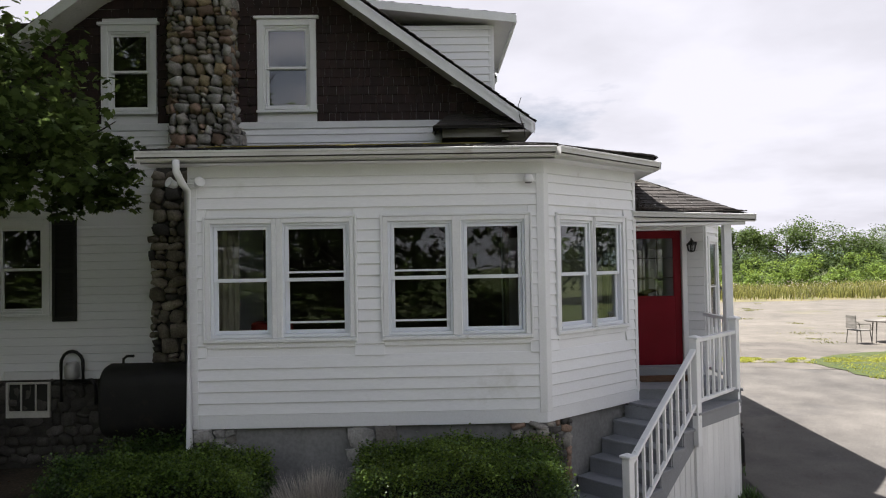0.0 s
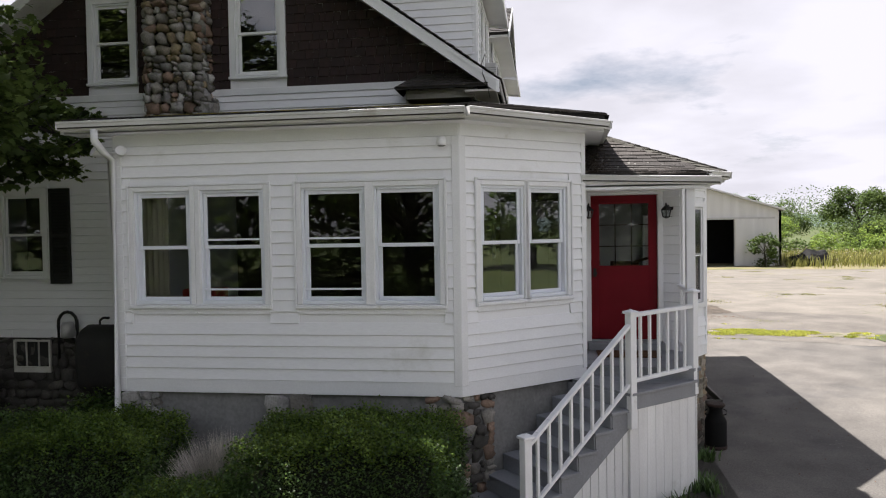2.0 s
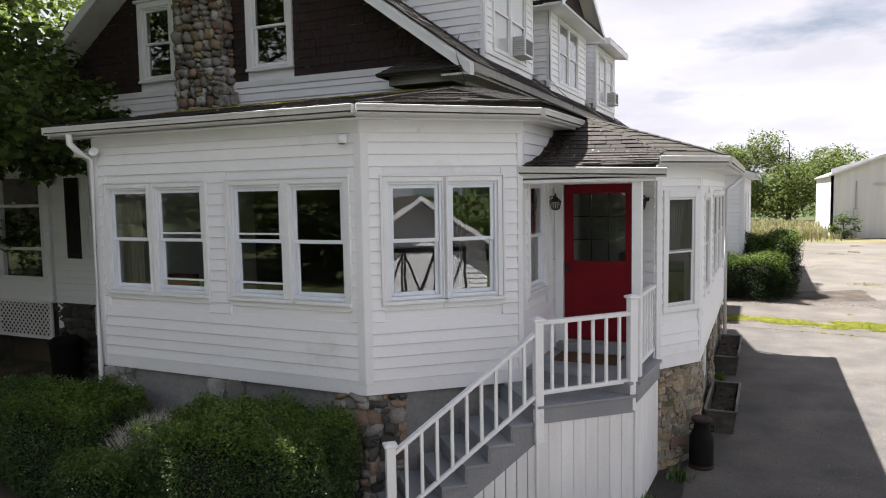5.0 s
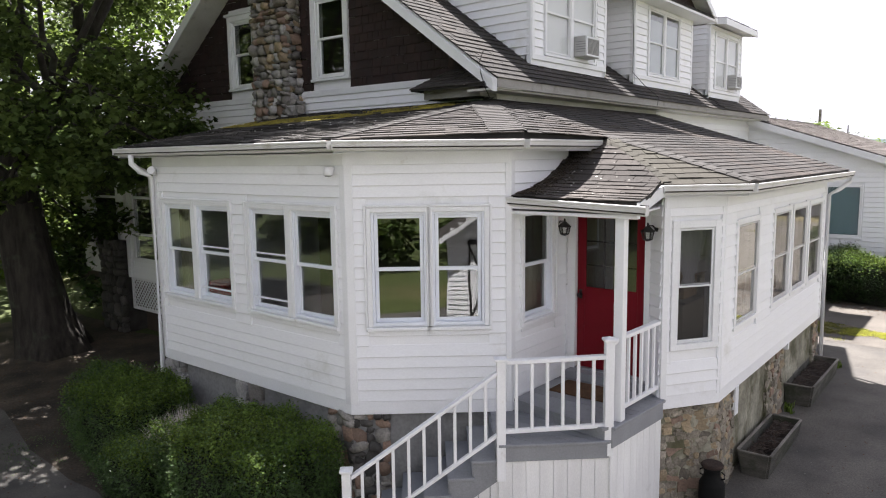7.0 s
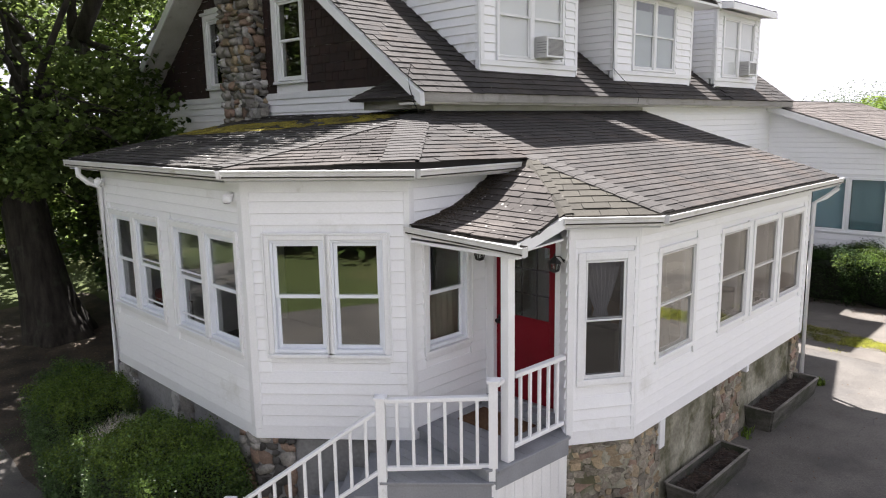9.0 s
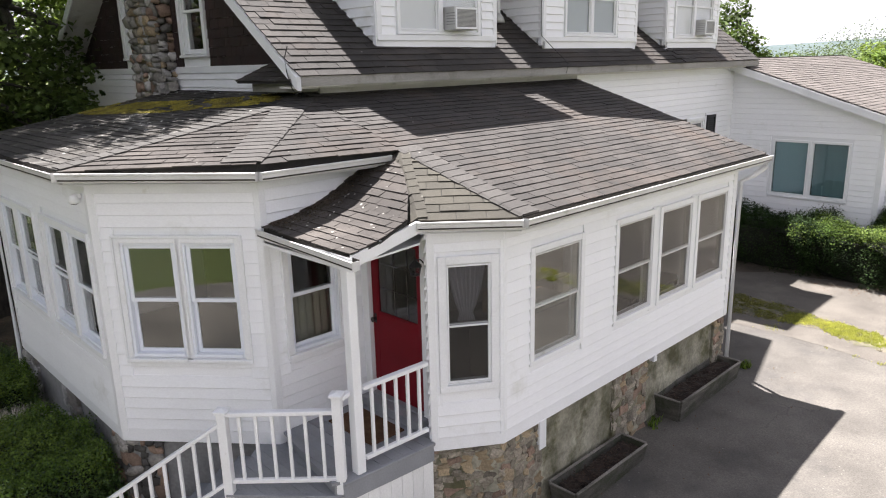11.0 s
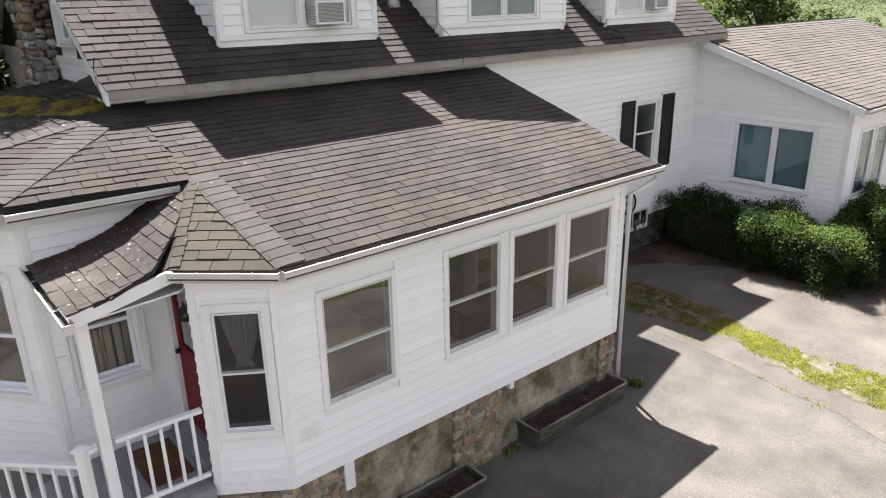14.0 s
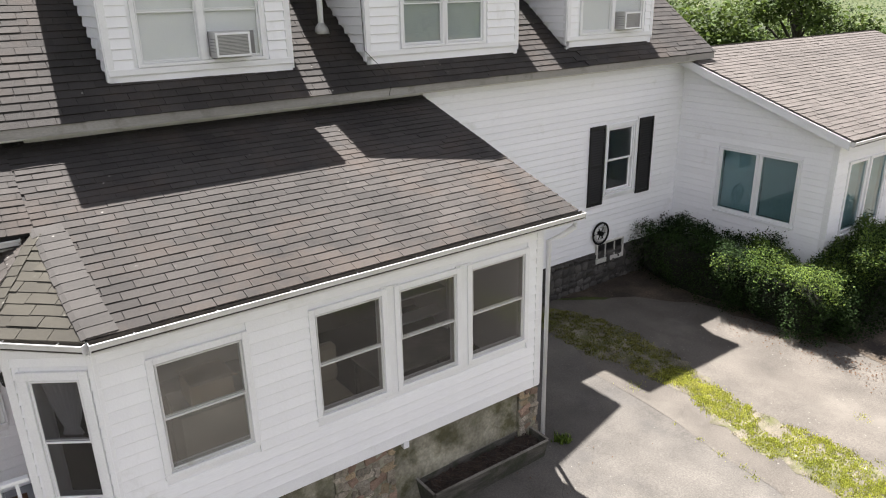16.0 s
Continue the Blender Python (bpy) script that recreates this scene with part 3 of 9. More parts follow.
def sash_window(m, u0, u1, z0, z1, label, casing=0.09, slim=False, sill=True, glass=None, lift=0.0, blind=0.0, ratio=0.5, vinyl=None, storm_bars=(), head=0.0, cap=False, depth=0.0, cafe=False):
    """A double-hung window in a wall's axes: opening u0..u1, z0..z1, with casing, sill, two sashes and their panes."""
    WINDOWS[0] += 1
    glass, vinyl = glass or M_GLASS, vinyl or M_VINYL
    w, h = u1 - u0, z1 - z0
    top = thing("window_%d" % WINDOWS[0], label, "window", m @ pose(u0, depth, z0), kind="structure")
    c = casing
    part("casing", boxes((-c, 0, -0.040, 0.01, -0.01, h + c), (w, w + c, -0.040, 0.01, -0.01, h + c), (0, w, -0.040, 0.01, h, h + c), bevel=0.004), M_TRIM, top)
    if cap:
        part("head_cap", boxes((-c - 0.05, w + c + 0.05, -0.075, 0.0, h + c, h + c + 0.05), bevel=0.008), M_TRIM, top)
    if not sill:
        part("bottom_casing", boxes((-c, w + c, -0.040, 0.01, -c, -0.011), bevel=0.004), M_TRIM, top)
    else:
        part("window_sill", boxes((-c - 0.015, w + c + 0.015, -0.060, 0.02, -0.055, -0.012), bevel=0.006), M_TRIM, top)
    if sill and not cap:
        part("apron", boxes((-c, w + c, -0.026, 0.0, -0.12, -0.057), bevel=0.003), M_TRIM, top)
    if slim:
        part("window_frame", boxes((0.0, 0.010, -0.012, 0.09, 0, h), (w - 0.010, w, -0.012, 0.09, 0, h), (0.010, w - 0.010, -0.012, 0.09, h - 0.010, h), (0.010, w - 0.010, -0.02, 0.09, 0, 0.010)), vinyl, top)
    else:
        part("window_frame", boxes((0.0, 0.03, -0.012, 0.09, 0, h), (w - 0.03, w, -0.012, 0.09, 0, h), (0.03, w - 0.03, -0.012, 0.09, h - 0.03, h), (0.03, w - 0.03, -0.02, 0.09, 0, 0.035), bevel=0.003), vinyl, top)
    mid = h * ratio
    def sash(name, za, zb, y):
        s = 0.020 if slim else 0.042
        a, b = (0.010, w - 0.010) if slim else (0.032, w - 0.032)
        sh = part(name, boxes((a, a + s, y, y + 0.03, za, zb), (b - s, b, y, y + 0.03, za, zb), (a + s, b - s, y, y + 0.03, za, za + s), (a + s, b - s, y, y + 0.03, zb - s, zb), bevel=0.004), vinyl, top)
        g = part("pane", boxes((a + s - 0.004, b - s + 0.004, y + 0.012, y + 0.016, za + s - 0.004, zb - s + 0.004)), glass, sh)
        g.visible_shadow = False
    sash("upper_sash", mid - 0.02, h - (0.012 if slim else 0.03), -0.024 if slim else 0.012)
    sash("lower_sash", (0.012 if slim else 0.035) + lift, mid + 0.022 + lift, -0.010 if slim else 0.046)
    for z in storm_bars:
        part("storm_bar", boxes((0.032, w - 0.032, 0.002, 0.010, z, z + 0.022)), vinyl, top)
    if blind:
        part("roller_blind", boxes((0.02 if slim else 0.04, w - (0.02 if slim else 0.04), 0.026 if slim else 0.082, 0.029 if slim else 0.086, 0.02 if cafe else h * (1 - blind), h * blind if cafe else h - 0.02)), M_BLIND, top)
    return top


def board(name, m, rows, mat=None, parent=None, label="", bevel=0.004):
    return part(name, boxes(*rows, bevel=bevel), mat or M_TRIM, parent, label, at=m)


# ---- plan of the house ----
P = [(-2.87, 8.26), (1.19, 8.245), (2.59, 9.435), (2.60, 10.69), (3.74, 10.69), (3.95, 10.51), (4.40, 11.17), (4.375, 16.75), (1.03, 16.90)]
SKIRT = 1.075                                     # lower edge of the siding
FRONT_TOP, EAST_TOP = 4.09, 3.56
MAIN_S, MAIN_E, MAIN_W = 11.34, 1.03, -7.9        # main house walls
RIDGE_X, RIDGE_Z, PITCH = -3.40, 8.59, 0.72
EAVE_X, EAVE_Z = 1.50, 5.06
APEX = (1.27, 11.06, 4.766)
EAST = lambda x: 4.83 - 0.3187 * (x - 1.07)
FRONT = lambda y: 4.21 + 0.18 * (y - 7.97)


def gable_top(x):
    return RIDGE_Z - 0.10 - PITCH * abs(x - RIDGE_X)


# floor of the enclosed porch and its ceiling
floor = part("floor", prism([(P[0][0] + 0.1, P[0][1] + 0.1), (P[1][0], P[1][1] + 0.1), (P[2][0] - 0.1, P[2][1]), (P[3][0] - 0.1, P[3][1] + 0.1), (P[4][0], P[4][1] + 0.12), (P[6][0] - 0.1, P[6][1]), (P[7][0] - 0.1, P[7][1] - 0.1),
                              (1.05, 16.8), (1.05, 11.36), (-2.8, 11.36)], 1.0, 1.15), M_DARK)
tagged(floor, "floor of the enclosed porch, darkened for the unlit room", "floor", kind="structure")
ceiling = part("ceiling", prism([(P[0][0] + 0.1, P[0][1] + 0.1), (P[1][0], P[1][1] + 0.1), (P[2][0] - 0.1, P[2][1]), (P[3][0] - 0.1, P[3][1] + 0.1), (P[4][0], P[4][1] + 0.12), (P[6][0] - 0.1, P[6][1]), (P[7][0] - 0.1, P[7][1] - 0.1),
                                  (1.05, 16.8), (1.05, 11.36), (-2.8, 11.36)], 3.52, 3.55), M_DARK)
tagged(ceiling, "ceiling of the enclosed porch, darkened for the unlit room", "ceiling", kind="structure")

# Dark lining added so the room behind the front panes looks unlit.
tagged(part("wall_inner_south", boxes((-2.74, 1.0, 11.24, 11.30, 1.15, 3.52)), M_DARK), "added inner wall of the front porch room, coloured dark for the unlit interior", "wall", kind="structure")
tagged(part("wall_inner_east", boxes((1.06, 1.12, 11.3, 16.85, 1.15, 3.52)), M_PLASTER), "plastered inner wall of the east porch room", "wall", kind="structure")

# openings of each wall in its own u and z
F_OPEN = [(0.221, 0.926, 2.09, 3.40), (1.04, 1.82, 2.09, 3.40), (2.26, 3.004, 2.09, 3.40), (3.105, 3.842, 2.09, 3.40)]
A_OPEN = [(0.27, 0.89, 2.10, 3.40), (0.955, 1.545, 2.10, 3.40)]
R_OPEN = [(0.26, 0.91, 2.08, 3.38)]
D_OPEN = [(0.13, 1.09, 1.32, 3.36)]
S_OPEN = [(0.185, 0.665, 1.83, 3.17)]
E_OPEN = [(0.50, 1.38, 1.90, 3.14), (2.20, 3.05, 1.90, 3.16), (3.29, 4.13, 1.90, 3.16), (4.37, 5.27, 1.90, 3.16)]


def siding_wall(name, i, openings, top, label, cas, holes=None, z_first=SKIRT + 0.13):
    a, b = P[i], P[i + 1]
    m = frame_of(a, b)
    length = (Vector(b) - Vector(a)).length
    wall = solid_wall(name, length, SKIRT, top, openings, 0.13, M_SIDING, m, label)
    hs = holes if holes is not None else [(o[0] - cas, o[1] + cas, o[2] - 0.12, o[3] + cas) for o in openings]
    clapboards(wall, spans(0.0, length, hs), z_first, top)
    return wall, m, length


wall_s, MF, LF = siding_wall("wall_south", 0, F_OPEN, FRONT_TOP, "white clapboard wall of the enclosed porch, shaded", 0.06,
                             holes=[(0.17, 1.87, 1.97, 3.45), (2.21, 3.89, 1.97, 3.45)])
wall_se, MA, LA = siding_wall("wall_southeast", 1, A_OPEN, FRONT_TOP, "white clapboard angled wall of the enclosed porch", 0.06, holes=[(0.22, 1.595, 1.98, 3.45)])
wall_rec, MR, LR = siding_wall("wall_recess", 2, R_OPEN, 4.12, "white clapboard side wall of the entry recess", 0.06)
wall_door, MD, LD = siding_wall("wall_entry", 3, D_OPEN, 3.6, "white clapboard wall round the red entry door", 0.08, holes=[(0.04, 1.18, 1.0, 3.46)])
wall_ret, MQ, LQ = siding_wall("wall_return", 4, [], 3.6, "narrow white wall beside the entry door", 0.06)
wall_sm, MS, LS = siding_wall("wall_small_bay", 5, S_OPEN, EAST_TOP, "narrow white angled wall with one window", 0.09)
wall_e, ME, LE = siding_wall("wall_east", 6, E_OPEN, EAST_TOP, "white clapboard east wall of the enclosed porch", 0.07, holes=[(0.44, 1.44, 1.78, 3.205), (2.14, 5.33, 1.78, 3.225)])
wall_n, MN, LN = siding_wall("wall_north", 7, [], EAST_TOP, "white clapboard north end wall of the enclosed porch", 0.06)

# skirt and corner boards
def skirt(wall, length, z0=SKIRT - 0.02, h=0.155):
    part("skirt_board", boxes((-0.008, length + 0.008, -0.024, 0.0, z0, z0 + h), bevel=0.004), M_SIDING, wall)


for w, ln in ((wall_s, LF), (wall_se, LA), (wall_rec, LR), (wall_ret, LQ), (wall_sm, LS), (wall_e, LE), (wall_n, LN)):
    skirt(w, ln)
part("corner_board", boxes((-0.03, 0.075, -0.030, 0.0, SKIRT, FRONT_TOP), bevel=0.004), M_TRIM, wall_s)
part("corner_board", boxes((LF - 0.075, LF + 0.012, -0.031, 0.0, SKIRT + 0.1, FRONT_TOP), bevel=0.004), M_TRIM, wall_s)
part("corner_board", boxes((-0.012, 0.075, -0.031, 0.0, SKIRT + 0.1, FRONT_TOP), bevel=0.004), M_TRIM, wall_se)
part("corner_board", boxes((LA - 0.05, LA + 0.014, -0.031, 0.0, SKIRT + 0.1, FRONT_TOP), bevel=0.004), M_TRIM, wall_se)
part("corner_board", boxes((-0.012, 0.06, -0.031, 0.0, SKIRT + 0.1, FRONT_TOP), bevel=0.004), M_TRIM, wall_rec)
part("corner_board", boxes((-0.012, 0.07, -0.031, 0.0, SKIRT + 0.1, EAST_TOP), bevel=0.004), M_TRIM, wall_sm)
part("corner_bead", boxes((LS - 0.035, LS + 0.016, -0.029, 0.0, SKIRT + 0.1, EAST_TOP), bevel=0.003), M_SIDING, wall_sm)
part("corner_bead", boxes((-0.016, 0.035, -0.029, 0.0, SKIRT + 0.1, EAST_TOP), bevel=0.003), M_SIDING, wall_e)
part("corner_board", boxes((LE - 0.10, LE + 0.02, -0.030, 0.0, SKIRT, EAST_TOP), bevel=0.004), M_TRIM, wall_e)
part("mullion_board", boxes((0.92, 1.046, -0.028, 0.0, 2.0, 3.455), bevel=0.003), M_TRIM, wall_s)
part("mullion_board", boxes((3.0, 3.11, -0.028, 0.0, 2.0, 3.455), bevel=0.003), M_TRIM, wall_s)
part("mullion_board", boxes((0.885, 0.96, -0.028, 0.0, 2.0, 3.455), bevel=0.003), M_TRIM, wall_se)
for a, b in ((3.05, 3.29), (4.13, 4.37)):
    part("mullion_board", boxes((a - 0.005, b + 0.005, -0.022, 0.0, 1.80, 3.25), bevel=0.003), M_TRIM, wall_e)
for wl, ln, zt in ((wall_s, LF, FRONT_TOP), (wall_se, LA, FRONT_TOP), (wall_rec, LR, 4.12), (wall_sm, LS, EAST_TOP), (wall_e, LE, EAST_TOP)):
    part("frieze_board", boxes((0.0, ln, -0.034, 0.0, zt - 0.16, zt + 0.02), bevel=0.004), M_TRIM, wl)

def backband(wall, u0, u1, z0, z1, w=0.028):
    """The raised outer edge of a window casing."""
    part("backband", boxes((u0 - w, u0 - 0.002, -0.052, -0.002, z0, z1 + w), (u1 + 0.002, u1 + w, -0.052, -0.002, z0, z1 + w), (u0 - 0.002, u1 + 0.002, -0.052, -0.002, z1 + 0.002, z1 + w), bevel=0.004), M_TRIM, wall)


backband(wall_s, 0.166, 1.875, 2.03, 3.455)
backband(wall_s, 2.205, 3.897, 2.03, 3.455)
backband(wall_se, 0.215, 1.60, 2.04, 3.455)
backband(wall_rec, 0.205, 0.965, 2.02, 3.435)

# windows of the enclosed porch
FL = "white vinyl double-hung window with dark panes"
sash_window(MF, *F_OPEN[0], FL, casing=0.055)
sash_window(MF, *F_OPEN[1], FL + " and a raised inner sash", casing=0.055, storm_bars=(0.155, 0.73))
sash_window(MF, *F_OPEN[2], FL + " and a raised inner sash", casing=0.055, storm_bars=(0.155, 0.73))
sash_window(MF, *F_OPEN[3], FL, casing=0.055)
sash_window(MA, *A_OPEN[0], "white double-hung window in the angled wall reflecting the yard", casing=0.055, glass=M_GLASS_BRIGHT)
sash_window(MA, *A_OPEN[1], "white double-hung window in the angled wall reflecting the yard", casing=0.055, glass=M_GLASS_BRIGHT)
sash_window(MR, *R_OPEN[0], "white double-hung window in the entry recess", casing=0.055)
sash_window(MS, *S_OPEN[0], "narrow white window with a dark insect screen", casing=0.085, glass=M_SCREEN_DARK, vinyl=M_TRIM, slim=True, sill=False)
for o in E_OPEN:
    sash_window(ME, *o, "tall porch window with clear reflecting panes" if o is E_OPEN[0] else "tall porch window with grey screened panes", casing=0.07, glass=M_GLASS_BRIGHT if o is E_OPEN[0] else M_SCREEN, vinyl=M_GUTTER, slim=True, sill=False)


# ---- roofs ----
def clip(poly, edge_a, edge_b):
    """Cut a convex plan polygon by the left side of a line."""
    out = []
    n = (-(edge_b[1] - edge_a[1]), edge_b[0] - edge_a[0])
    s = lambda p: (p[0] - edge_a[0]) * n[0] + (p[1] - edge_a[1]) * n[1]
    for i, p in enumerate(poly):
        q = poly[(i + 1) % len(poly)]
        sp, sq = s(p), s(q)
        if sp >= 0:
            out.append(p)
        if sp * sq < 0:
            k = sp / (sp - sq)
            out.append((p[0] + k * (q[0] - p[0]), p[1] + k * (q[1] - p[1])))
    return out


def roof_plane(parent, pts, mat, tab=0.30, course=0.135, keep=None, piece="shingle", lift=0.0115, seed=1, over=0.0):
    """Shingle tabs over a convex roof plane; pts[0]-pts[1] is its eave. keep(x, y) picks the tabs that are single pieces; the rest is one mesh."""
    rnd = random.Random(seed)
    p0, p1 = Vector(pts[0]), Vector(pts[1])
    u = (p1 - p0).normalized()
    nrm = Vector((0, 0, 0))
    for i in range(1, len(pts) - 1):
        nrm += (Vector(pts[i]) - p0).cross(Vector(pts[i + 1]) - p0)
    nrm.normalize()
    if nrm.z < 0:
        nrm = -nrm
    v = nrm.cross(u)
    flat = [((Vector(q) - p0).dot(u), (Vector(q) - p0).dot(v)) for q in pts]
    if sum(a[0] * b[1] - a[1] * b[0] for a, b in zip(flat, flat[1:] + flat[:1])) < 0:
        flat = flat[::-1]
    flat = [(a, b - over if b < 1e-4 else b) for a, b in flat]
    us, vs = [q[0] for q in flat], [q[1] for q in flat]
    m = Matrix.Identity(4)
    m.col[0], m.col[1], m.col[2], m.col[3] = (*u, 0), (*v, 0), (*nrm, 0), (*p0, 1)
    gap, th = 0.0034, 0.008
    def tab_mesh(poly, ob_verts, ob_faces):
        lo = min(q[1] for q in poly)
        dy, dl = rnd.uniform(-0.008, 0.005), rnd.uniform(-0.006, 0.005)
        k = len(ob_verts)
        for dz in (-0.004, th):
            for x, y in poly:
                ob_verts.append((x, y + (dy if y < lo + 0.02 else 0.0), (lift + dl) * max(0.0, 1 - (y - lo) / (course * 1.05)) + dz))
        n = len(poly)
        ob_faces.append(tuple(range(k + n, k + 2 * n)))
        for i in range(n):
            j = (i + 1) % n
            ob_faces.append((k + i, k + j, k + n + j, k + n + i))
    full_v, full_f = [], []
    tab_mesh([(gap, 0), (tab - gap, 0), (tab - gap, course), (gap, course)], full_v, full_f)
    unit = mesh_of(piece, full_v, full_f)
    unit.materials.append(mat)
    verts, faces = [], []
    k, count = 0, 0
    y = min(vs)
    while y < max(vs):
        off = (0.5 if k % 2 else 0.0) * tab + rnd.uniform(-0.03, 0.03)
        x = min(us) - off
        while x < max(us):
            rect = [(x + gap, y), (x + tab - gap, y), (x + tab - gap, y + course), (x + gap, y + course)]
            poly = rect
            for a, b in zip(flat, flat[1:] + flat[:1]):
                if len(poly) < 3:
                    break
                poly = clip(poly, a, b)
            if len(poly) >= 3:
                wp = m @ Vector((x + tab / 2, y + course / 2, 0))
                whole = len(poly) == 4 and abs(sum(a[0] * b[1] - a[1] * b[0] for a, b in zip(poly, poly[1:] + poly[:1])) / 2 - (tab - 2 * gap) * course) < 1e-6
                if whole and keep and count < 300 and keep(wp.x, wp.y):
                    o = new(piece, unit)
                    o.parent = parent
                    o.matrix_basis = m @ pose(x, y + rnd.uniform(-0.004, 0.004), rnd.uniform(0, 0.003), rnd.uniform(-0.4, 0.8), 0, rnd.uniform(-0.4, 0.4))
                    count += 1
                else:
                    tab_mesh(poly, verts, faces)
            x += tab
        y += course
        k += 1
    rest = part("shingle_courses", mesh_of("shingle_courses", verts, faces), mat, parent, at=m)
    rest["kind"] = "stuff"
    return m


def hip_caps(parent, a, b, mat, plane_a, plane_b, wa=0.15, wb=0.15, step=0.14):
    """Overlapping cap shingles folded over a hip, from its foot a to its head b: wa wide on the right-hand plane, wb on the left-hand one."""
    a, b = Vector(a), Vector(b)
    d = (b - a)
    n = int(d.length / step)
    d.normalize()
    s = d.cross(Vector((0, 0, 1))).normalized()
    def fall(pts, w):
        nrm = (Vector(pts[1]) - Vector(pts[0])).cross(Vector(pts[2]) - Vector(pts[0]))
        return -(nrm.x * w.x + nrm.y * w.y) / nrm.z
    fa, fb = fall(plane_a, s) * wa, fall(plane_b, -s) * wb
    vs = []
    for t, z in ((0, 0.030), (step * 1.25, 0.022)):
        for k, dz in ((-wa, fa), (0, 0), (wb, fb)):
            vs.append((t, k, z + dz))
            vs.append((t, k, z + dz - 0.010))
    fs = [(0, 2, 8, 6), (2, 4, 10, 8), (0, 1, 3, 2), (2, 3, 5, 4), (0, 6, 7, 1), (4, 5, 11, 10), (6, 8, 9, 7), (8, 10, 11, 9)]
    me = mesh_of("cap_shingle", vs, fs)
    me.materials.append(mat)
    m = Matrix.Identity(4)
    up = s.cross(d)
    m.col[0], m.col[1], m.col[2], m.col[3] = (*d, 0), (*(-s), 0), (*up, 0), (*a, 1)
    for i in range(n):
        o = new("cap_shingle", me)
        o.parent = parent
        o.matrix_basis = m @ pose(i * step, random.uniform(-0.008, 0.008), 0, 0, 0, random.uniform(-1.5, 1.5))


def gutter(a, b, label="white aluminium eave gutter, dirty in places", parent=None, w=0.088, h=0.10):
    """An open trough with a rolled lip along an eave from a to b, outside on the right hand."""
    a, b = Vector(a), Vector(b)
    u = (b - a).normalized()
    m = Matrix.Identity(4)
    side = Vector((-u.y, u.x, 0)).normalized()
    m.col[0], m.col[1], m.col[2], m.col[3] = (*u, 0), (*side, 0), (*u.cross(side), 0), (*a, 1)
    t = 0.006
    prof = [(0.0, 0.0), (0.0, -h * 0.92), (-w * 0.55, -h), (-w * 0.78, -h * 0.72), (-w * 0.90, -h * 0.30), (-w, -h * 0.22), (-w * 1.05, -0.002), (-w * 0.965, 0.002),
            (-w * 0.955, -0.010), (-w + t * 1.2, -0.014), (-w * 0.93 + t, -h * 0.24), (-w * 0.80 + t, -h * 0.30), (-w * 0.70 + t, -h * 0.68), (-w * 0.5, -h + t), (-t, -h * 0.92 + t), (-t, 0.0)]
    ln = (b - a).length
    t_ = thing("gutter", label, "gutter", m)
    part("trough", profile_along(prof, ln), M_GUTTER, t_)
    part("end_cap", boxes((-0.003, 0.001, -w * 0.95, 0.0, -h * 0.9, 0.0)), M_GUTTER, t_)
    part("end_cap", boxes((ln - 0.001, ln + 0.003, -w * 0.95, 0.0, -h * 0.9, 0.0)), M_GUTTER, t_)
    part("debris", boxes((0.01, ln - 0.01, -w * 0.80, -0.008, -h * 0.8, -h * 0.38)), M_DEBRIS, t_, "dark leaf debris in the trough")
    n = max(2, int(ln / 0.75))
    for k in range(n):
        u0 = (k + 0.5) * ln / n
        part("hanger", boxes((u0 - 0.006, u0 + 0.006, -w * 0.9, 0.0, -0.022, -0.016)), M_GUTTER, t_)
    part("drip_edge", boxes((0.0, ln, -0.010, 0.002, -0.035, 0.008)), M_DEBRIS, t_)
    return t_


lower_roof = thing("lower_roof", "weathered grey asphalt shingle roof over the porch", "roof", kind="structure")
KINK, NE_E, TOP_N = (4.69, 11.14), (4.67, 17.12), (1.07, 17.08)
E1, VAL = (2.85, 9.31), (2.93, 11.06)
e3 = lambda p: (p[0], p[1], EAST(p[0]))
FC, FW, FN = (1.30, 7.97, 4.21), (-3.34, 7.97, 4.21), (-3.34, 11.34, FRONT(11.34))
G_EL = (3.985, 10.375, 3.675)
KINK3 = e3(KINK)
VAL3 = e3(VAL)
planes = {
    "deck_east": [e3(KINK), e3(NE_E), e3(TOP_N), e3((1.05, 11.06)), VAL3],
    "deck_corner": [e3(E1), VAL3, e3((1.27, 11.06))],
    "deck_front": [FW, FC, (1.27, 11.06, APEX[2]), (1.05, 11.34, FRONT(11.34)), FN],
    "deck_angled": [FC, e3(E1), APEX],
    "deck_hip": [G_EL, KINK3, VAL3],
}
for nm, pts in planes.items():
    part("roof_deck", slab([(p[0], p[1], p[2] - 0.004) for p in pts], 0.07), M_SHINGLE_BARE, lower_roof)
roof_plane(lower_roof, planes["deck_east"], M_SHINGLE, keep=lambda x, y: x > 1.9 and 11.2 < y < 17.1, over=0.004, seed=3)
roof_plane(lower_roof, planes["deck_corner"], M_SHINGLE, over=0.05, seed=4)
roof_plane(lower_roof, planes["deck_front"], M_LICHEN, over=0.022, seed=5)
roof_plane(lower_roof, planes["deck_angled"], M_SHINGLE_DARK, over=0.05, seed=6)
roof_plane(lower_roof, planes["deck_hip"], M_HIPGREEN, over=0.022, seed=7)
hip_caps(lower_roof, e3(E1), APEX, M_CAP, planes["deck_corner"], planes["deck_angled"], 0.05, 0.36, 0.125)
hip_caps(lower_roof, FC, APEX, M_CAP, planes["deck_angled"], planes["deck_front"], 0.05, 0.20)
hip_caps(lower_roof, KINK3, VAL3, M_CAP, planes["deck_east"], planes["deck_hip"], 0.26, 0.05)
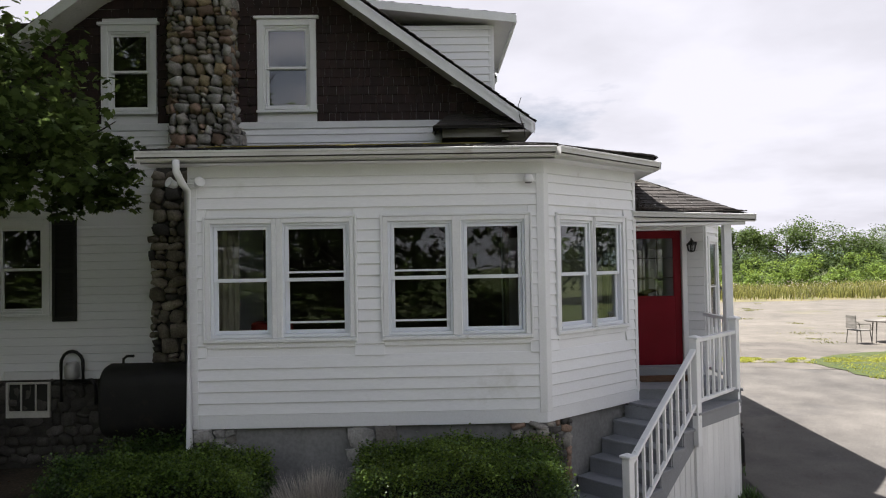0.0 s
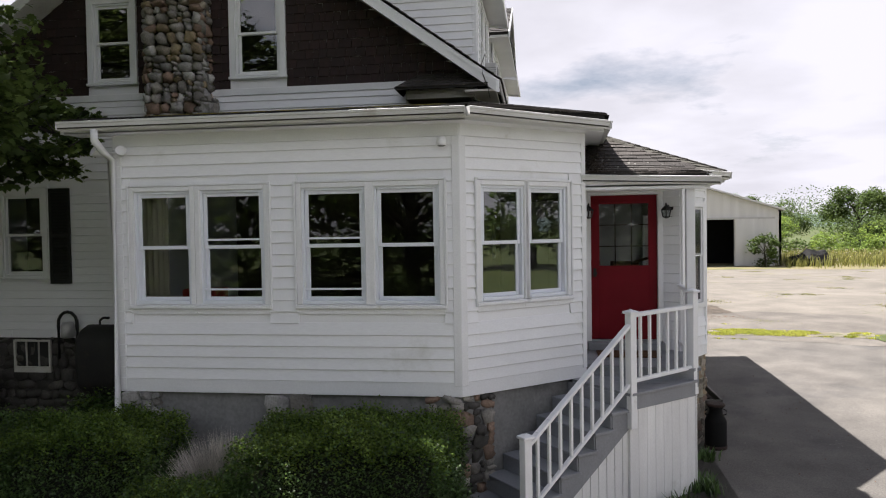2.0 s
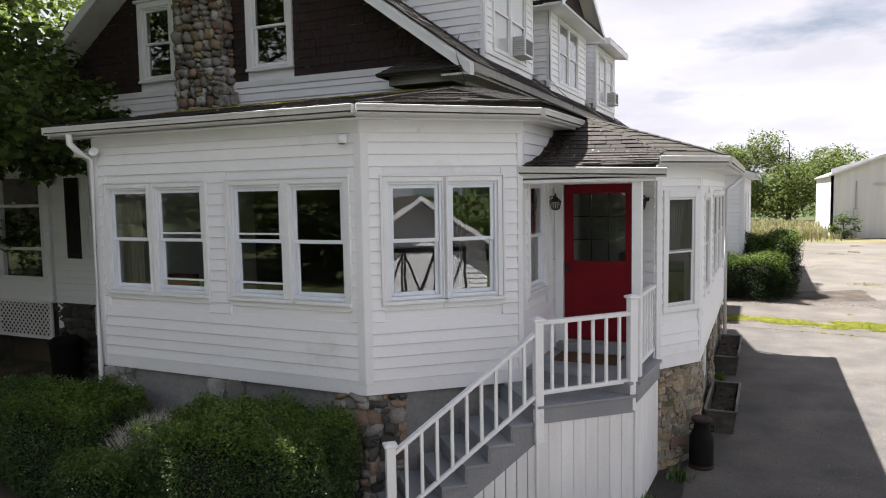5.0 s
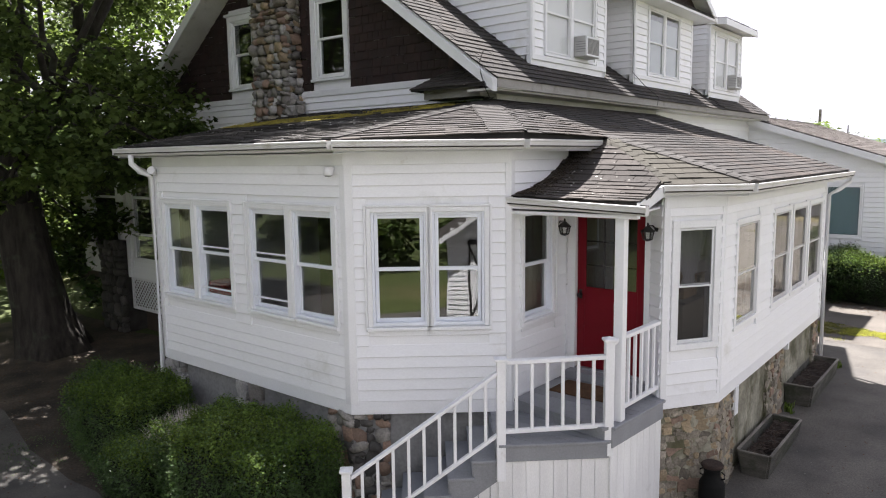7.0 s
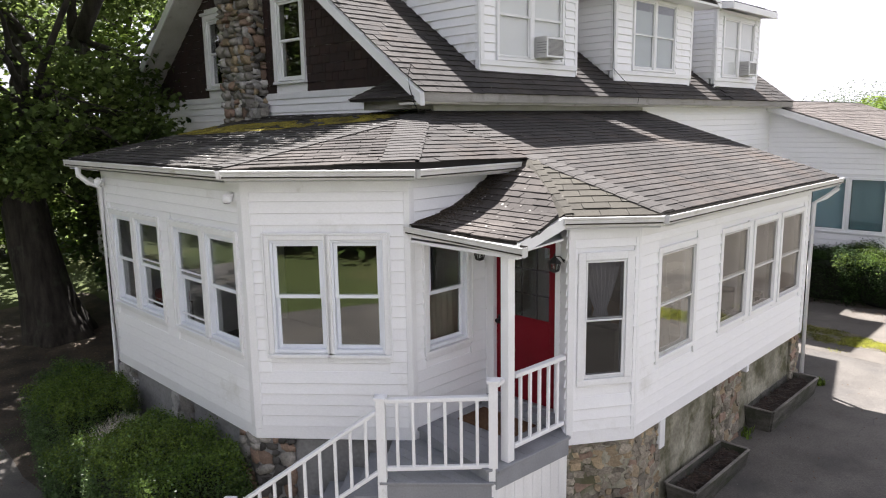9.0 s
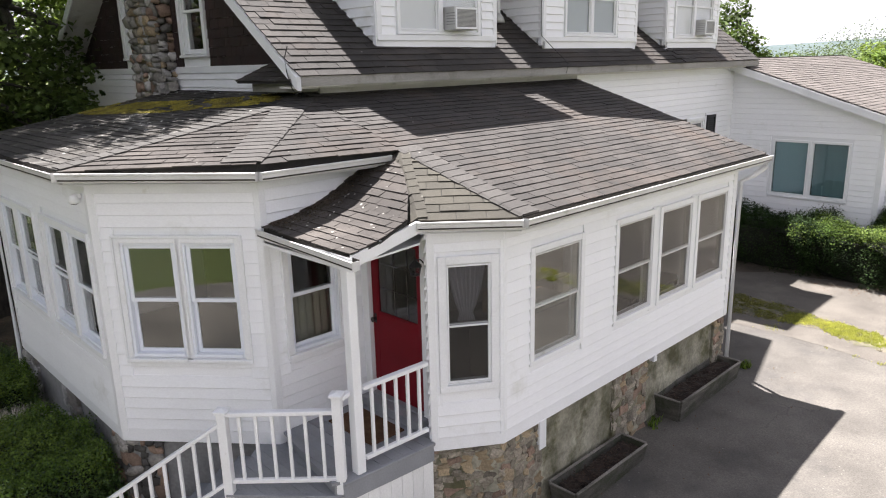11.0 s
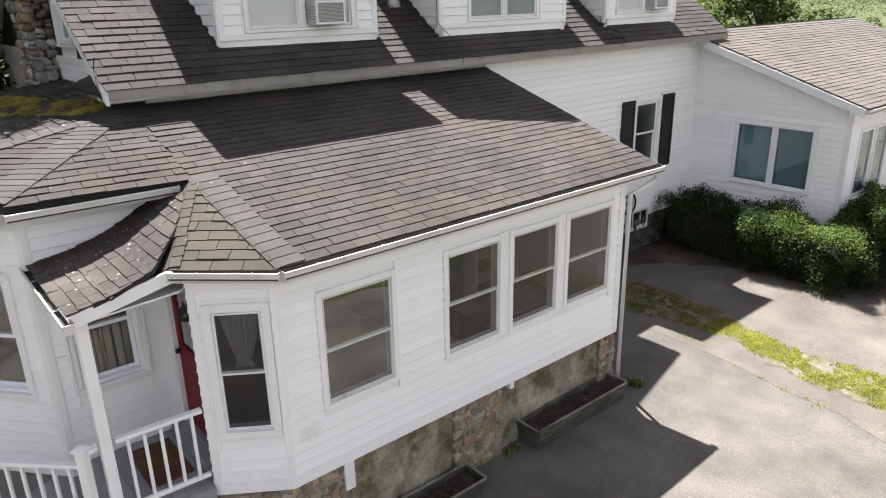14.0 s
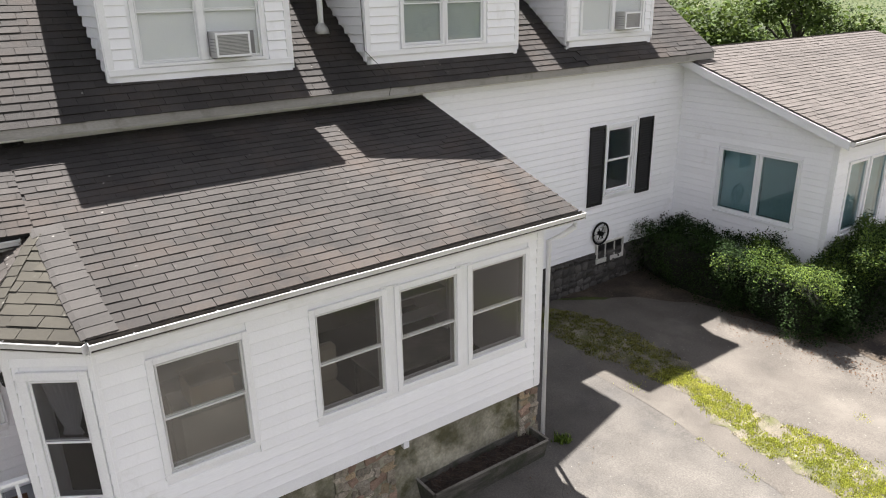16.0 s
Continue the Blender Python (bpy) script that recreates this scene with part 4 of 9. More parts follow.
hip_caps(lower_roof, G_EL, VAL3, M_HIPGREEN, planes["deck_hip"], [G_EL, VAL3, (2.58, 11.06, 4.21)], 0.10, 0.10)

mo_v, mo_f, rmo = [], [], random.Random(15)
while len(mo_f) < 12 * 4200:
    x = rmo.uniform(-3.25, 0.75)
    y = 10.02 + 0.40 * max(0.0, x + 0.9) - 0.20 * max(0.0, -x - 0.9) + 0.75 * rmo.random() ** 1.7
    dense = noise.noise(Vector((x * 1.5, y * 3.0, 5.0))) + 0.6 * noise.noise(Vector((x * 5.0, y * 9.0, 2.0))) - 0.35 * max(0.0, x)
    if dense < -0.30 + 0.7 * rmo.random() ** 2 or y > 11.28:
        continue
    r_, h_ = rmo.uniform(0.010, 0.030), rmo.uniform(0.006, 0.018)
    z, k0 = FRONT(y) + 0.016, len(mo_v)
    mo_v.append((x, y, z + h_))
    for ring, (rr, zz) in enumerate(((0.62, 0.8), (1.0, 0.0))):
        for k in range(6):
            a_ = k * math.pi / 3 + 0.3 * ring
            j = rmo.uniform(0.75, 1.2)
            mo_v.append((x + r_ * rr * j * math.cos(a_), y + r_ * rr * j * math.sin(a_), z + h_ * zz + 0.18 * r_ * rr * j * math.sin(a_)))
    for k in range(6):
        n_ = (k + 1) % 6
        mo_f += [(k0, k0 + 1 + k, k0 + 1 + n_), (k0 + 1 + k, k0 + 7 + k, k0 + 7 + n_, k0 + 1 + n_)]
tagged(part("roof_moss", mesh_of("roof_moss", mo_v, mo_f), M_MOSS, smooth=True), "yellow-green moss cushions growing on the porch roof", "moss", kind="stuff")

# little roof over the entry: shallow in front, sweeping up to the valley
entry_roof = thing("entry_roof", "small swept shingle roof over the entry landing", "roof", kind="structure")
prof = [(9.46, 3.55), (9.80, 3.60), (10.20, 3.72), (10.55, 3.90), (11.06, 4.21)]
right = [4.12, 4.08, 4.03, 3.66, 2.95]
for (ya, za), (yb, zb), xa, xb in zip(prof, prof[1:], right, right[1:]):
    quad = [(2.58, ya, za + 0.015), (xa, ya, za - 0.02), (xb, yb, zb - 0.01), (2.58, yb, zb + 0.015)]
    part("roof_deck", slab([(q[0], q[1], q[2] - 0.006) for q in quad], 0.022), M_SHINGLE_BARE, entry_roof)
    roof_plane(entry_roof, quad, M_SHINGLE_DARK, tab=0.19, course=0.115, over=0.035 if ya < 9.5 else 0.0, seed=int(ya * 100))
ra, rb = Vector((4.125, 9.44, 3.525)), Vector((4.00, 10.40, 3.672))
dr = rb - ra
part("rake_board", slab([ra + Vector((0.0, 0, 0.0)), rb + Vector((0, 0, 0)), rb + Vector((-0.03, 0, 0)), ra + Vector((-0.03, 0, 0))], 0.125), M_TRIM, entry_roof)
part("entry_ceiling", prism([(2.62, 9.44), (4.06, 9.44), (3.93, 10.44), (3.72, 10.66), (2.62, 10.66)], 3.40, 3.42), M_TRIM, entry_roof)
part("entry_beam", boxes((2.60, 4.10, 9.44, 9.52, 3.36, 3.50), bevel=0.005), M_TRIM, entry_roof)
gutter((2.58, 9.455, 3.555), (4.215, 9.455, 3.495))

# Rotted leaves whose dark colour also widens the shadow band below the eave.
deb_v, deb_f, rdb = [], [], random.Random(8)
for k in range(2600):
    y = rdb.uniform(9.5, 11.0)
    x = 2.61 + abs(rdb.gauss(0, 0.13)) + 0.06 * (y - 9.5)
    z = float(np.interp(y, [q[0] for q in prof], [q[1] for q in prof])) + 0.024 + 0.012 * rdb.random()
    a_, s_ = rdb.uniform(0, 6.28), rdb.uniform(0.008, 0.022)
    k0 = len(deb_v)
    deb_v += [(x, y, z), (x + s_ * math.cos(a_), y + s_ * math.sin(a_), z + 0.01), (x + 1.6 * s_ * math.cos(a_ + 0.5), y + 1.6 * s_ * math.sin(a_ + 0.5), z - 0.005), (x + s_ * math.cos(a_ + 1.1), y + s_ * math.sin(a_ + 1.1), z + 0.006)]
    deb_f.append((k0, k0 + 1, k0 + 2, k0 + 3))
tagged(part("roof_debris", mesh_of("roof_debris", deb_v, deb_f), M_SOIL), "dark rotted leaf debris in the entry roof's corner, also widening the eave's shadow band", "leaf litter", kind="stuff")

# eaves of the lower roof: soffits, fascias, gutters
eaves = thing("trim_eaves", "white painted soffits and fascia boards under the porch roof", "trim", kind="structure")
def eave(a, b, wa, wb, z, drop=0.12):
    part("soffit", prism([a, b, wb, wa], z - drop - 0.015, z - drop), M_TRIM, eaves)
    m = frame_of(a, b)
    ln = (Vector(b) - Vector(a)).length
    part("fascia", boxes((0, ln, 0.0, 0.022, z - drop - 0.02, z - 0.02)), M_TRIM, eaves, at=m)


eave((-3.34, 7.98), (1.30, 7.98), (-3.34, 8.28), (1.19, 8.26), 4.20)
eave((1.30, 7.98), (2.84, 9.31), (1.19, 8.26), (2.59, 9.44), 4.20)
eave((2.84, 9.31), (2.90, 11.0), (2.59, 9.44), (2.60, 11.0), 4.20)
eave((3.98, 10.39), (4.675, 11.14), (3.95, 10.52), (4.40, 11.18), 3.665)
eave((4.675, 11.14), (4.655, 17.10), (4.40, 11.18), (4.375, 16.75), 3.665)
part("soffit", prism([(-3.34, 8.0), (-2.87, 8.28), (-2.87, 11.3), (-3.34, 11.3)], lambda x, y: FRONT(y) - 0.16, lambda x, y: FRONT(y) - 0.145), M_TRIM, eaves)
part("rake_board", slab([(-3.36, 7.96, 4.21), (-3.335, 7.96, 4.21), (-3.335, 11.3, FRONT(11.3)), (-3.36, 11.3, FRONT(11.3))], 0.15), M_TRIM, eaves)
part("rake_board", slab([(4.66, 17.118, EAST(4.66) - 0.03), (4.66, 17.128, EAST(4.66) - 0.03), (1.07, 17.088, EAST(1.07) - 0.03), (1.07, 17.078, EAST(1.07) - 0.03)], 0.13), M_TRIM, eaves)
gutter((-3.36, 7.965, 4.195), (1.305, 7.965, 4.195))
gutter((1.305, 7.965, 4.195), (2.855, 9.305, 4.185))
gutter((2.855, 9.305, 4.185), (2.90, 10.92, 4.185))
gutter((3.97, 10.37, 3.665), (4.69, 11.135, 3.665))
gutter((4.69, 11.135, 3.665), (4.67, 17.18, 3.665))
part("gable_end", prism([(4.37, 16.76), (4.37, 16.88), (1.05, 16.98), (1.05, 16.86)], 3.5, lambda x, y: EAST(x) - 0.05), M_SIDING, eaves)
part("gable_end", prism([(-2.87, 8.28), (-2.75, 8.28), (-2.75, 11.3), (-2.87, 11.3)], 1.0, lambda x, y: FRONT(y) - 0.06), M_SIDING, eaves)

# ---- main house ----
u_of = lambda x: x - MAIN_W
G_OPEN = [(u_of(-2.72), u_of(-1.985), 5.41, 6.75), (u_of(-5.18), u_of(-4.51), 5.41, 6.68), (u_of(-6.94), u_of(-6.20), 2.24, 3.62), (u_of(-6.75), u_of(-6.15), 0.62, 1.14)]
MG = frame_of((MAIN_W, MAIN_S), (MAIN_E, MAIN_S))
LG = MAIN_E - MAIN_W
wall_main = solid_wall("wall_main_south", LG, 1.2, lambda u: gable_top(u + MAIN_W), [o for o in G_OPEN if o[2] > 1.3], 0.15, M_SIDING, MG, "white clapboard and brown shingle gable wall of the main house", knots=(RIDGE_X - MAIN_W,))
clapboards(wall_main, spans(0.0, LG, [(o[0] - 0.09, o[1] + 0.09, o[2] - 0.12, o[3] + 0.09) for o in G_OPEN]), 1.2, 3.6)
clapboards(wall_main, spans(0.0, LG, []), 3.82, 5.12)
part("belt_board", boxes((0, LG, -0.04, 0.0, 5.10, 5.21), bevel=0.005), M_TRIM, wall_main)
GB = "white double-hung gable window with a plain wide casing"
sash_window(MG, *G_OPEN[0], GB, glass=M_GLASS_BRIGHT, casing=0.10, cap=True, depth=-0.02, blind=0.0, vinyl=M_TRIM)
sash_window(MG, *G_OPEN[1], GB, glass=M_GLASS_BRIGHT, casing=0.10, cap=True, depth=-0.02, vinyl=M_TRIM)
sash_window(MG, *G_OPEN[2], "white double-hung window between black shutters", casing=0.09, cap=True, vinyl=M_TRIM)

wall_me = solid_wall("wall_main_east", 13.0, -0.1, 5.22, [(21.84 - MAIN_S, 22.70 - MAIN_S, 2.25, 3.68)], 0.15, M_SIDING, frame_of((MAIN_E, MAIN_S), (0.90, 24.34)), "white clapboard east wall of the main house")
MM = frame_of((MAIN_E, MAIN_S), (0.90, 24.34))
clapboards(wall_me, lambda za, zb: spans(17.0 - MAIN_S if zb < 4.83 else 5.0, 12.9, [(21.76 - MAIN_S, 22.78 - MAIN_S, 2.13, 3.76)])(za, zb), 0.95, 5.1)
sash_window(MM, 21.84 - MAIN_S, 22.70 - MAIN_S, 2.25, 3.68, "white double-hung window between black shutters on the east wall", casing=0.07, vinyl=M_TRIM, lift=0.0)

# Added surfaces whose dark colour stands in for unlit rooms.
tagged(part("wall_inner_main", boxes((MAIN_W + 0.15, 0.8, 12.9, 13.0, 0.0, 7.4), (MAIN_W + 0.15, 0.85, 11.5, 24.0, 4.35, 4.45), (MAIN_W + 0.15, 0.85, 11.5, 24.0, 0.9, 1.0), (-1.0, -0.9, 13.0, 24.0, 1.0, 4.35)), M_DARK), "added inner walls and floors of the main house, coloured dark as unlit rooms", "wall", kind="structure")

# main roof
main_roof = thing("main_roof", "steep weathered grey asphalt shingle gable roof", "roof", kind="structure")
RS, RN = 10.77, 24.62
E_PL = [(EAVE_X, RS, EAVE_Z), (EAVE_X - 0.15, RN, EAVE_Z), (RIDGE_X, RN, RIDGE_Z), (RIDGE_X, RS, RIDGE_Z)]
W_PL = [(2 * RIDGE_X - EAVE_X, RN, EAVE_Z), (2 * RIDGE_X - EAVE_X, RS, EAVE_Z), (RIDGE_X, RS, RIDGE_Z), (RIDGE_X, RN, RIDGE_Z)]
for pl_ in (E_PL, W_PL):
    part("roof_deck", slab([(p[0], p[1], p[2] - 0.004) for p in pl_], 0.10), M_SHINGLE_BARE, main_roof)
roof_plane(main_roof, [(p[0], p[1] - (0.055 if p[1] == RS else 0.0), p[2]) for p in E_PL], M_SHINGLE, tab=0.30, course=0.14, keep=lambda x, y: x > 0.35 and y < 20.5, over=0.025, seed=8)
roof_plane(main_roof, W_PL, M_SHINGLE, tab=1.5, course=0.16, seed=9)
for s in (1, -1):
    ex = RIDGE_X + s * (EAVE_X - RIDGE_X)
    rk = [(ex - s * 0.05, RS - 0.03, EAVE_Z - 0.01), (RIDGE_X, RS - 0.03, RIDGE_Z - 0.01), (RIDGE_X, RS, RIDGE_Z - 0.012), (ex, RS, EAVE_Z - 0.012)]
    part("rake_board", slab(rk, 0.17), M_TRIM, main_roof)
    part("rake_moulding", slab([(p[0], p[1] - 0.016, p[2] - 0.002) for p in rk], 0.05), M_TRIM, main_roof)
    so = [(ex, RS, EAVE_Z - 0.12), (RIDGE_X, RS, RIDGE_Z - 0.12), (RIDGE_X, MAIN_S, RIDGE_Z - 0.12), (ex, MAIN_S, EAVE_Z - 0.12)]
    part("rake_soffit", slab(so, 0.02), M_SOFFIT, main_roof)
# east eave: sloped soffit and crown over the porch roof
part("eave_fascia", slab([(EAVE_X + 0.012, RS, EAVE_Z - 0.004), (EAVE_X - 0.138, RN, EAVE_Z - 0.004), (EAVE_X - 0.165, RN, EAVE_Z - 0.004), (EAVE_X - 0.012, RS, EAVE_Z - 0.004)], 0.125), M_FASCIA, main_roof)
part("eave_soffit", prism([(EAVE_X - 0.05, RS), (EAVE_X - 0.20, RN), (0.88, RN), (1.0, RS)], 4.90, 4.93), M_SOFFIT, main_roof)
part("eave_frieze", prism([(1.14, MAIN_S - 0.05), (1.10, 17.1), (1.0, 17.1), (1.03, MAIN_S - 0.05)], 4.70, 4.91), M_SOFFIT, main_roof)
# boxed cornice return at the foot of the rake
ret = thing("cornice_return", "small shingled cornice return at the foot of the gable rake", "cornice", kind="structure")
part("return_box", prism([(0.10, 10.90), (1.12, 10.90), (1.12, 11.33), (0.10, 11.33)], 4.85, 4.985), M_FASCIA, ret)
rq = [(-0.02, 10.74, 5.0), (1.34, 10.74, 5.0), (0.95, 11.33, 5.29), (0.22, 11.33, 5.29)]
rh = [(-0.02, 11.33, 5.0), (-0.02, 10.74, 5.0), (0.22, 11.33, 5.29)]
for q in (rq, rh):
    part("return_deck", slab(q, 0.035), M_SHINGLE_BARE, ret)
    roof_plane(ret, q, M_SHINGLE_DARK, tab=0.22, course=0.12, over=0.02, seed=11)

# dormers
def dormer(y0, y1, win, label, glass, blind=0.8, over=(0.22, 0.22), gable=False, cafe=False):
    d = thing("dormer", label, "dormer", group="dormers on the east roof slope", kind="structure")
    fx, zb, zt = 1.03, 5.53, 7.08
    w = y1 - y0
    m = frame_of((fx, y0), (fx, y1))
    mid = (win[0] + win[1]) / 2
    ops = [(win[0] - y0, mid - y0 - 0.045, 5.64, 6.90), (mid - y0 + 0.045, win[1] - y0, 5.64, 6.90)]
    front = solid_wall("dormer_wall", w, zb - 0.15, zt, ops, 0.12, M_SIDING, m, "")
    front.parent, front["label"] = d, "white clapboard dormer front"
    del front["category"]
    clapboards(front, spans(0.07, w - 0.07, [(ops[0][0] - 0.1, ops[1][1] + 0.1, 5.45, 7.0)]), zb + 0.03, zt)
    part("corner_board", boxes((-0.01, 0.08, -0.028, 0.0, zb - 0.02, zt), bevel=0.003), M_TRIM, front)
    part("corner_board", boxes((w - 0.08, w + 0.01, -0.028, 0.0, zb - 0.02, zt), bevel=0.003), M_TRIM, front)
    part("base_board", boxes((0.0, w, -0.032, 0.0, zb - 0.03, zb + 0.05), bevel=0.003), M_TRIM, front)
    for yy, flip in ((y0, False), (y1, True)):
        a, b = ((-1.6, yy), (fx, yy)) if not flip else ((fx, yy), (-1.6, yy))
        ms = frame_of(a, b)
        ln = fx + 1.6
        zr = (lambda u, f=flip: EAVE_Z + PITCH * (EAVE_X - (fx - u if f else -1.6 + u)))
        side = solid_wall("dormer_cheek", ln, 5.2, zt, [], 0.08, M_SIDING, ms, "")
        side.parent = d
        del side["category"]
        def cs(za, zb2, f=flip):
            x_hit = EAVE_X - (za - EAVE_Z) / PITCH
            reach = fx - max(-1.6, x_hit) + 0.05
            return [(0.03, min(reach, ln))] if f else [(max(0.0, ln - reach), ln - 0.03)]
        clapboards(side, cs, zb + 0.03, zt)
        part("corner_board", boxes(((ln - 0.07) if not flip else -0.01, ln + 0.01 if not flip else 0.07, -0.026, 0.0, zb - 0.1, zt), bevel=0.003), M_TRIM, side)
    ex, ez, ya, yb = 1.41, 7.18, y0 - over[0], y1 + over[1]
    if not gable:
        roof = [(ex, ya, ez), (ex, yb, ez), (-1.9, yb, ez + 0.36), (-1.9, ya, ez + 0.36)]
        part("dormer_roof", slab(roof, 0.05), M_SHINGLE_BARE, d)
        roof_plane(d, roof, M_SHINGLE, tab=0.6, course=0.16, seed=int(y0 * 10))
        part("dormer_soffit", slab([(p[0] - 0.01, p[1], p[2] - 0.06) for p in roof], 0.02), M_TRIM, d)
        part("dormer_fascia", boxes((ex - 0.02, ex + 0.02, ya - 0.01, yb + 0.01, ez - 0.15, ez - 0.005), bevel=0.004), M_TRIM, d)
        for yy in (ya - 0.02, yb - 0.01):
            part("dormer_rake", slab([(ex, yy, ez), (ex, yy + 0.03, ez), (-1.9, yy + 0.03, ez + 0.36), (-1.9, yy, ez + 0.36)], 0.14), M_TRIM, d)
    else:
        ez, yc = 7.08, (ya + yb) / 2
        za = ez + 0.55 * (yb - yc)
        part("dormer_soffit", boxes((-1.2, ex - 0.01, ya + 0.02, yb - 0.02, ez - 0.10, ez - 0.07)), M_TRIM, d)
        part("dormer_fascia", boxes((ex - 0.015, ex + 0.012, ya, yb, ez - 0.10, ez - 0.03), bevel=0.004), M_TRIM, d)
        pent = [(ex + 0.02, ya, ez - 0.025), (ex + 0.02, yb, ez - 0.025), (fx + 0.04, yb - 0.3, ez + 0.16), (fx + 0.04, ya + 0.3, ez + 0.16)]
        part("pent_deck", slab(pent, 0.03), M_SHINGLE_BARE, d)
        roof_plane(d, pent, M_SHINGLE_DARK, tab=0.25, course=0.12, seed=77)
        bm = bmesh.new()
        tri = [[bm.verts.new((x, y, z)) for y, z in ((ya + 0.1, ez), (yb - 0.1, ez), (yc, za - 0.06))] for x in (fx - 0.06, fx + 0.06)]
        bm.faces.new(tri[0])
        bm.faces.new(tri[1][::-1])
        for i in range(3):
            bm.faces.new((tri[0][i], tri[1][i], tri[1][(i + 1) % 3], tri[0][(i + 1) % 3]))
        part("gable_face", bm, M_BROWN, d, "brown shingled gable over the dormer windows")
        for ye, sg in ((ya, 1), (yb, -1)):
            xr = EAVE_X - (za - EAVE_Z) / PITCH - 0.2
            pl_ = [(ex, ye, ez), (xr, ye, ez), (xr, yc, za), (ex, yc, za)]
            if sg > 0:
                pl_ = [pl_[1], pl_[0], pl_[3], pl_[2]]
            part("dormer_roof", slab(pl_, 0.05), M_SHINGLE_BARE, d)
            roof_plane(d, pl_, M_SHINGLE, tab=0.30, course=0.14, over=0.03, seed=78)
            part("rake_soffit", slab([(ex - 0.02, ye, ez - 0.06), (ex - 0.02, yc, za - 0.06), (fx, yc, za - 0.06), (fx, ye, ez - 0.06)], 0.02), M_TRIM, d)
            part("dormer_rake", slab([(ex - 0.01, ye, ez + 0.01), (ex + 0.022, ye, ez + 0.01), (ex + 0.022, yc, za + 0.01), (ex - 0.01, yc, za + 0.01)], 0.15), M_TRIM, d)
    for i, o in enumerate(ops):
        sash_window(m, *o, "white double-hung dormer window with a pale blind", casing=0.055, sill=False, slim=True, vinyl=M_TRIM, blind=blind, glass=glass, cafe=cafe)
    part("mullion_board", boxes((ops[0][1] - 0.01, ops[1][0] + 0.01, -0.03, 0.0, 5.6, 6.96), bevel=0.003), M_TRIM, front)
    return d, m


D1, MD1 = dormer(12.38, 14.88, (12.80, 14.43), "white clapboard shed dormer with an air conditioner in its window", M_GLASS_DULL, blind=0.985, over=(0.27, 0.40))
D2, MD2 = dormer(16.12, 19.20, (16.80, 18.40), "wide white clapboard gabled dormer with two curtained windows", M_GLASS, blind=0.86, over=(0.45, 0.50), gable=True, cafe=True)
D3, MD3 = dormer(20.42, 22.84, (20.80, 22.50), "white clapboard shed dormer with an air conditioner in its window", M_GLASS_DULL, blind=0.985, over=(0.05, 0.08))


# ---- ground ----
def ground_grid(name, xs, ys, mat, lift=0.0, label="", category="ground"):
    verts = [(x, y, ground_z(x, y) + lift) for y in ys for x in xs]
    n = len(xs)
    faces = [(j * n + i, j * n + i + 1, (j + 1) * n + i + 1, (j + 1) * n + i) for j in range(len(ys) - 1) for i in range(n - 1)]
    return tagged(part(name, mesh_of(name, verts, faces), mat), label, category, kind="structure")


def ground_patch(name, pts, mat, lift, label, category, step=0.6, ragged=0.0, seed=1):
    """A sheet on the ground inside a plan outline, its edge ragged."""
    rnd = random.Random(seed)
    ring = []
    for (x0, y0), (x1, y1) in zip(pts, pts[1:] + pts[:1]):
        n = max(1, int(math.hypot(x1 - x0, y1 - y0) / step))
        for i in range(n):
            k = i / n
            ring.append((x0 + k * (x1 - x0) + rnd.uniform(-ragged, ragged), y0 + k * (y1 - y0) + rnd.uniform(-ragged, ragged)))
    bm = bmesh.new()
    vs = [bm.verts.new((x, y, 0)) for x, y in ring]
    f = bm.faces.new(vs)
    bmesh.ops.triangulate(bm, faces=[f])
    ys = [y for x, y in ring]
    for cut in (4, 8, 10.9, 14.7, 18.7, 24):
        if min(ys) < cut < max(ys):
            bmesh.ops.bisect_plane(bm, geom=bm.verts[:] + bm.edges[:] + bm.faces[:], plane_co=(0, cut, 0), plane_no=(0, 1, 0))
    for v in bm.verts:
        v.co.z = ground_z(v.co.x, v.co.y) + lift
    return tagged(part(name, bm, mat), label, category, kind="structure")


YS = [-600, -200, -80, -40, -10, 4, 8, 10.9, 14.7, 18.7, 24, 60, 120, 300, 900, 2500]
ground_grid("ground", [-2500, -600, -120, -40, -12, -5, 0, 5, 12, 30, 60, 150, 600, 2500], YS, M_LAWN, 0.0, "grassy ground with dry patches reaching to the horizon")
ground_patch("pavement_lot", [(3.2, 18.6), (4.9, 18.2), (30, 17.0), (42, 24), (40, 46), (22, 47.5), (6, 47.0), (5.2, 34), (5.0, 25.5), (2.0, 22.6), (1.4, 20.0)], M_LOT, 0.006, "pale worn gravel and concrete lot", "pavement", step=1.5, ragged=0.3)
ground_patch("road_driveway", [(-16.0, -2.6), (4.0, -2.6), (8.0, -1.2), (14.0, 0.8), (26, 4.0), (26, 16.5), (12, 17.6), (5.0, 18.9), (2.8, 19.6), (1.05, 20.2), (1.05, 16.9), (4.3, 16.7), (4.3, 9.0), (2.2, 6.9), (-3.5, 7.0), (-16.0, 8.6)], M_ASPHALT, 0.010, "old grey asphalt driveway with cracks", "driveway", step=1.0, ragged=0.05)
ground_patch("pavement_apron", [(0.98, 20.2), (1.6, 21.3), (1.9, 21.9), (3.35, 22.8), (4.1, 22.9), (5.1, 23.05), (6.4, 23.2), (8.5, 23.9), (11.5, 23.0), (13.5, 17.2), (10.0, 17.6), (7.1, 18.45), (5.4, 18.66), (4.7, 18.79), (3.5, 18.9), (2.7, 19.3)], M_APRON, 0.014, "paler worn asphalt apron behind the house", "pavement", step=0.7, ragged=0.10)
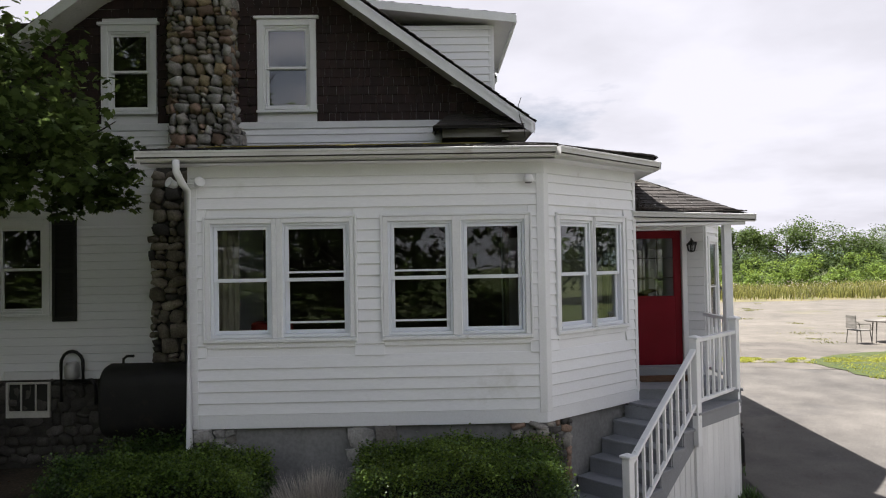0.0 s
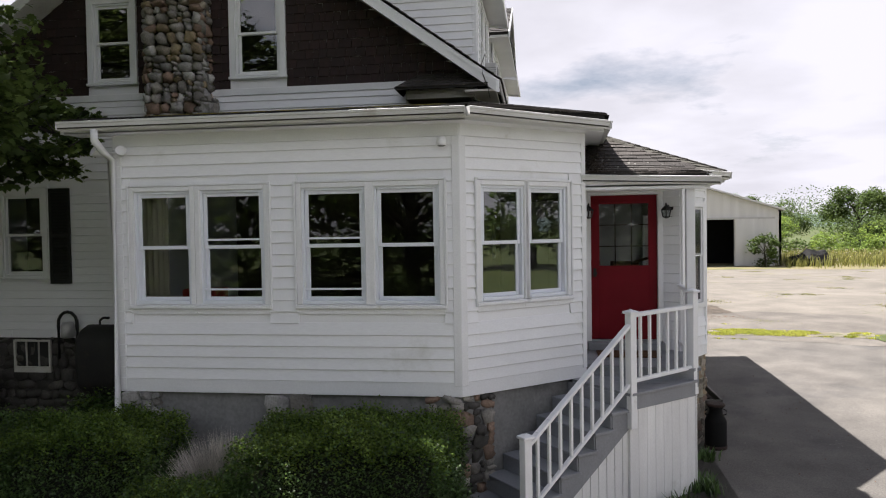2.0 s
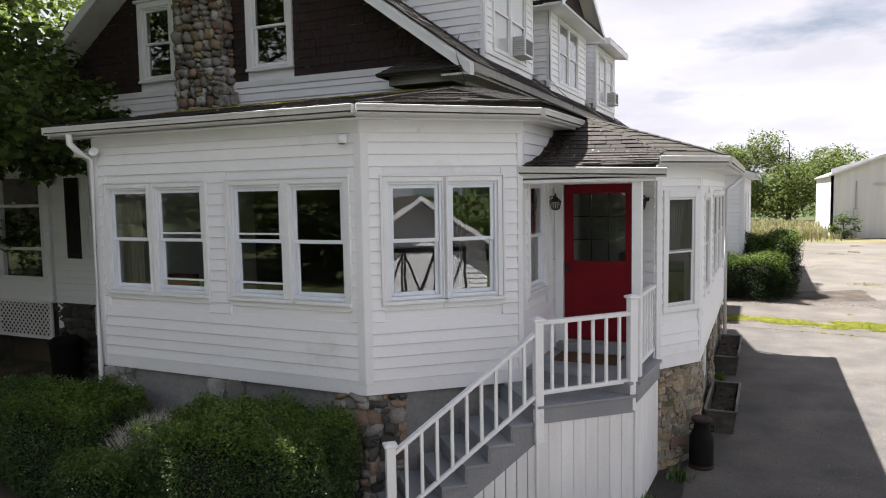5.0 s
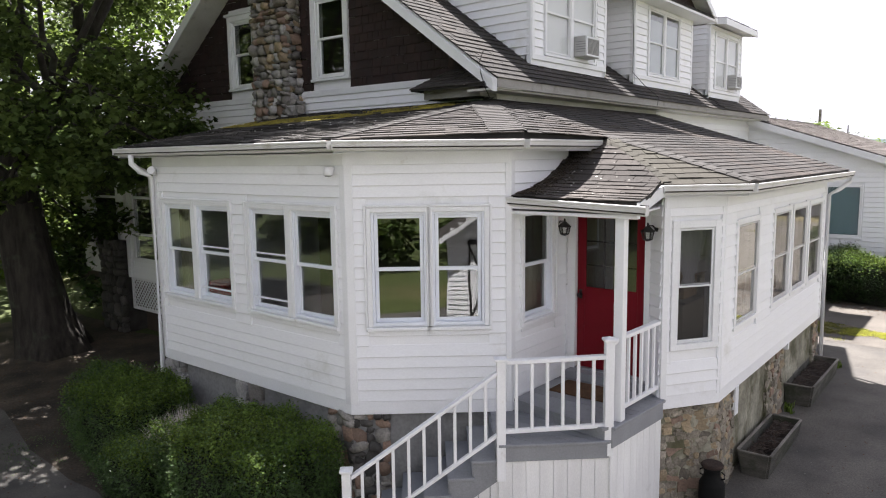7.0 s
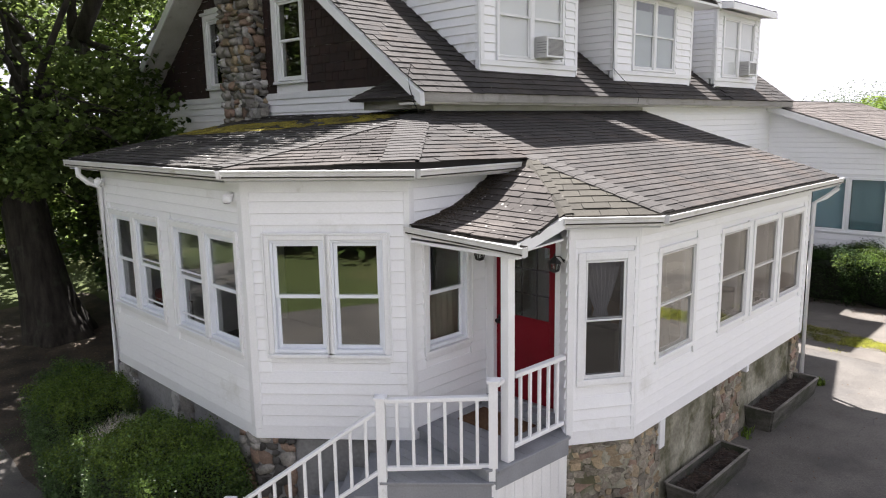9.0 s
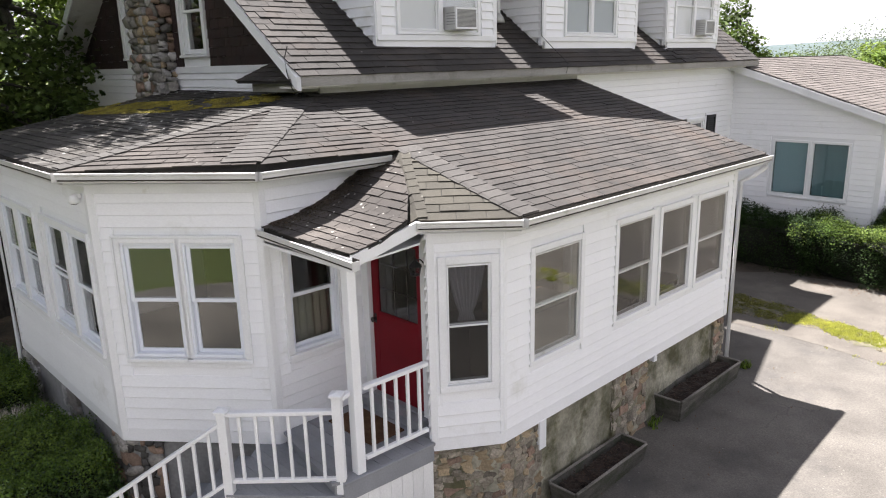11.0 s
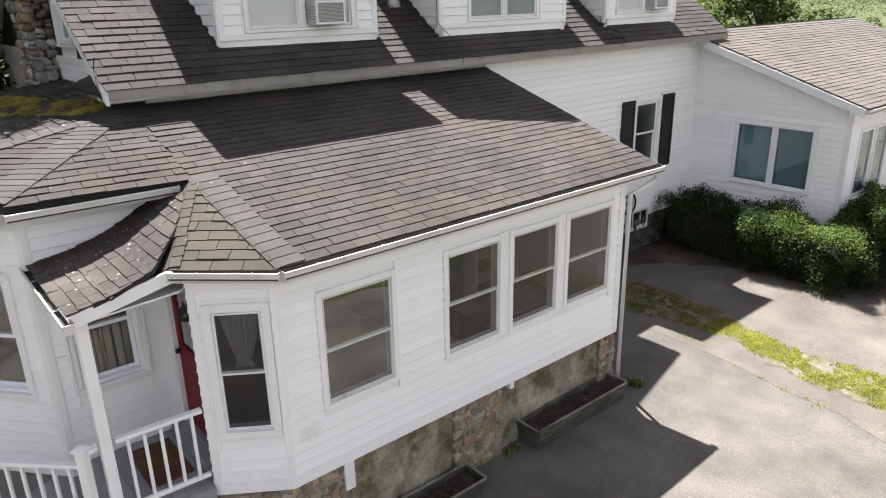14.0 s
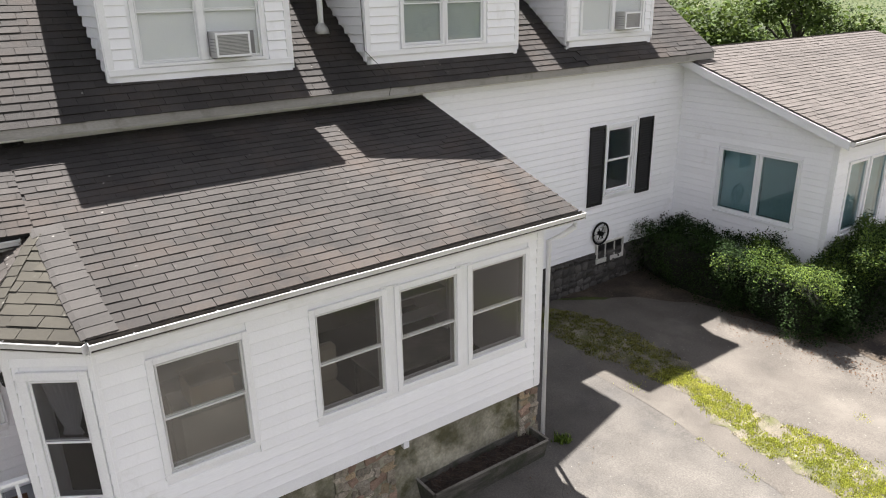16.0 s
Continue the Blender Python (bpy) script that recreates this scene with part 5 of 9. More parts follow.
ground_patch("ground_hedge_bed", [(0.95, 20.5), (1.6, 21.35), (1.9, 21.9), (3.35, 22.65), (4.1, 22.72), (5.1, 22.85), (5.7, 23.1), (6.5, 23.0), (7.8, 23.5), (7.8, 25.6), (4.6, 24.3), (0.95, 24.3)], M_SOIL, 0.020, "dark soil and dry litter under the wing hedge", "soil", step=0.35, ragged=0.10, seed=4)
ground_patch("ground_bed", [(-14, 8.2), (-8.0, 7.5), (-5.2, 7.0), (-3.6, 6.8), (2.0, 6.85), (2.6, 9.0), (-2.8, 9.0), (-2.8, 11.4), (-14, 11.4)], M_SOIL, 0.016, "dark soil and leaf litter under the tree and hedges", "soil", step=0.7, ragged=0.12)


# ---- field stones ----
def stone_meshes(n, mat, seed, rounding=0.52, rough=0.10, smooth=True):
    """Rounded, uneven stones of unit size, shared by many pieces."""
    out = []
    for k in range(n):
        rnd = random.Random(seed + k)
        bm = bmesh.new()
        bmesh.ops.create_cube(bm, size=1.0)
        bmesh.ops.subdivide_edges(bm, edges=bm.edges[:], cuts=1, use_grid_fill=True)
        for v in bm.verts:
            s = v.co.normalized() * 0.56
            v.co = v.co.lerp(s, rounding) + Vector((rnd.uniform(-1, 1), rnd.uniform(-1, 1), rnd.uniform(-1, 1))) * rough
        me = bpy.data.meshes.new("stone")
        bmesh.ops.recalc_face_normals(bm, faces=bm.faces)
        bm.to_mesh(me)
        bm.free()
        me.materials.append(mat)
        me.polygons.foreach_set("use_smooth", [smooth] * len(me.polygons))
        out.append(me)
    return out


STONES = stone_meshes(10, M_STONE, 10, 0.42, 0.125, False) + stone_meshes(2, M_STONE_RED, 30, 0.42, 0.125, False) + stone_meshes(1, M_STONE_TAN, 50, 0.42, 0.125, False)
STONES_ROUND = stone_meshes(6, M_RUBBLE, 130, 0.52, 0.12) + stone_meshes(2, M_STONE_DARK, 150, 0.52, 0.12)
STONES_CHIMNEY = stone_meshes(5, M_STONE, 230, 0.46, 0.15) + stone_meshes(3, M_STONE_PALE, 240, 0.46, 0.15) + stone_meshes(2, M_STONE_TAN, 250, 0.46, 0.15) + stone_meshes(2, M_STONE_RED, 260, 0.46, 0.15) + stone_meshes(2, M_RUBBLE, 270, 0.46, 0.15)
STONES_PIER = stone_meshes(4, M_STONE_DARK, 310, 0.42, 0.14) + stone_meshes(2, M_STONE, 320, 0.42, 0.14) + stone_meshes(2, M_STONE_RED, 330, 0.42, 0.14)
STONES_WARM = stone_meshes(8, M_RUBBLE, 70, 0.34, 0.15, False) + stone_meshes(1, M_STONE_RED, 90, 0.34, 0.15, False) + stone_meshes(3, M_STONE_TAN, 110, 0.34, 0.15, False)
STONES_DARK = stone_meshes(5, M_STONE_DARK, 210, 0.5, 0.09)
STONES_PALE = stone_meshes(6, M_STONE_PALE, 170, 0.34, 0.11, False) + stone_meshes(2, M_STONE, 190, 0.34, 0.11, False)


def stone_face(parent, m, u0, u1, z0, z1, size=0.19, seed=1, stock=None, bulge=0.10):
    """Rough courses of field stones on the face y = 0 of a wall's own axes m (seen from the parent)."""
    rnd = random.Random(seed)
    stock = stock or STONES
    def lay(u, w, z, h):
        o = new("stone", rnd.choice(stock))
        o.parent = parent
        o.matrix_basis = m @ pose(u + w / 2, rnd.uniform(-0.012, 0.015), z + h / 2 + rnd.uniform(-0.012, 0.012), rnd.uniform(-9, 9), rnd.uniform(-24, 24), rnd.uniform(-9, 9)) @ Matrix.Diagonal((w * rnd.uniform(0.82, 1.0), bulge * rnd.uniform(1.2, 2.2), h * rnd.uniform(0.85, 1.10), 1))
    z = z0
    while z < z1 - 0.03:
        h = min(rnd.uniform(0.55, 1.25) * size, z1 - z)
        u = u0 + rnd.uniform(-0.04, 0.02)
        while u < u1 - 0.02:
            w = rnd.uniform(0.5, 1.7) * size
            if u + w > u1 - 0.05:
                w = u1 - u + 0.02
            if h > 0.8 * size and w < 1.1 * size and rnd.random() < 0.55:
                k = rnd.uniform(0.4, 0.6)
                lay(u, w, z, h * k)
                lay(u, w, z + h * k, h * (1 - k))
            else:
                lay(u, w, z, h)
            u += w
        z += h


# ---- foundation of the porch ----
def foundation(name, i, pieces, label):
    """pieces: (u0, u1, kind) along a wall, of cement or stone."""
    a, b = P[i], P[i + 1]
    m = frame_of(a, b)
    base = thing(name, label, "foundation", kind="structure")
    zt = SKIRT - 0.02
    for u0, u1, kind in pieces:
        zg = min(ground_z(*(m @ Vector((u, 0, 0))).xy) for u in (u0, u1)) - 0.25
        if kind == "cement":
            part("cement_panel", boxes((u0, u1, 0.05, 0.22, zg, zt), bevel=0.006), M_CEMENT_GREY if i < 3 else M_CEMENT, base, at=m)
        else:
            part("mortar_bed", boxes((u0, u1, 0.012, 0.25, zg, zt)), M_CEMENT_GREY if i < 2 else M_CEMENT, base, at=m)
            stone_face(base, m @ pose(0, 0.02, 0), u0, u1, zg + 0.2, zt, (0.15 if kind == "cobble" else 0.20) if i < 2 else 0.15, seed=int(u0 * 37) + i * 5, stock=STONES_PIER if kind == "cobble" else STONES_PALE if i < 2 else STONES_WARM, bulge=0.055 if i < 2 else 0.032)
    return base


foundation("foundation_south", 0, [(0.0, 0.47, "stone"), (0.47, 1.77, "cement"), (1.77, 2.32, "stone"), (2.32, 3.65, "cement"), (3.65, LF, "cobble")], "grey cement and field stone foundation under the south wall")
foundation("foundation_southeast", 1, [(0.0, 0.42, "cobble"), (0.42, LA, "cement")], "stone pier and grey cement foundation beside the steps")
foundation("foundation_recess", 2, [(0.0, LR, "cement")], "grey cement foundation under the landing")
foundation("foundation_bay", 5, [(-0.05, LS, "stone")], "field stone foundation under the narrow bay wall")
foundation("foundation_east", 6, [(0.0, 0.70, "stone"), (0.70, 2.30, "cement"), (2.30, 3.12, "stone"), (3.12, 5.25, "cement"), (5.25, LE, "stone")], "mottled cement and tan field stone foundation under the east wall")
foundation("foundation_north", 7, [(0.0, LN, "cement")], "cement foundation under the north end wall")
for u0, u1, z0 in ((0.62, 0.75, 0.70), (3.26, 3.34, 0.97)):
    part("batten", boxes((u0, u1, -0.035, 0.045, z0, SKIRT), bevel=0.004), M_TRIM, wall_e)

# ---- steps, landing and rails ----
steps = thing("entry_steps", "grey painted wooden steps up to the landing", "steps")
RISE, RUN = 0.185, 0.25
for k in range(1, 8):
    z, u = 1.06 - RISE * k, 1.60 - RUN * k
    part("tread", boxes((u - 0.03, u + RUN + 0.01, -0.965, 0.03, z - 0.035, z), bevel=0.006), M_DECK, steps, at=MA)
    part("riser", boxes((u + RUN - 0.02, u + RUN, -0.93, 0.03, z, z + RISE - 0.035)), M_DECK, steps, at=MA)
bm = bmesh.new()
teeth = []
for k in range(7, 0, -1):
    z, u = 1.06 - RISE * k, 1.60 - RUN * k
    teeth += [(u, z - 0.036), (u + RUN, z - 0.036)]
ring = [(1.62, 0.66), (1.62, 1.02)] + teeth[::-1] + [(-0.15, -0.30), (0.05, -0.45)]
a = [bm.verts.new((u, -0.94, z)) for u, z in ring]
b = [bm.verts.new((u, -0.90, z)) for u, z in ring]
fa = bm.faces.new(a)
fb = bm.faces.new(b[::-1])
for i in range(len(ring)):
    j = (i + 1) % len(ring)
    bm.faces.new((a[i], b[i], b[j], a[j]))
bmesh.ops.triangulate(bm, faces=[fa, fb])
part("stringer", bm, M_DECK, steps, at=MA)
for k in range(11):
    u = 0.30 + k * 0.122
    zt = -0.45 + (u + 0.28) * 0.62
    if zt > -0.3:
        part("skirt_plank", boxes((u, u + 0.114, -0.925, -0.905, -0.45, min(zt, 0.72)), bevel=0.003), M_WORN, steps, at=MA)

landing = thing("landing", "grey painted two-level entry landing with white plank skirting", "porch landing")
N1, N2, PO = (3.05, 8.571), (3.868, 9.352), (3.885, 9.56)
lw = lambda u, v: (MA @ Vector((u, v, 0))).xy[:]
def decking(pts, z, seed):
    """Floor boards of a deck laid along x inside a convex outline."""
    rnd = random.Random(seed)
    ys = [p[1] for p in pts]
    y = min(ys)
    while y < max(ys):
        poly = [(-5, y), (9, y), (9, y + 0.134), (-5, y + 0.134)]
        for p, q in zip(pts, pts[1:] + pts[:1]):
            if len(poly) > 2:
                poly = clip(poly, p, q)
        if len(poly) > 2:
            part("deck_board", prism(poly, z - 0.03, z + rnd.uniform(-0.001, 0.001)), M_DECK, landing)
        y += 0.139


LOW = [lw(1.60, -0.02), lw(1.57, -0.985), (3.92, 9.33), (2.62, 9.55)]
UP = [(2.62, 9.47), (3.86, 9.24), (3.94, 9.42), (3.99, 10.46), (3.74, 10.68), (2.62, 10.68)]
decking(LOW, 1.06, 1)
decking(UP, 1.20, 2)
part("riser", slab([(2.62, 9.50, 1.165), (3.86, 9.27, 1.165), (3.86, 9.30, 1.165), (2.62, 9.53, 1.165)], 0.14), M_DECK, landing)
def side(a, b, z_top, h, mat, name, off=0.0, thick=0.03):
    m = frame_of(a, b)
    ln = (Vector(b) - Vector(a)).length
    part(name, boxes((0, ln, off, off + thick, z_top - h, z_top), bevel=0.003), mat, landing, at=m)
    return m, ln


s1 = (lw(1.60, -0.98), (3.90, 9.32))
s2 = ((3.93, 9.33), (4.01, 10.48))
side(*s1, 1.03, 0.165, M_DECK, "fascia")
side(*s2, 1.17, 0.20, M_DECK, "fascia")
part("deck_nosing", boxes((0, (Vector(s2[1]) - Vector(s2[0])).length, -0.03, 0.02, 1.165, 1.20), bevel=0.005), M_DECK, landing, at=frame_of(*s2))
part("deck_nosing", boxes((0, (Vector(s1[1]) - Vector(s1[0])).length, -0.03, 0.02, 1.03, 1.06), bevel=0.005), M_DECK, landing, at=frame_of(*s1))
for (a_, b_), zt in ((s1, 0.865), (s2, 0.97)):
    m = frame_of(a_, b_)
    ln = (Vector(b_) - Vector(a_)).length
    n = int(ln / 0.135)
    for k in range(n):
        u = k * ln / n
        part("skirt_plank", boxes((u + 0.0015, u + ln / n - 0.0015, 0.02, 0.04, -0.42, zt), bevel=0.003), M_WORN, landing, at=m)
    part("skirt_backing", boxes((0, ln, 0.041, 0.055, -0.42, zt)), M_WORN, landing, at=m)
part("door_step", boxes((2.70, 3.74, 10.50, 10.68, 1.20, 1.31), bevel=0.008), M_DECK, landing)

mat_ob = tagged(part("door_mat", boxes((2.80, 3.60, 9.95, 10.42, 1.203, 1.222), bevel=0.006), M_MAT, None, ""), "brown coir door mat lying on the landing", "door mat")


def newel(p, z0, z1, label):
    t = thing("newel_post", label, "newel post", pose(p[0], p[1], 0, 0, 0, 40), group="newel posts of the entry rail")
    part("shaft", boxes((-0.046, 0.046, -0.046, 0.046, z0, z1 - 0.045), bevel=0.005), M_RAIL, t)
    bm = boxes((-0.066, 0.066, -0.066, 0.066, z1 - 0.045, z1 - 0.015), bevel=0.006)
    part("cap", bm, M_RAIL, t)
    bm = bmesh.new()
    q = [bm.verts.new((x * 0.058, y * 0.058, z1 - 0.016)) for x, y in ((-1, -1), (1, -1), (1, 1), (-1, 1))]
    tip = bm.verts.new((0, 0, z1 + 0.006))
    bm.faces.new(q[::-1])
    for i in range(4):
        bm.faces.new((q[i], q[(i + 1) % 4], tip))
    part("cap_peak", bm, M_RAIL, t)


newel((1.906, 7.46), -0.42, 0.885, "white square newel post at the foot of the steps")
newel(N1, 0.66, 1.985, "white square newel post at the head of the steps")
newel(N2, 0.88, 2.15, "white square newel post at the corner of the landing")


def railing(a, b, za, zb, ha, n, label):
    """A rail between two posts: sloped or level top and bottom rails with square balusters."""
    a3, b3 = Vector((*a, za)), Vector((*b, zb))
    m = frame_of(a, b)
    ln = (Vector(b) - Vector(a)).length
    t = thing("railing", label, "railing", m, group="railings of the entry")
    def bar(name, off, w, h):
        bm = bmesh.new()
        vs = [bm.verts.new(c) for c in ((0.045, -w, za + off - h), (ln - 0.045, -w, zb + off - h), (ln - 0.045, w, zb + off - h), (0.045, w, za + off - h), (0.045, -w, za + off), (ln - 0.045, -w, zb + off), (ln - 0.045, w, zb + off), (0.045, w, za + off))]
        for f in BOXF:
            bm.faces.new([vs[i] for i in f])
        bmesh.ops.bevel(bm, geom=bm.edges[:], offset=0.006, segments=1, affect="EDGES")
        part(name, bm, M_RAIL, t)
    bar("top_rail", 0.0, 0.036, 0.045)
    bar("bottom_rail", -ha, 0.024, 0.045)
    for k in range(n):
        u = ln * (k + 1) / (n + 1)
        z = za + (zb - za) * u / ln
        part("baluster", boxes((u - 0.016, u + 0.016, -0.016, 0.016, z - ha - 0.02, z - 0.02), bevel=0.003), M_RAIL, t)


railing((1.906, 7.46), N1, 0.80, 1.83, 0.66, 9, "white painted stair rail with square balusters")
railing(N1, N2, 1.945, 1.965, 0.735, 6, "white painted level rail along the landing")
railing((3.89, 9.60), (3.93, 10.52), 2.12, 2.12, 0.77, 5, "white painted rail between porch post and wall")
railing(N2, (3.885, 9.53), 2.09, 2.12, 0.0001, 0, "short white rail piece between newel and porch post")
post = thing("porch_post", "white square post holding up the entry roof", "post", pose(3.885, 9.56, 0))
part("shaft", boxes((-0.052, 0.052, -0.052, 0.052, 1.20, 3.37), bevel=0.006), M_RAIL, post)
part("lower_block", boxes((-0.053, 0.053, -0.060, 0.053, 1.06, 1.20), bevel=0.006), M_RAIL, post)

# ---- entry door ----
door = thing("door_1", "closed dark red entry door with a glazed upper half", "door", MD @ pose(0.165, 0.02, 1.33), kind="structure")
W_, H_ = 0.90, 2.02
part("leaf", boxes((0, 0.10, 0, 0.045, 0, H_), (W_ - 0.10, W_, 0, 0.045, 0, H_), (0.10, W_ - 0.10, 0, 0.045, H_ - 0.10, H_), (0.10, W_ - 0.10, 0, 0.045, 0, 1.02), bevel=0.004), M_RED, door)
pn = part("pane", boxes((0.095, W_ - 0.095, 0.018, 0.022, 1.015, H_ - 0.095)), M_GLASS, door)
pn.visible_shadow = False
part("glazing_bead", boxes((0.10, W_ - 0.10, 0.006, 0.018, 1.02, 1.036), (0.10, W_ - 0.10, 0.006, 0.018, H_ - 0.116, H_ - 0.10), (0.10, 0.116, 0.006, 0.018, 1.036, H_ - 0.116), (W_ - 0.116, W_ - 0.10, 0.006, 0.018, 1.036, H_ - 0.116)), M_RED, door)
part("muntin", boxes((0.33, 0.345, 0.06, 0.075, 1.0, H_ - 0.08), (0.555, 0.57, 0.06, 0.075, 1.0, H_ - 0.08), (0.1, W_ - 0.1, 0.06, 0.075, 1.30, 1.315), (0.1, W_ - 0.1, 0.06, 0.075, 1.60, 1.615)), M_DARK, door, "dark glazing bars of the inner door")
hd = part("door_handle", tube([(0.05, -0.005, 0.93), (0.05, -0.055, 0.93)], [0.026, 0.030], 12), M_BLACK, door)
part("lock_plate", boxes((0.03, 0.07, -0.008, 0.0, 0.88, 1.0), bevel=0.004), M_BLACK, door)
casing = thing("door_casing", "white casing round the entry door", "trim", MD, kind="structure")
part("jamb", boxes((0.05, 0.16, -0.035, 0.12, 1.20, 3.37), bevel=0.004), M_TRIM, casing)
part("jamb", boxes((1.07, 1.14, -0.035, 0.12, 1.20, 3.37), bevel=0.004), M_TRIM, casing)
part("head", boxes((0.05, 1.14, -0.036, 0.12, 3.355, 3.42), bevel=0.004), M_TRIM, casing)
part("threshold", boxes((0.16, 1.07, -0.05, 0.10, 1.29, 1.328), bevel=0.006), M_DECK, casing)
bell = tagged(part("door_bell", boxes((0.02, 0.045, -0.016, 0.0, 2.37, 2.45), bevel=0.003), M_GREYMETAL, None, at=MD), "small grey door bell button beside the door", "door bell")


def wall_lantern(m, label):
    t = thing("wall_lantern", label, "wall lantern", m, group="entry lanterns")
    part("back_plate", boxes((-0.045, 0.045, -0.018, 0.0, -0.08, 0.07), bevel=0.006), M_BLACK, t)
    part("arm", tube([(0, -0.015, 0.02), (0, -0.06, 0.075), (0, -0.11, 0.075), (0, -0.12, 0.05)], 0.008, 6), M_BLACK, t)
    b = lathe([(0.012, 0.075), (0.03, 0.06), (0.078, 0.015), (0.082, 0.005), (0.02, 0.004)], 6)
    part("roof", b, M_BLACK, t, at=pose(0, -0.12, 0.0))
    part("finial", lathe([(0.006, 0.07), (0.014, 0.085), (0.010, 0.10), (0.003, 0.112)], 8), M_BLACK, t, at=pose(0, -0.12, 0))
    for k in range(6):
        a_ = k * math.pi / 3
        part("cage_bar", tube([(0.068 * math.cos(a_), -0.12 + 0.068 * math.sin(a_), 0.006), (0.048 * math.cos(a_), -0.12 + 0.048 * math.sin(a_), -0.085)], 0.007, 5), M_BLACK, t)
    part("base_cup", lathe([(0.010, -0.105), (0.03, -0.098), (0.055, -0.085), (0.05, -0.078)], 6), M_BLACK, t, at=pose(0, -0.12, 0))
    part("chimney_glass", lathe([(0.040, -0.078), (0.060, 0.0), (0.05, 0.001)], 6), M_GLASS, t, at=pose(0, -0.12, 0)).visible_shadow = False


wall_lantern(MR @ pose(1.02, 0, 3.13), "black iron carriage lantern on the recess wall")
wall_lantern(MQ @ pose(0.13, 0, 3.12), "black iron carriage lantern beside the red door")

# ---- chimney and gable shingles ----
chimney = thing("chimney", "tall field stone chimney on the gable wall", "chimney", kind="structure")
part("mortar_core", boxes((-4.06, -3.18, 11.06, 11.34, 4.6, 10.2), (-4.32, -3.10, 11.02, 11.34, -0.2, 4.6)), M_MORTAR, chimney)
stone_face(chimney, pose(0, 11.02, 0), -4.08, -3.16, 4.55, 8.2, 0.150, seed=5, bulge=0.11, stock=STONES_CHIMNEY)
stone_face(chimney, frame_of((-3.19, 11.04), (-3.19, 11.34)), 0.0, 0.32, 4.7, 8.2, 0.16, seed=6, bulge=0.09, stock=STONES_CHIMNEY)
stone_face(chimney, frame_of((-4.07, 11.34), (-4.07, 11.04)), 0.0, 0.32, 4.7, 8.2, 0.16, seed=9, bulge=0.09, stock=STONES_CHIMNEY)
stone_face(chimney, pose(0, 11.0, 0), -4.38, -3.05, 1.2, 4.4, 0.19, seed=7, bulge=0.12, stock=STONES_ROUND)
stone_face(chimney, frame_of((-3.10, 11.0), (-3.06, 11.3)), -0.08, 0.25, 4.80, 5.06, 0.26, seed=8, bulge=0.10, stock=STONES_PALE)


def wall_shingles(parent, z0, holes, seed=3):
    """Brown wooden shingles in courses under the rakes; the unclipped ones are pieces, the cut ones one mesh."""
    rnd = random.Random(seed)
    c, verts, faces, n = 0.142, [], [], 0
    unit = mesh_of("wall_shingle", [(0, 0, 0), (1, 0, 0), (1, -0.020, 0), (0, -0.020, 0), (0, 0, c), (1, 0, c), (1, -0.006, c), (0, -0.006, c)], [(0, 1, 2, 3), (3, 2, 6, 7), (4, 7, 6, 5), (0, 3, 7, 4), (1, 5, 6, 2)])
    unit.materials.append(M_BROWN)
    z = z0
    while z < RIDGE_Z - 0.3:
        half = (RIDGE_Z - 0.14 - z) / PITCH
        u, end = u_of(RIDGE_X - half), u_of(RIDGE_X + half)
        u = max(u, 0.0)
        end = min(end, LG)
        while u < end - 0.03:
            w = min(rnd.uniform(0.08, 0.22), end - u)
            blocked = [h for h in holes if h[0] < u + w - 0.005 and h[1] > u + 0.005 and h[2] < z + c - 0.01 and h[3] > z + 0.01]
            if blocked:
                h = blocked[0]
                if h[0] > u + 0.03:
                    w = h[0] - u
                else:
                    u = h[1]
                    continue
            if z + c > h_top(u) or z + c > h_top(u + w):
                zt0, zt1 = min(z + c, h_top(u)), min(z + c, h_top(u + w))
                if max(zt0, zt1) > z + 0.01:
                    k = len(verts)
                    zt0, zt1 = max(zt0, z + 0.002), max(zt1, z + 0.002)
                    verts += [(u, 0, z), (u + w, 0, z), (u + w, -0.02, z), (u, -0.02, z), (u, 0, zt0), (u + w, 0, zt1), (u + w, -0.008, zt1), (u, -0.008, zt0)]
                    faces += [tuple(k + i for i in f) for f in ((0, 1, 2, 3), (3, 2, 6, 7), (4, 7, 6, 5), (0, 3, 7, 4), (1, 5, 6, 2))]
            elif n < 300:
                o = new("wall_shingle", unit)
                o.parent = parent
                o.matrix_basis = Matrix.LocRotScale((u + 0.002, -rnd.uniform(0, 0.004), z - rnd.uniform(0, 0.006)), None, (w - 0.004, 1, 1))
                n += 1
            else:
                k = len(verts)
                dz = rnd.uniform(0, 0.006)
                verts += [(u + 0.002, 0, z - dz), (u + w - 0.002, 0, z - dz), (u + w - 0.002, -0.02, z - dz), (u + 0.002, -0.02, z - dz), (u + 0.002, 0, z + c), (u + w - 0.002, 0, z + c), (u + w - 0.002, -0.006, z + c), (u + 0.002, -0.006, z + c)]
                faces += [tuple(k + i for i in f) for f in ((0, 1, 2, 3), (3, 2, 6, 7), (4, 7, 6, 5), (0, 3, 7, 4), (1, 5, 6, 2))]
            u += w
        z += c
    r = part("shingle_field", mesh_of("shingle_field", verts, faces), M_BROWN, parent)
    r["kind"] = "stuff"


h_top = lambda u: gable_top(u + MAIN_W) - 0.02
wall_shingles(wall_main, 5.21, [(o[0] - 0.10, o[1] + 0.10, o[2] - 0.12, o[3] + 0.16) for o in G_OPEN if o[2] > 5] + [(u_of(-4.1), u_of(-3.14), 5.0, 9.0)])


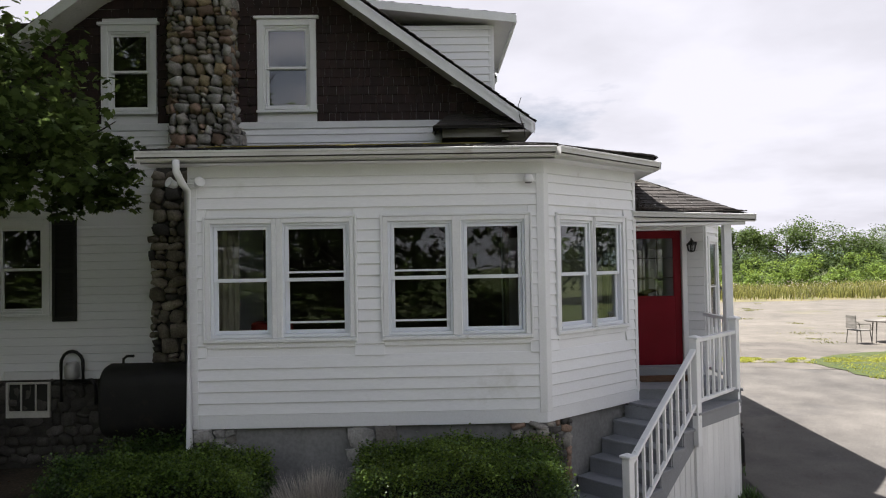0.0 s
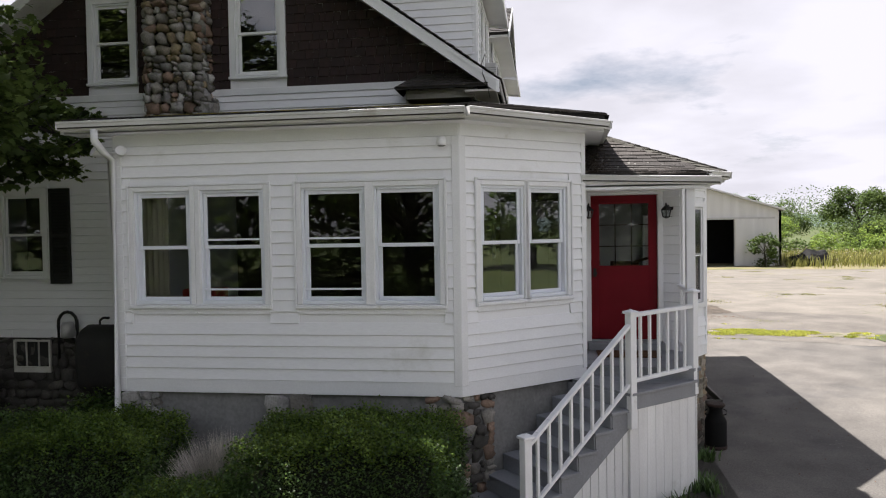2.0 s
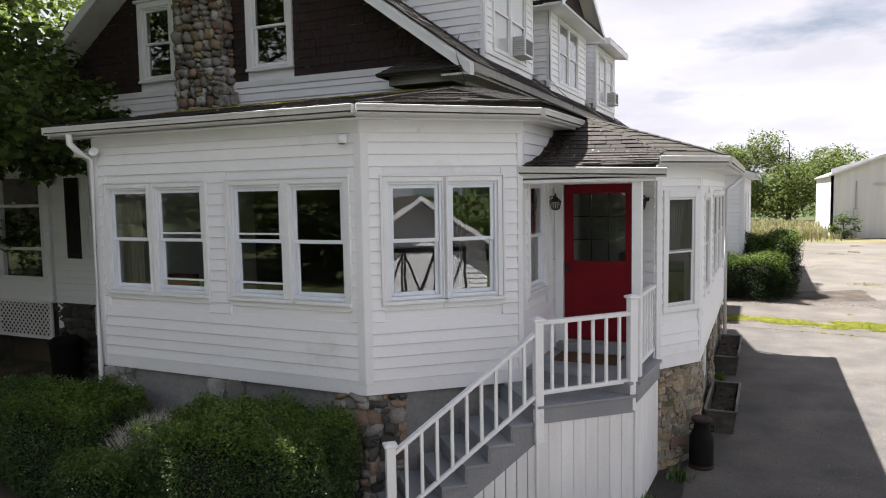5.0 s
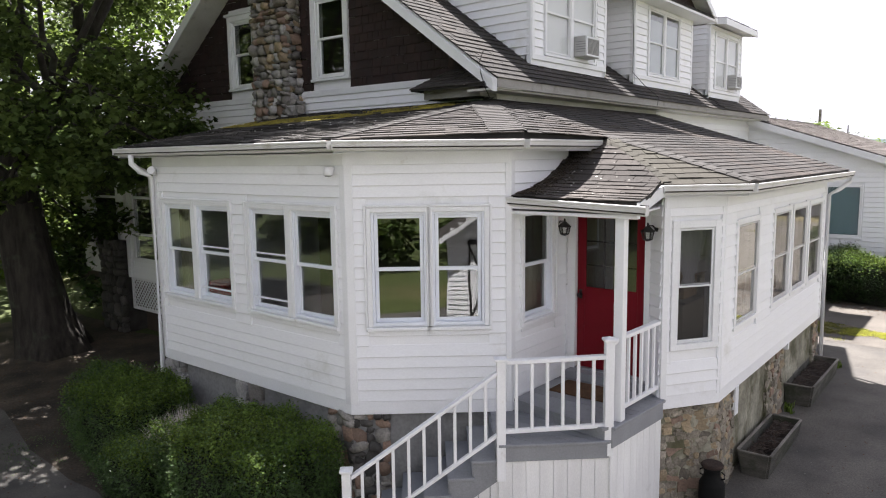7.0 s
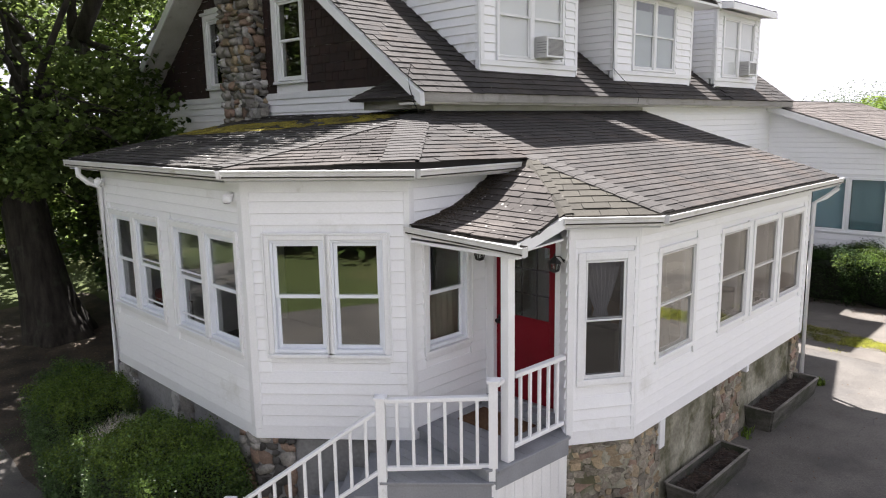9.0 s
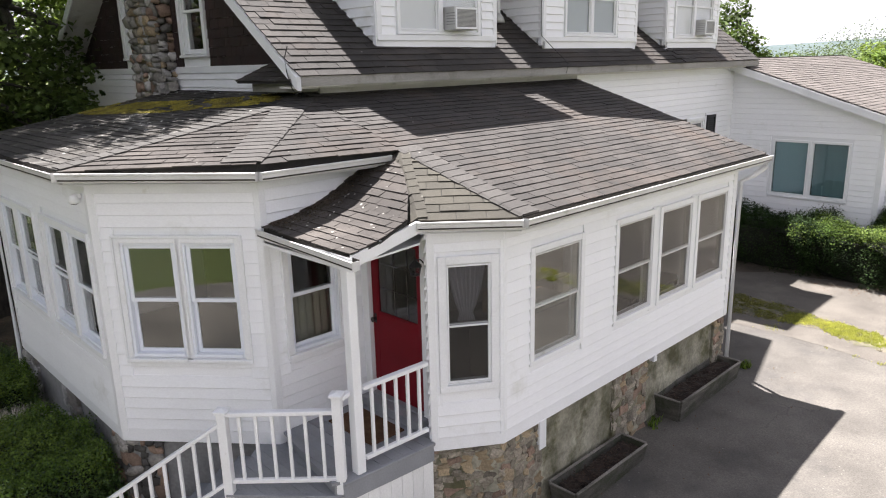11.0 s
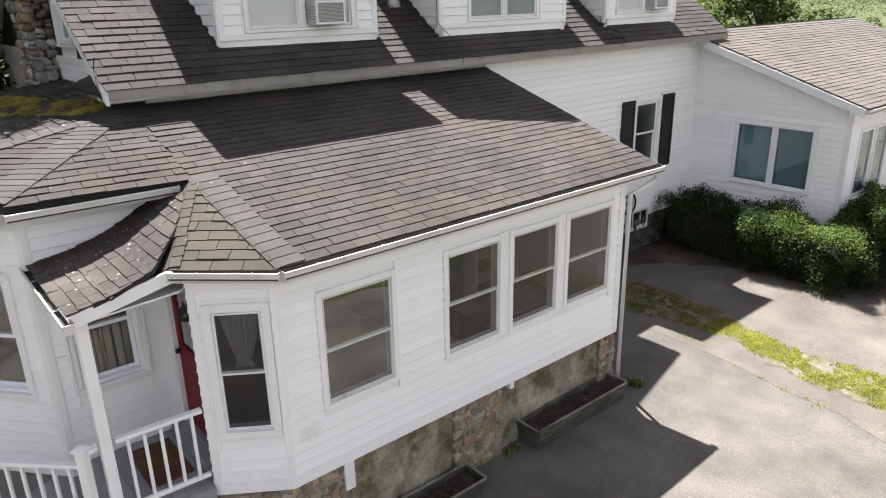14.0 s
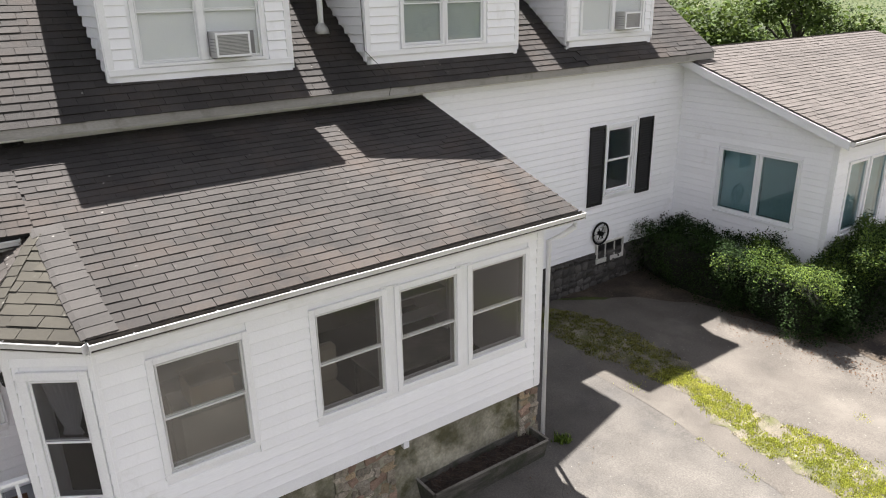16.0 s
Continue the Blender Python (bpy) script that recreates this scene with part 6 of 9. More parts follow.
def shutter(m, u, z0, z1, w=0.38):
    t = thing("shutter", "black louvred window shutter", "shutter", m @ pose(u, -0.03, z0), group="black shutters")
    h = z1 - z0
    part("frame", boxes((0, 0.05, -0.03, 0, 0, h), (w - 0.05, w, -0.03, 0, 0, h), (0.05, w - 0.05, -0.03, 0, 0, 0.07), (0.05, w - 0.05, -0.03, 0, h - 0.07, h), (0.05, w - 0.05, -0.03, 0, h * 0.48, h * 0.48 + 0.07), bevel=0.003), M_SHUTTER, t)
    part("back_panel", boxes((0.02, w - 0.02, -0.006, 0.0, 0.02, h - 0.02)), M_SHUTTER, t)
    n = int((h - 0.2) / 0.05)
    for k in range(n):
        z = 0.09 + k * (h - 0.17) / n
        part("louvre", slab([(0.05, -0.026, z), (w - 0.05, -0.026, z), (w - 0.05, -0.006, z + 0.035), (0.05, -0.006, z + 0.035)], 0.006), M_SHUTTER, t)


shutter(MG, u_of(-6.06), 2.11, 3.70)
shutter(MG, u_of(-7.46), 2.11, 3.70)
shutter(MM, 21.27 - MAIN_S, 2.06, 3.76, 0.46)
shutter(MM, 22.81 - MAIN_S, 2.10, 3.78, 0.46)

# ---- stone base, basement windows of the main house ----
mbase = thing("foundation_main", "field stone base of the main house", "foundation", kind="structure")
part("mortar_bed", boxes((MAIN_W, -3.0, MAIN_S + 0.02, MAIN_S + 0.3, -0.4, 1.2), (0.70, 0.98, 16.9, 24.3, -0.3, 0.97)), M_MORTAR, mbase)
# The dark stock puts the shade at the wall foot into the stones.
stone_face(mbase, pose(0, MAIN_S + 0.03, 0), MAIN_W, -4.5, -0.1, 1.18, 0.20, seed=21, stock=STONES_DARK, bulge=0.07)
stone_face(mbase, frame_of((0.98, 17.0), (0.94, 24.2)), 0.0, 7.2, 0.1, 0.93, 0.17, seed=22, stock=STONES_DARK, bulge=0.06)


def basement_window(m, u0, u1, z0, z1):
    t = thing("basement_window", "small white basement window with glazing bars", "window", m @ pose(u0, -0.03, z0), group="basement windows")
    w, h = u1 - u0, z1 - z0
    part("frame", boxes((0, 0.035, -0.03, 0.02, 0, h), (w - 0.035, w, -0.03, 0.02, 0, h), (0.035, w - 0.035, -0.03, 0.02, 0, 0.10), (0.035, w - 0.035, -0.03, 0.02, h - 0.03, h), bevel=0.003), M_SOFFIT, t)
    part("glazing_bar", boxes((w / 3 - 0.008, w / 3 + 0.008, -0.02, 0.01, 0.10, h - 0.03), (2 * w / 3 - 0.008, 2 * w / 3 + 0.008, -0.02, 0.01, 0.10, h - 0.03)), M_SOFFIT, t)
    part("pane", boxes((0.04, w - 0.04, 0.008, 0.012, 0.06, h - 0.04)), M_BLACK, t, "dark pane")


basement_window(MG, u_of(-6.78), u_of(-6.10), 0.62, 1.17)
basement_window(MM @ pose(0, -0.03, 0), 21.62 - MAIN_S, 22.50 - MAIN_S, 0.70, 1.17)

# ---- gutters' downspouts, lights ----
def downspout(pts, r, label):
    bm = tube(pts, r, 8)
    return tagged(part("downspout", bm, M_RAIL, None, smooth=True), label, "downspout")


downspout([(-2.92, 7.93, 4.10), (-2.92, 7.93, 3.98), (-2.90, 8.05, 3.86), (-2.885, 8.19, 3.78), (-2.885, 8.19, 0.75), (-2.885, 8.16, 0.62)], 0.042, "white downspout at the corner of the enclosed porch")
downspout([(4.72, 17.02, 3.56), (4.72, 17.02, 3.50), (4.58, 16.95, 3.36), (4.43, 16.84, 3.26), (4.43, 16.84, 0.10)], 0.038, "white downspout running straight down to the paving")

flood = thing("flood_light", "pair of white outdoor floodlights under the eave", "floodlight", MF @ pose(0.05, -0.03, 3.86))
part("base_box", boxes((-0.05, 0.05, -0.03, 0, -0.05, 0.05), bevel=0.006), M_TRIM, flood)
for s in (-1, 1):
    lampm = pose(0.07 * s if s > 0 else -0.22, -0.07, 0.0, 70, 0, 35 * s)
    hd_ = part("lamp_head", lathe([(0.02, -0.06), (0.042, -0.03), (0.058, 0.05), (0.062, 0.06), (0.05, 0.055)], 14), M_TRIM, flood, at=lampm, smooth=True)
part("arm", tube([(-0.2, -0.05, 0.0), (0.05, -0.05, 0.0)], 0.012, 6), M_TRIM, flood)
ml = thing("motion_light", "small white motion sensor light near the corner", "sensor light", MF @ pose(LF - 0.17, -0.03, 3.87))
part("housing", lathe([(0.05, -0.05), (0.06, -0.02), (0.045, 0.03), (0.02, 0.045)], 14), M_TRIM, ml, at=pose(0, -0.07, 0), smooth=True)
part("bracket", boxes((-0.03, 0.03, -0.06, 0.0, 0.0, 0.05), bevel=0.005), M_TRIM, ml)
part("lens", lathe([(0.03, -0.062), (0.046, -0.05)], 14), M_GRILLE, ml, at=pose(0, -0.07, 0))


def air_conditioner(m, w, label):
    t = thing("air_conditioner", label, "air conditioner", m, group="window air conditioners")
    part("casing", boxes((0, w, -0.24, 0.05, 0, 0.34), bevel=0.012), M_GREYMETAL, t)
    part("rim", boxes((0.015, w - 0.015, -0.252, -0.24, 0.015, 0.04), (0.015, w - 0.015, -0.252, -0.24, 0.30, 0.325), (0.015, 0.04, -0.252, -0.24, 0.04, 0.30), (w - 0.04, w - 0.015, -0.252, -0.24, 0.04, 0.30)), M_TRIM, t)
    for k in range(14):
        part("fin", boxes((0.04, w - 0.04, -0.249, -0.241, 0.048 + k * 0.018, 0.056 + k * 0.018)), M_GRILLE, t)
    for sx in (0, w - 0.006):
        for k in range(5):
            part("side_vent", boxes((sx - 0.002, sx + 0.008, -0.24, -0.06, 0.08 + k * 0.04, 0.09 + k * 0.04)), M_GRILLE, t)
    part("side_curtain", boxes((w, w + 0.14, 0.0, 0.02, 0.0, 0.33)), M_GRILLE, t)


air_conditioner(MD1 @ pose(13.70 - 12.38, 0.0, 5.65), 0.50, "grey window air conditioner in the first dormer")
air_conditioner(MD3 @ pose(21.74 - 20.42, 0.0, 5.65), 0.48, "grey window air conditioner in the far dormer")
vent = tagged(part("roof_vent", tube([(0.35, 15.72, 5.7), (0.35, 15.72, 6.75)], 0.045, 10), M_TRIM, None, smooth=True), "white vent pipe rising between two dormers", "vent pipe")
flash = tagged(part("vent_flashing", lathe([(0.13, -0.06), (0.10, 0.03), (0.05, 0.10)], 12), M_GREYMETAL, None, at=pose(0.35, 15.72, 5.90), smooth=True), "grey metal flashing round the vent pipe", "flashing")
def cable(pts, label, r=0.006):
    return tagged(part("cable", tube(pts, r, 5), M_BLACK, None), label, "cable")


cable([(1.02, 16.05, 7.0), (1.05, 16.06, 6.2), (1.04, 16.08, 5.60), (1.20, 16.25, 5.36), (1.35, 16.30, 5.22), (1.50, 16.25, 5.10), (1.49, 16.22, 4.95)], "dark cable running down the dormer and over the eave")
cable([(1.30, 10.74, 5.42), (1.25, 10.72, 5.28), (1.27, 10.72, 5.12), (1.34, 10.73, 4.92), (1.36, 10.80, 4.80)], "thin cable hanging at the foot of the rake")

# ---- back wing ----
WX, WY = 4.53, 24.25
wtop = lambda u: 4.95 - 0.335 * u
MW = frame_of((0.90, WY), (WX, WY))
LW = WX - 0.90
WO = [(2.07 - 0.9, 2.92 - 0.9, 1.78, 3.10), (3.0 - 0.9, 3.82 - 0.9, 1.78, 3.10)]
wall_w = solid_wall("wall_wing_south", LW, 0.0, wtop, WO, 0.13, M_SIDING, MW, "white clapboard south wall of the back wing")
def wing_spans(za, zb):
    lim = min(LW, (4.95 - zb) / 0.335)
    return spans(0.0, lim, [(2.0 - 0.9, 3.89 - 0.9, 1.68, 3.17)])(za, zb)


clapboards(wall_w, wing_spans, 0.2, 4.85)
part("corner_board", boxes((LW - 0.10, LW + 0.02, -0.03, 0.0, 0.1, 3.7), bevel=0.003), M_TRIM, wall_w)
M_TEAL = glass_material("teal_tinted_glass", (0.60, 0.72, 0.73), 1.6)
def picture_window(m, o, label, blind_mat=None):
    WINDOWS[0] += 1
    w, h = o[1] - o[0], o[3] - o[2]
    t = thing("window_%d" % WINDOWS[0], label, "window", m @ pose(o[0], 0, o[2]), kind="structure")
    c = 0.038
    part("casing", boxes((-c, 0.03, -0.03, 0.03, -c, h + c), (w - 0.03, w + c, -0.03, 0.03, -c, h + c), (0.03, w - 0.03, -0.03, 0.03, h - 0.02, h + c), (0.03, w - 0.03, -0.03, 0.03, -c, 0.03), bevel=0.004), M_TRIM, t)
    part("window_sill", boxes((-c - 0.02, w + c + 0.02, -0.06, 0.0, -c - 0.04, -c - 0.002), bevel=0.004), M_TRIM, t)
    part("pane", boxes((0.025, w - 0.025, 0.005, 0.010, 0.025, h - 0.015)), M_TEAL, t).visible_shadow = False
    part("roller_blind", boxes((0.03, w - 0.03, 0.10, 0.104, 0.03, h - 0.02)), blind_mat or M_BLIND, t)


picture_window(MW, WO[0], "fixed white window with teal tinted glass")
# No blind hangs here; a grey backing is added to set the pane's brightness.
picture_window(MW, WO[1], "fixed white window with teal tinted glass over an added grey backing", M_SHEER)
MWE = frame_of((WX, WY), (WX, 33.0))
WEO = [(0.50, 1.20, 1.70, 3.12), (1.36, 2.06, 1.70, 3.12), (4.2, 5.2, 1.70, 3.12)]
wall_we = solid_wall("wall_wing_east", 8.75, 0.0, 3.72, WEO, 0.13, M_SIDING, MWE, "white clapboard east wall of the back wing")
clapboards(wall_we, spans(0.0, 8.75, [(0.42, 2.14, 1.6, 3.2), (4.12, 5.28, 1.6, 3.2)]), 0.2, 3.65)
for o in WEO:
    picture_window(MWE, o, "white window in the wing's east wall")
tagged(part("wing_floor", prism([(0.95, WY + 0.1), (WX - 0.1, WY + 0.1), (WX - 0.1, 32.9), (-3.0, 32.9), (-3.0, WY + 0.1)], 0.35, 0.45), M_PLASTER), "plain floor inside the back wing", "floor", kind="structure")
tagged(part("wall_wing_inner", boxes((-3.1, -3.0, WY, 33.0, 0.0, 4.4), (-3.0, WX, 32.9, 33.0, 0.0, 3.7)), M_PLASTER), "inner walls closing the back wing", "wall", kind="structure")
wing_roof = thing("wing_roof", "low brownish asphalt shingle roof of the back wing", "roof", kind="structure")
wpl = [(4.83, WY - 0.28, 3.73), (4.83, 33.2, 3.73), (0.75, 33.2, 5.09), (0.75, WY - 0.28, 5.09)]
wpl2 = [(-3.4, 33.2, 3.73), (-3.4, WY - 0.28, 3.73), (0.75, WY - 0.28, 5.09), (0.75, 33.2, 5.09)]
for q in (wpl, wpl2):
    part("roof_deck", slab([(p[0], p[1], p[2] - 0.004) for p in q], 0.08), M_SHINGLE_BARE, wing_roof)
roof_plane(wing_roof, wpl, M_SHINGLE_TAN, tab=0.30, course=0.14, over=0.04, seed=31)
roof_plane(wing_roof, wpl2, M_SHINGLE_TAN, tab=1.2, course=0.28, seed=32)
part("rake_board", slab([(4.83, WY - 0.305, 3.705), (4.83, WY - 0.28, 3.705), (0.9, WY - 0.28, 5.015), (0.9, WY - 0.305, 5.015)], 0.17), M_TRIM, wing_roof)
part("rake_soffit", slab([(4.80, WY - 0.28, 3.62), (4.80, WY, 3.62), (0.9, WY, 4.92), (0.9, WY - 0.28, 4.92)], 0.02), M_TRIM, wing_roof)
part("eave_soffit", boxes((WX, 4.82, WY - 0.28, 33.1, 3.60, 3.63), (4.80, 4.83, WY - 0.28, 33.1, 3.58, 3.72)), M_TRIM, wing_roof)
part("ridge_cap", slab([(0.66, WY - 0.28, 5.10), (0.75, WY - 0.28, 5.125), (0.75, 33.2, 5.125), (0.66, 33.2, 5.10)], 0.02), M_SHINGLE_TAN, wing_roof)
gutter((4.84, WY - 0.30, 3.70), (4.84, 33.2, 3.70), "white gutter along the wing's eave")

# ---- west side: sun porch, oil tank, meter, bin ----
sunp = thing("sun_porch", "white enclosed side porch with tall windows and lattice skirt", "porch", kind="structure")
MSP = frame_of((-12.2, MAIN_S), (-8.0, MAIN_S))
SPO = [(2.62, 3.98, 1.66, 3.76), (0.5, 1.9, 1.72, 3.72)]
sw_ = solid_wall("sun_porch_wall", 4.2, 1.18, 4.1, SPO, 0.13, M_SIDING, MSP, "")
sw_.parent = sunp
del sw_["category"]
clapboards(sw_, spans(0, 4.2, [(o[0] - 0.07, o[1] + 0.07, o[2] - 0.1, o[3] + 0.08) for o in SPO]), 1.2, 4.05)
for o in SPO:
    w, h = o[1] - o[0], o[3] - o[2]
    wf = part("window_frame", boxes((-0.07, 0.04, -0.03, 0.05, -0.05, h + 0.07), (w - 0.04, w + 0.07, -0.03, 0.05, -0.05, h + 0.07), (0.04, w - 0.04, -0.03, 0.05, h - 0.03, h + 0.07), (0.04, w - 0.04, -0.03, 0.05, -0.05, 0.04), (0.04, w - 0.04, -0.01, 0.04, h * 0.28, h * 0.28 + 0.06), (0.04, w - 0.04, -0.01, 0.04, h * 0.70, h * 0.70 + 0.06)), M_TRIM, sw_, at=pose(o[0], 0, o[2]))
    part("pane", boxes((0.03, w - 0.03, 0.015, 0.02, 0.03, h - 0.02)), M_GLASS, wf).visible_shadow = False
def lattice(u0, u1, z0, z1):
    bm = bmesh.new()
    w, h, s = u1 - u0, z1 - z0, 0.125
    rows = []
    k = -h
    while k < w:
        for sg in (1, -1):
            a0, a1 = max(0.0, k), min(w, k + h)
            if a1 - a0 > 0.03:
                za, zb = (a0 - k, a1 - k) if sg > 0 else (h - (a0 - k), h - (a1 - k))
                d = Vector((a1 - a0, 0, zb - za)).normalized()
                nn = Vector((-d.z, 0, d.x)) * 0.016
                y = -0.012 if sg > 0 else -0.004
                c = [Vector((a0, y, za)) - nn, Vector((a1, y, zb)) - nn, Vector((a1, y, zb)) + nn, Vector((a0, y, za)) + nn]
                vs = [bm.verts.new(p) for p in c] + [bm.verts.new(p + Vector((0, 0.007, 0))) for p in c]
                for f in ((0, 1, 2, 3), (7, 6, 5, 4), (0, 4, 5, 1), (2, 6, 7, 3), (1, 5, 6, 2), (3, 7, 4, 0)):
                    bm.faces.new([vs[i] for i in f])
        k += s
    return bm


lt = part("lattice", lattice(0, 1.62, 0, 0.72), M_TRIM, sunp, "white diagonal lattice panel", at=MSP @ pose(2.45, 0, 0.46))
part("lattice_frame", boxes((2.40, 4.12, -0.03, 0.02, 0.42, 0.48), (2.40, 4.12, -0.03, 0.02, 1.15, 1.22), (2.40, 2.46, -0.03, 0.02, 0.48, 1.15), (4.06, 4.12, -0.03, 0.02, 0.48, 1.15)), M_TRIM, sunp, at=MSP)
# Dark sheet put in for the shade behind the lattice.
part("dark_backing", boxes((2.40, 4.2, 0.3, 0.32, -0.2, 1.2)), M_DARK, sunp, at=MSP)
part("corner_pier", boxes((1.2, 2.3, -0.15, 0.4, -0.5, 2.1)), M_MORTAR, sunp, at=MSP)
stone_face(sunp, MSP @ pose(0, -0.17, 0), 1.2, 2.32, -0.4, 2.1, 0.25, seed=41, stock=STONES_DARK)
part("corner_post", boxes((2.3, 2.44, -0.05, 0.1, 1.2, 4.1), bevel=0.005), M_TRIM, sunp, at=MSP)
part("porch_roof", slab([(-12.6, 10.9, 4.12), (-7.7, 10.9, 4.12), (-7.7, 14.5, 4.8), (-12.6, 14.5, 4.8)], 0.12), M_SHINGLE, sunp)
part("porch_floor", boxes((-12.2, -7.9, 11.4, 16, 1.0, 1.15), (-12.2, -7.9, 15.9, 16, 1.15, 4.3), (-12.3, -12.2, 11.4, 16, 1.0, 4.3)), M_DARK, sunp)
part("main_west_wall", boxes((MAIN_W, MAIN_W + 0.13, MAIN_S, 24.3, -0.3, 5.1), (MAIN_W, 0.9, 24.2, 24.33, -0.3, 5.1)), M_SIDING, wall_me, at=MM.inverted())

tank = thing("oil_tank", "black steel oil tank on legs against the chimney", "oil tank", pose(-4.0, 10.35, 1.0))
bm = bmesh.new()
prof_o = [(0.30 * math.cos(a_), 0.30 * math.sin(a_) + (0.26 if math.sin(a_) >= 0 else -0.20)) for a_ in (2 * math.pi * k / 28 for k in range(28))]
rings = []
for x, sc in ((-0.80, 0.82), (-0.78, 0.93), (-0.72, 1.0), (0.80, 1.0), (0.86, 0.93), (0.88, 0.82)):
    rings.append([bm.verts.new((x, y * sc, z * sc)) for y, z in prof_o])
for r0, r1 in zip(rings, rings[1:]):
    for k in range(28):
        bm.faces.new((r0[k], r0[(k + 1) % 28], r1[(k + 1) % 28], r1[k]))
bm.faces.new(rings[0][::-1])
bm.faces.new(rings[-1])
part("shell", bm, M_OILTANK, tank, smooth=True)
for x in (-0.6, 0.6):
    for y in (-0.2, 0.2):
        part("leg", tube([(x, y, -0.42), (x, y * 1.1, -1.25)], 0.022, 8), M_OILTANK, tank)
part("fill_pipe", tube([(0.35, 0, 0.55), (0.35, 0, 0.80), (0.35, 0, 0.82)], [0.03, 0.03, 0.045], 8), M_OILTANK, tank)
part("vent_pipe", tube([(-0.55, 0, 0.55), (-0.55, 0, 0.62), (-0.50, 0, 0.66), (-0.40, 0, 0.66)], 0.02, 8), M_OILTANK, tank)
meter = thing("gas_meter", "grey gas meter with a looped black pipe on the wall", "gas meter", pose(-5.72, 11.22, 1.32))
part("meter_body", lathe([(0.09, -0.10), (0.11, -0.07), (0.11, 0.10), (0.08, 0.16)], 14), M_GREYMETAL, meter, smooth=True)
part("pipe_loop", tube([(-0.17, 0.0, -0.45), (-0.17, 0, 0.10)] + [(-0.17 * math.cos(a_), 0, 0.14 + 0.19 * math.sin(a_)) for a_ in (0.3, 0.8, 1.2, 1.57, 2.0, 2.5, 2.9)] + [(0.17, 0, 0.05), (0.17, 0, -0.1)], 0.026, 8), M_BLACK, meter, smooth=True)
part("elbow", tube([(0.12, 0, -0.14), (0.30, 0, -0.12), (0.36, 0, -0.2), (0.36, 0, -0.5)], 0.03, 8), M_BLACK, meter, smooth=True)
wb = tagged(part("wall_box", boxes((-3.03, -2.90, 8.75, 8.95, 1.28, 1.75), bevel=0.008), M_TRIM, None), "white electrical box on the side of the porch wall", "electrical box")
bin_ = thing("rubbish_bin", "dark plastic rubbish bin with a domed lid", "bin", pose(-7.15, 10.9, ground_z(-7.15, 10.9)))
part("body", lathe([(0.22, 0.0), (0.25, 0.05), (0.30, 0.72), (0.31, 0.74)], 18), M_TANK, bin_, smooth=True)
part("lid", lathe([(0.325, 0.74), (0.325, 0.77), (0.20, 0.86), (0.04, 0.89)], 18), M_TANK, bin_, smooth=True)
part("lid_handle", tube([(-0.08, 0, 0.88), (-0.06, 0, 0.93), (0.06, 0, 0.93), (0.08, 0, 0.88)], 0.014, 6), M_TANK, bin_)
reel = thing("hose_reel", "dark iron spoked wheel mounted on the east wall", "hose reel", MM @ pose(21.72 - MAIN_S, -0.08, 1.40))
wheel = part("rim", tube([(0.24 * math.cos(a_), 0, 0.24 * math.sin(a_)) for a_ in (2 * math.pi * k / 24 for k in range(25))], 0.022, 6), M_TANK, reel)
for k in range(6):
    a_ = k * math.pi / 3
    part("spoke", tube([(0, 0, 0), (0.23 * math.cos(a_), 0, 0.23 * math.sin(a_))], 0.012, 5), M_TANK, reel)
part("hub", tube([(0, -0.05, 0), (0, 0.08, 0)], 0.05, 10), M_TANK, reel)
part("hose_coil", tube([(0.17 * math.cos(a_), 0.02, 0.17 * math.sin(a_)) for a_ in (2 * math.pi * k / 24 for k in range(25))], 0.04, 6), M_GREYMETAL, reel)


# ---- planters and milk can ----
M_POTSOIL = material("dark_potting_soil", [(0.014, 0.010, 0.008), (0.040, 0.028, 0.020)], 6.0, 0.95, bump=0.9, bump_scale=40, fine=0.35, fine_scale=40)
M_LITTER = material("red_brown_leaf_litter", [(0.014, 0.009, 0.006), (0.062, 0.036, 0.024)], 14.0, 0.9, fine=0.3)


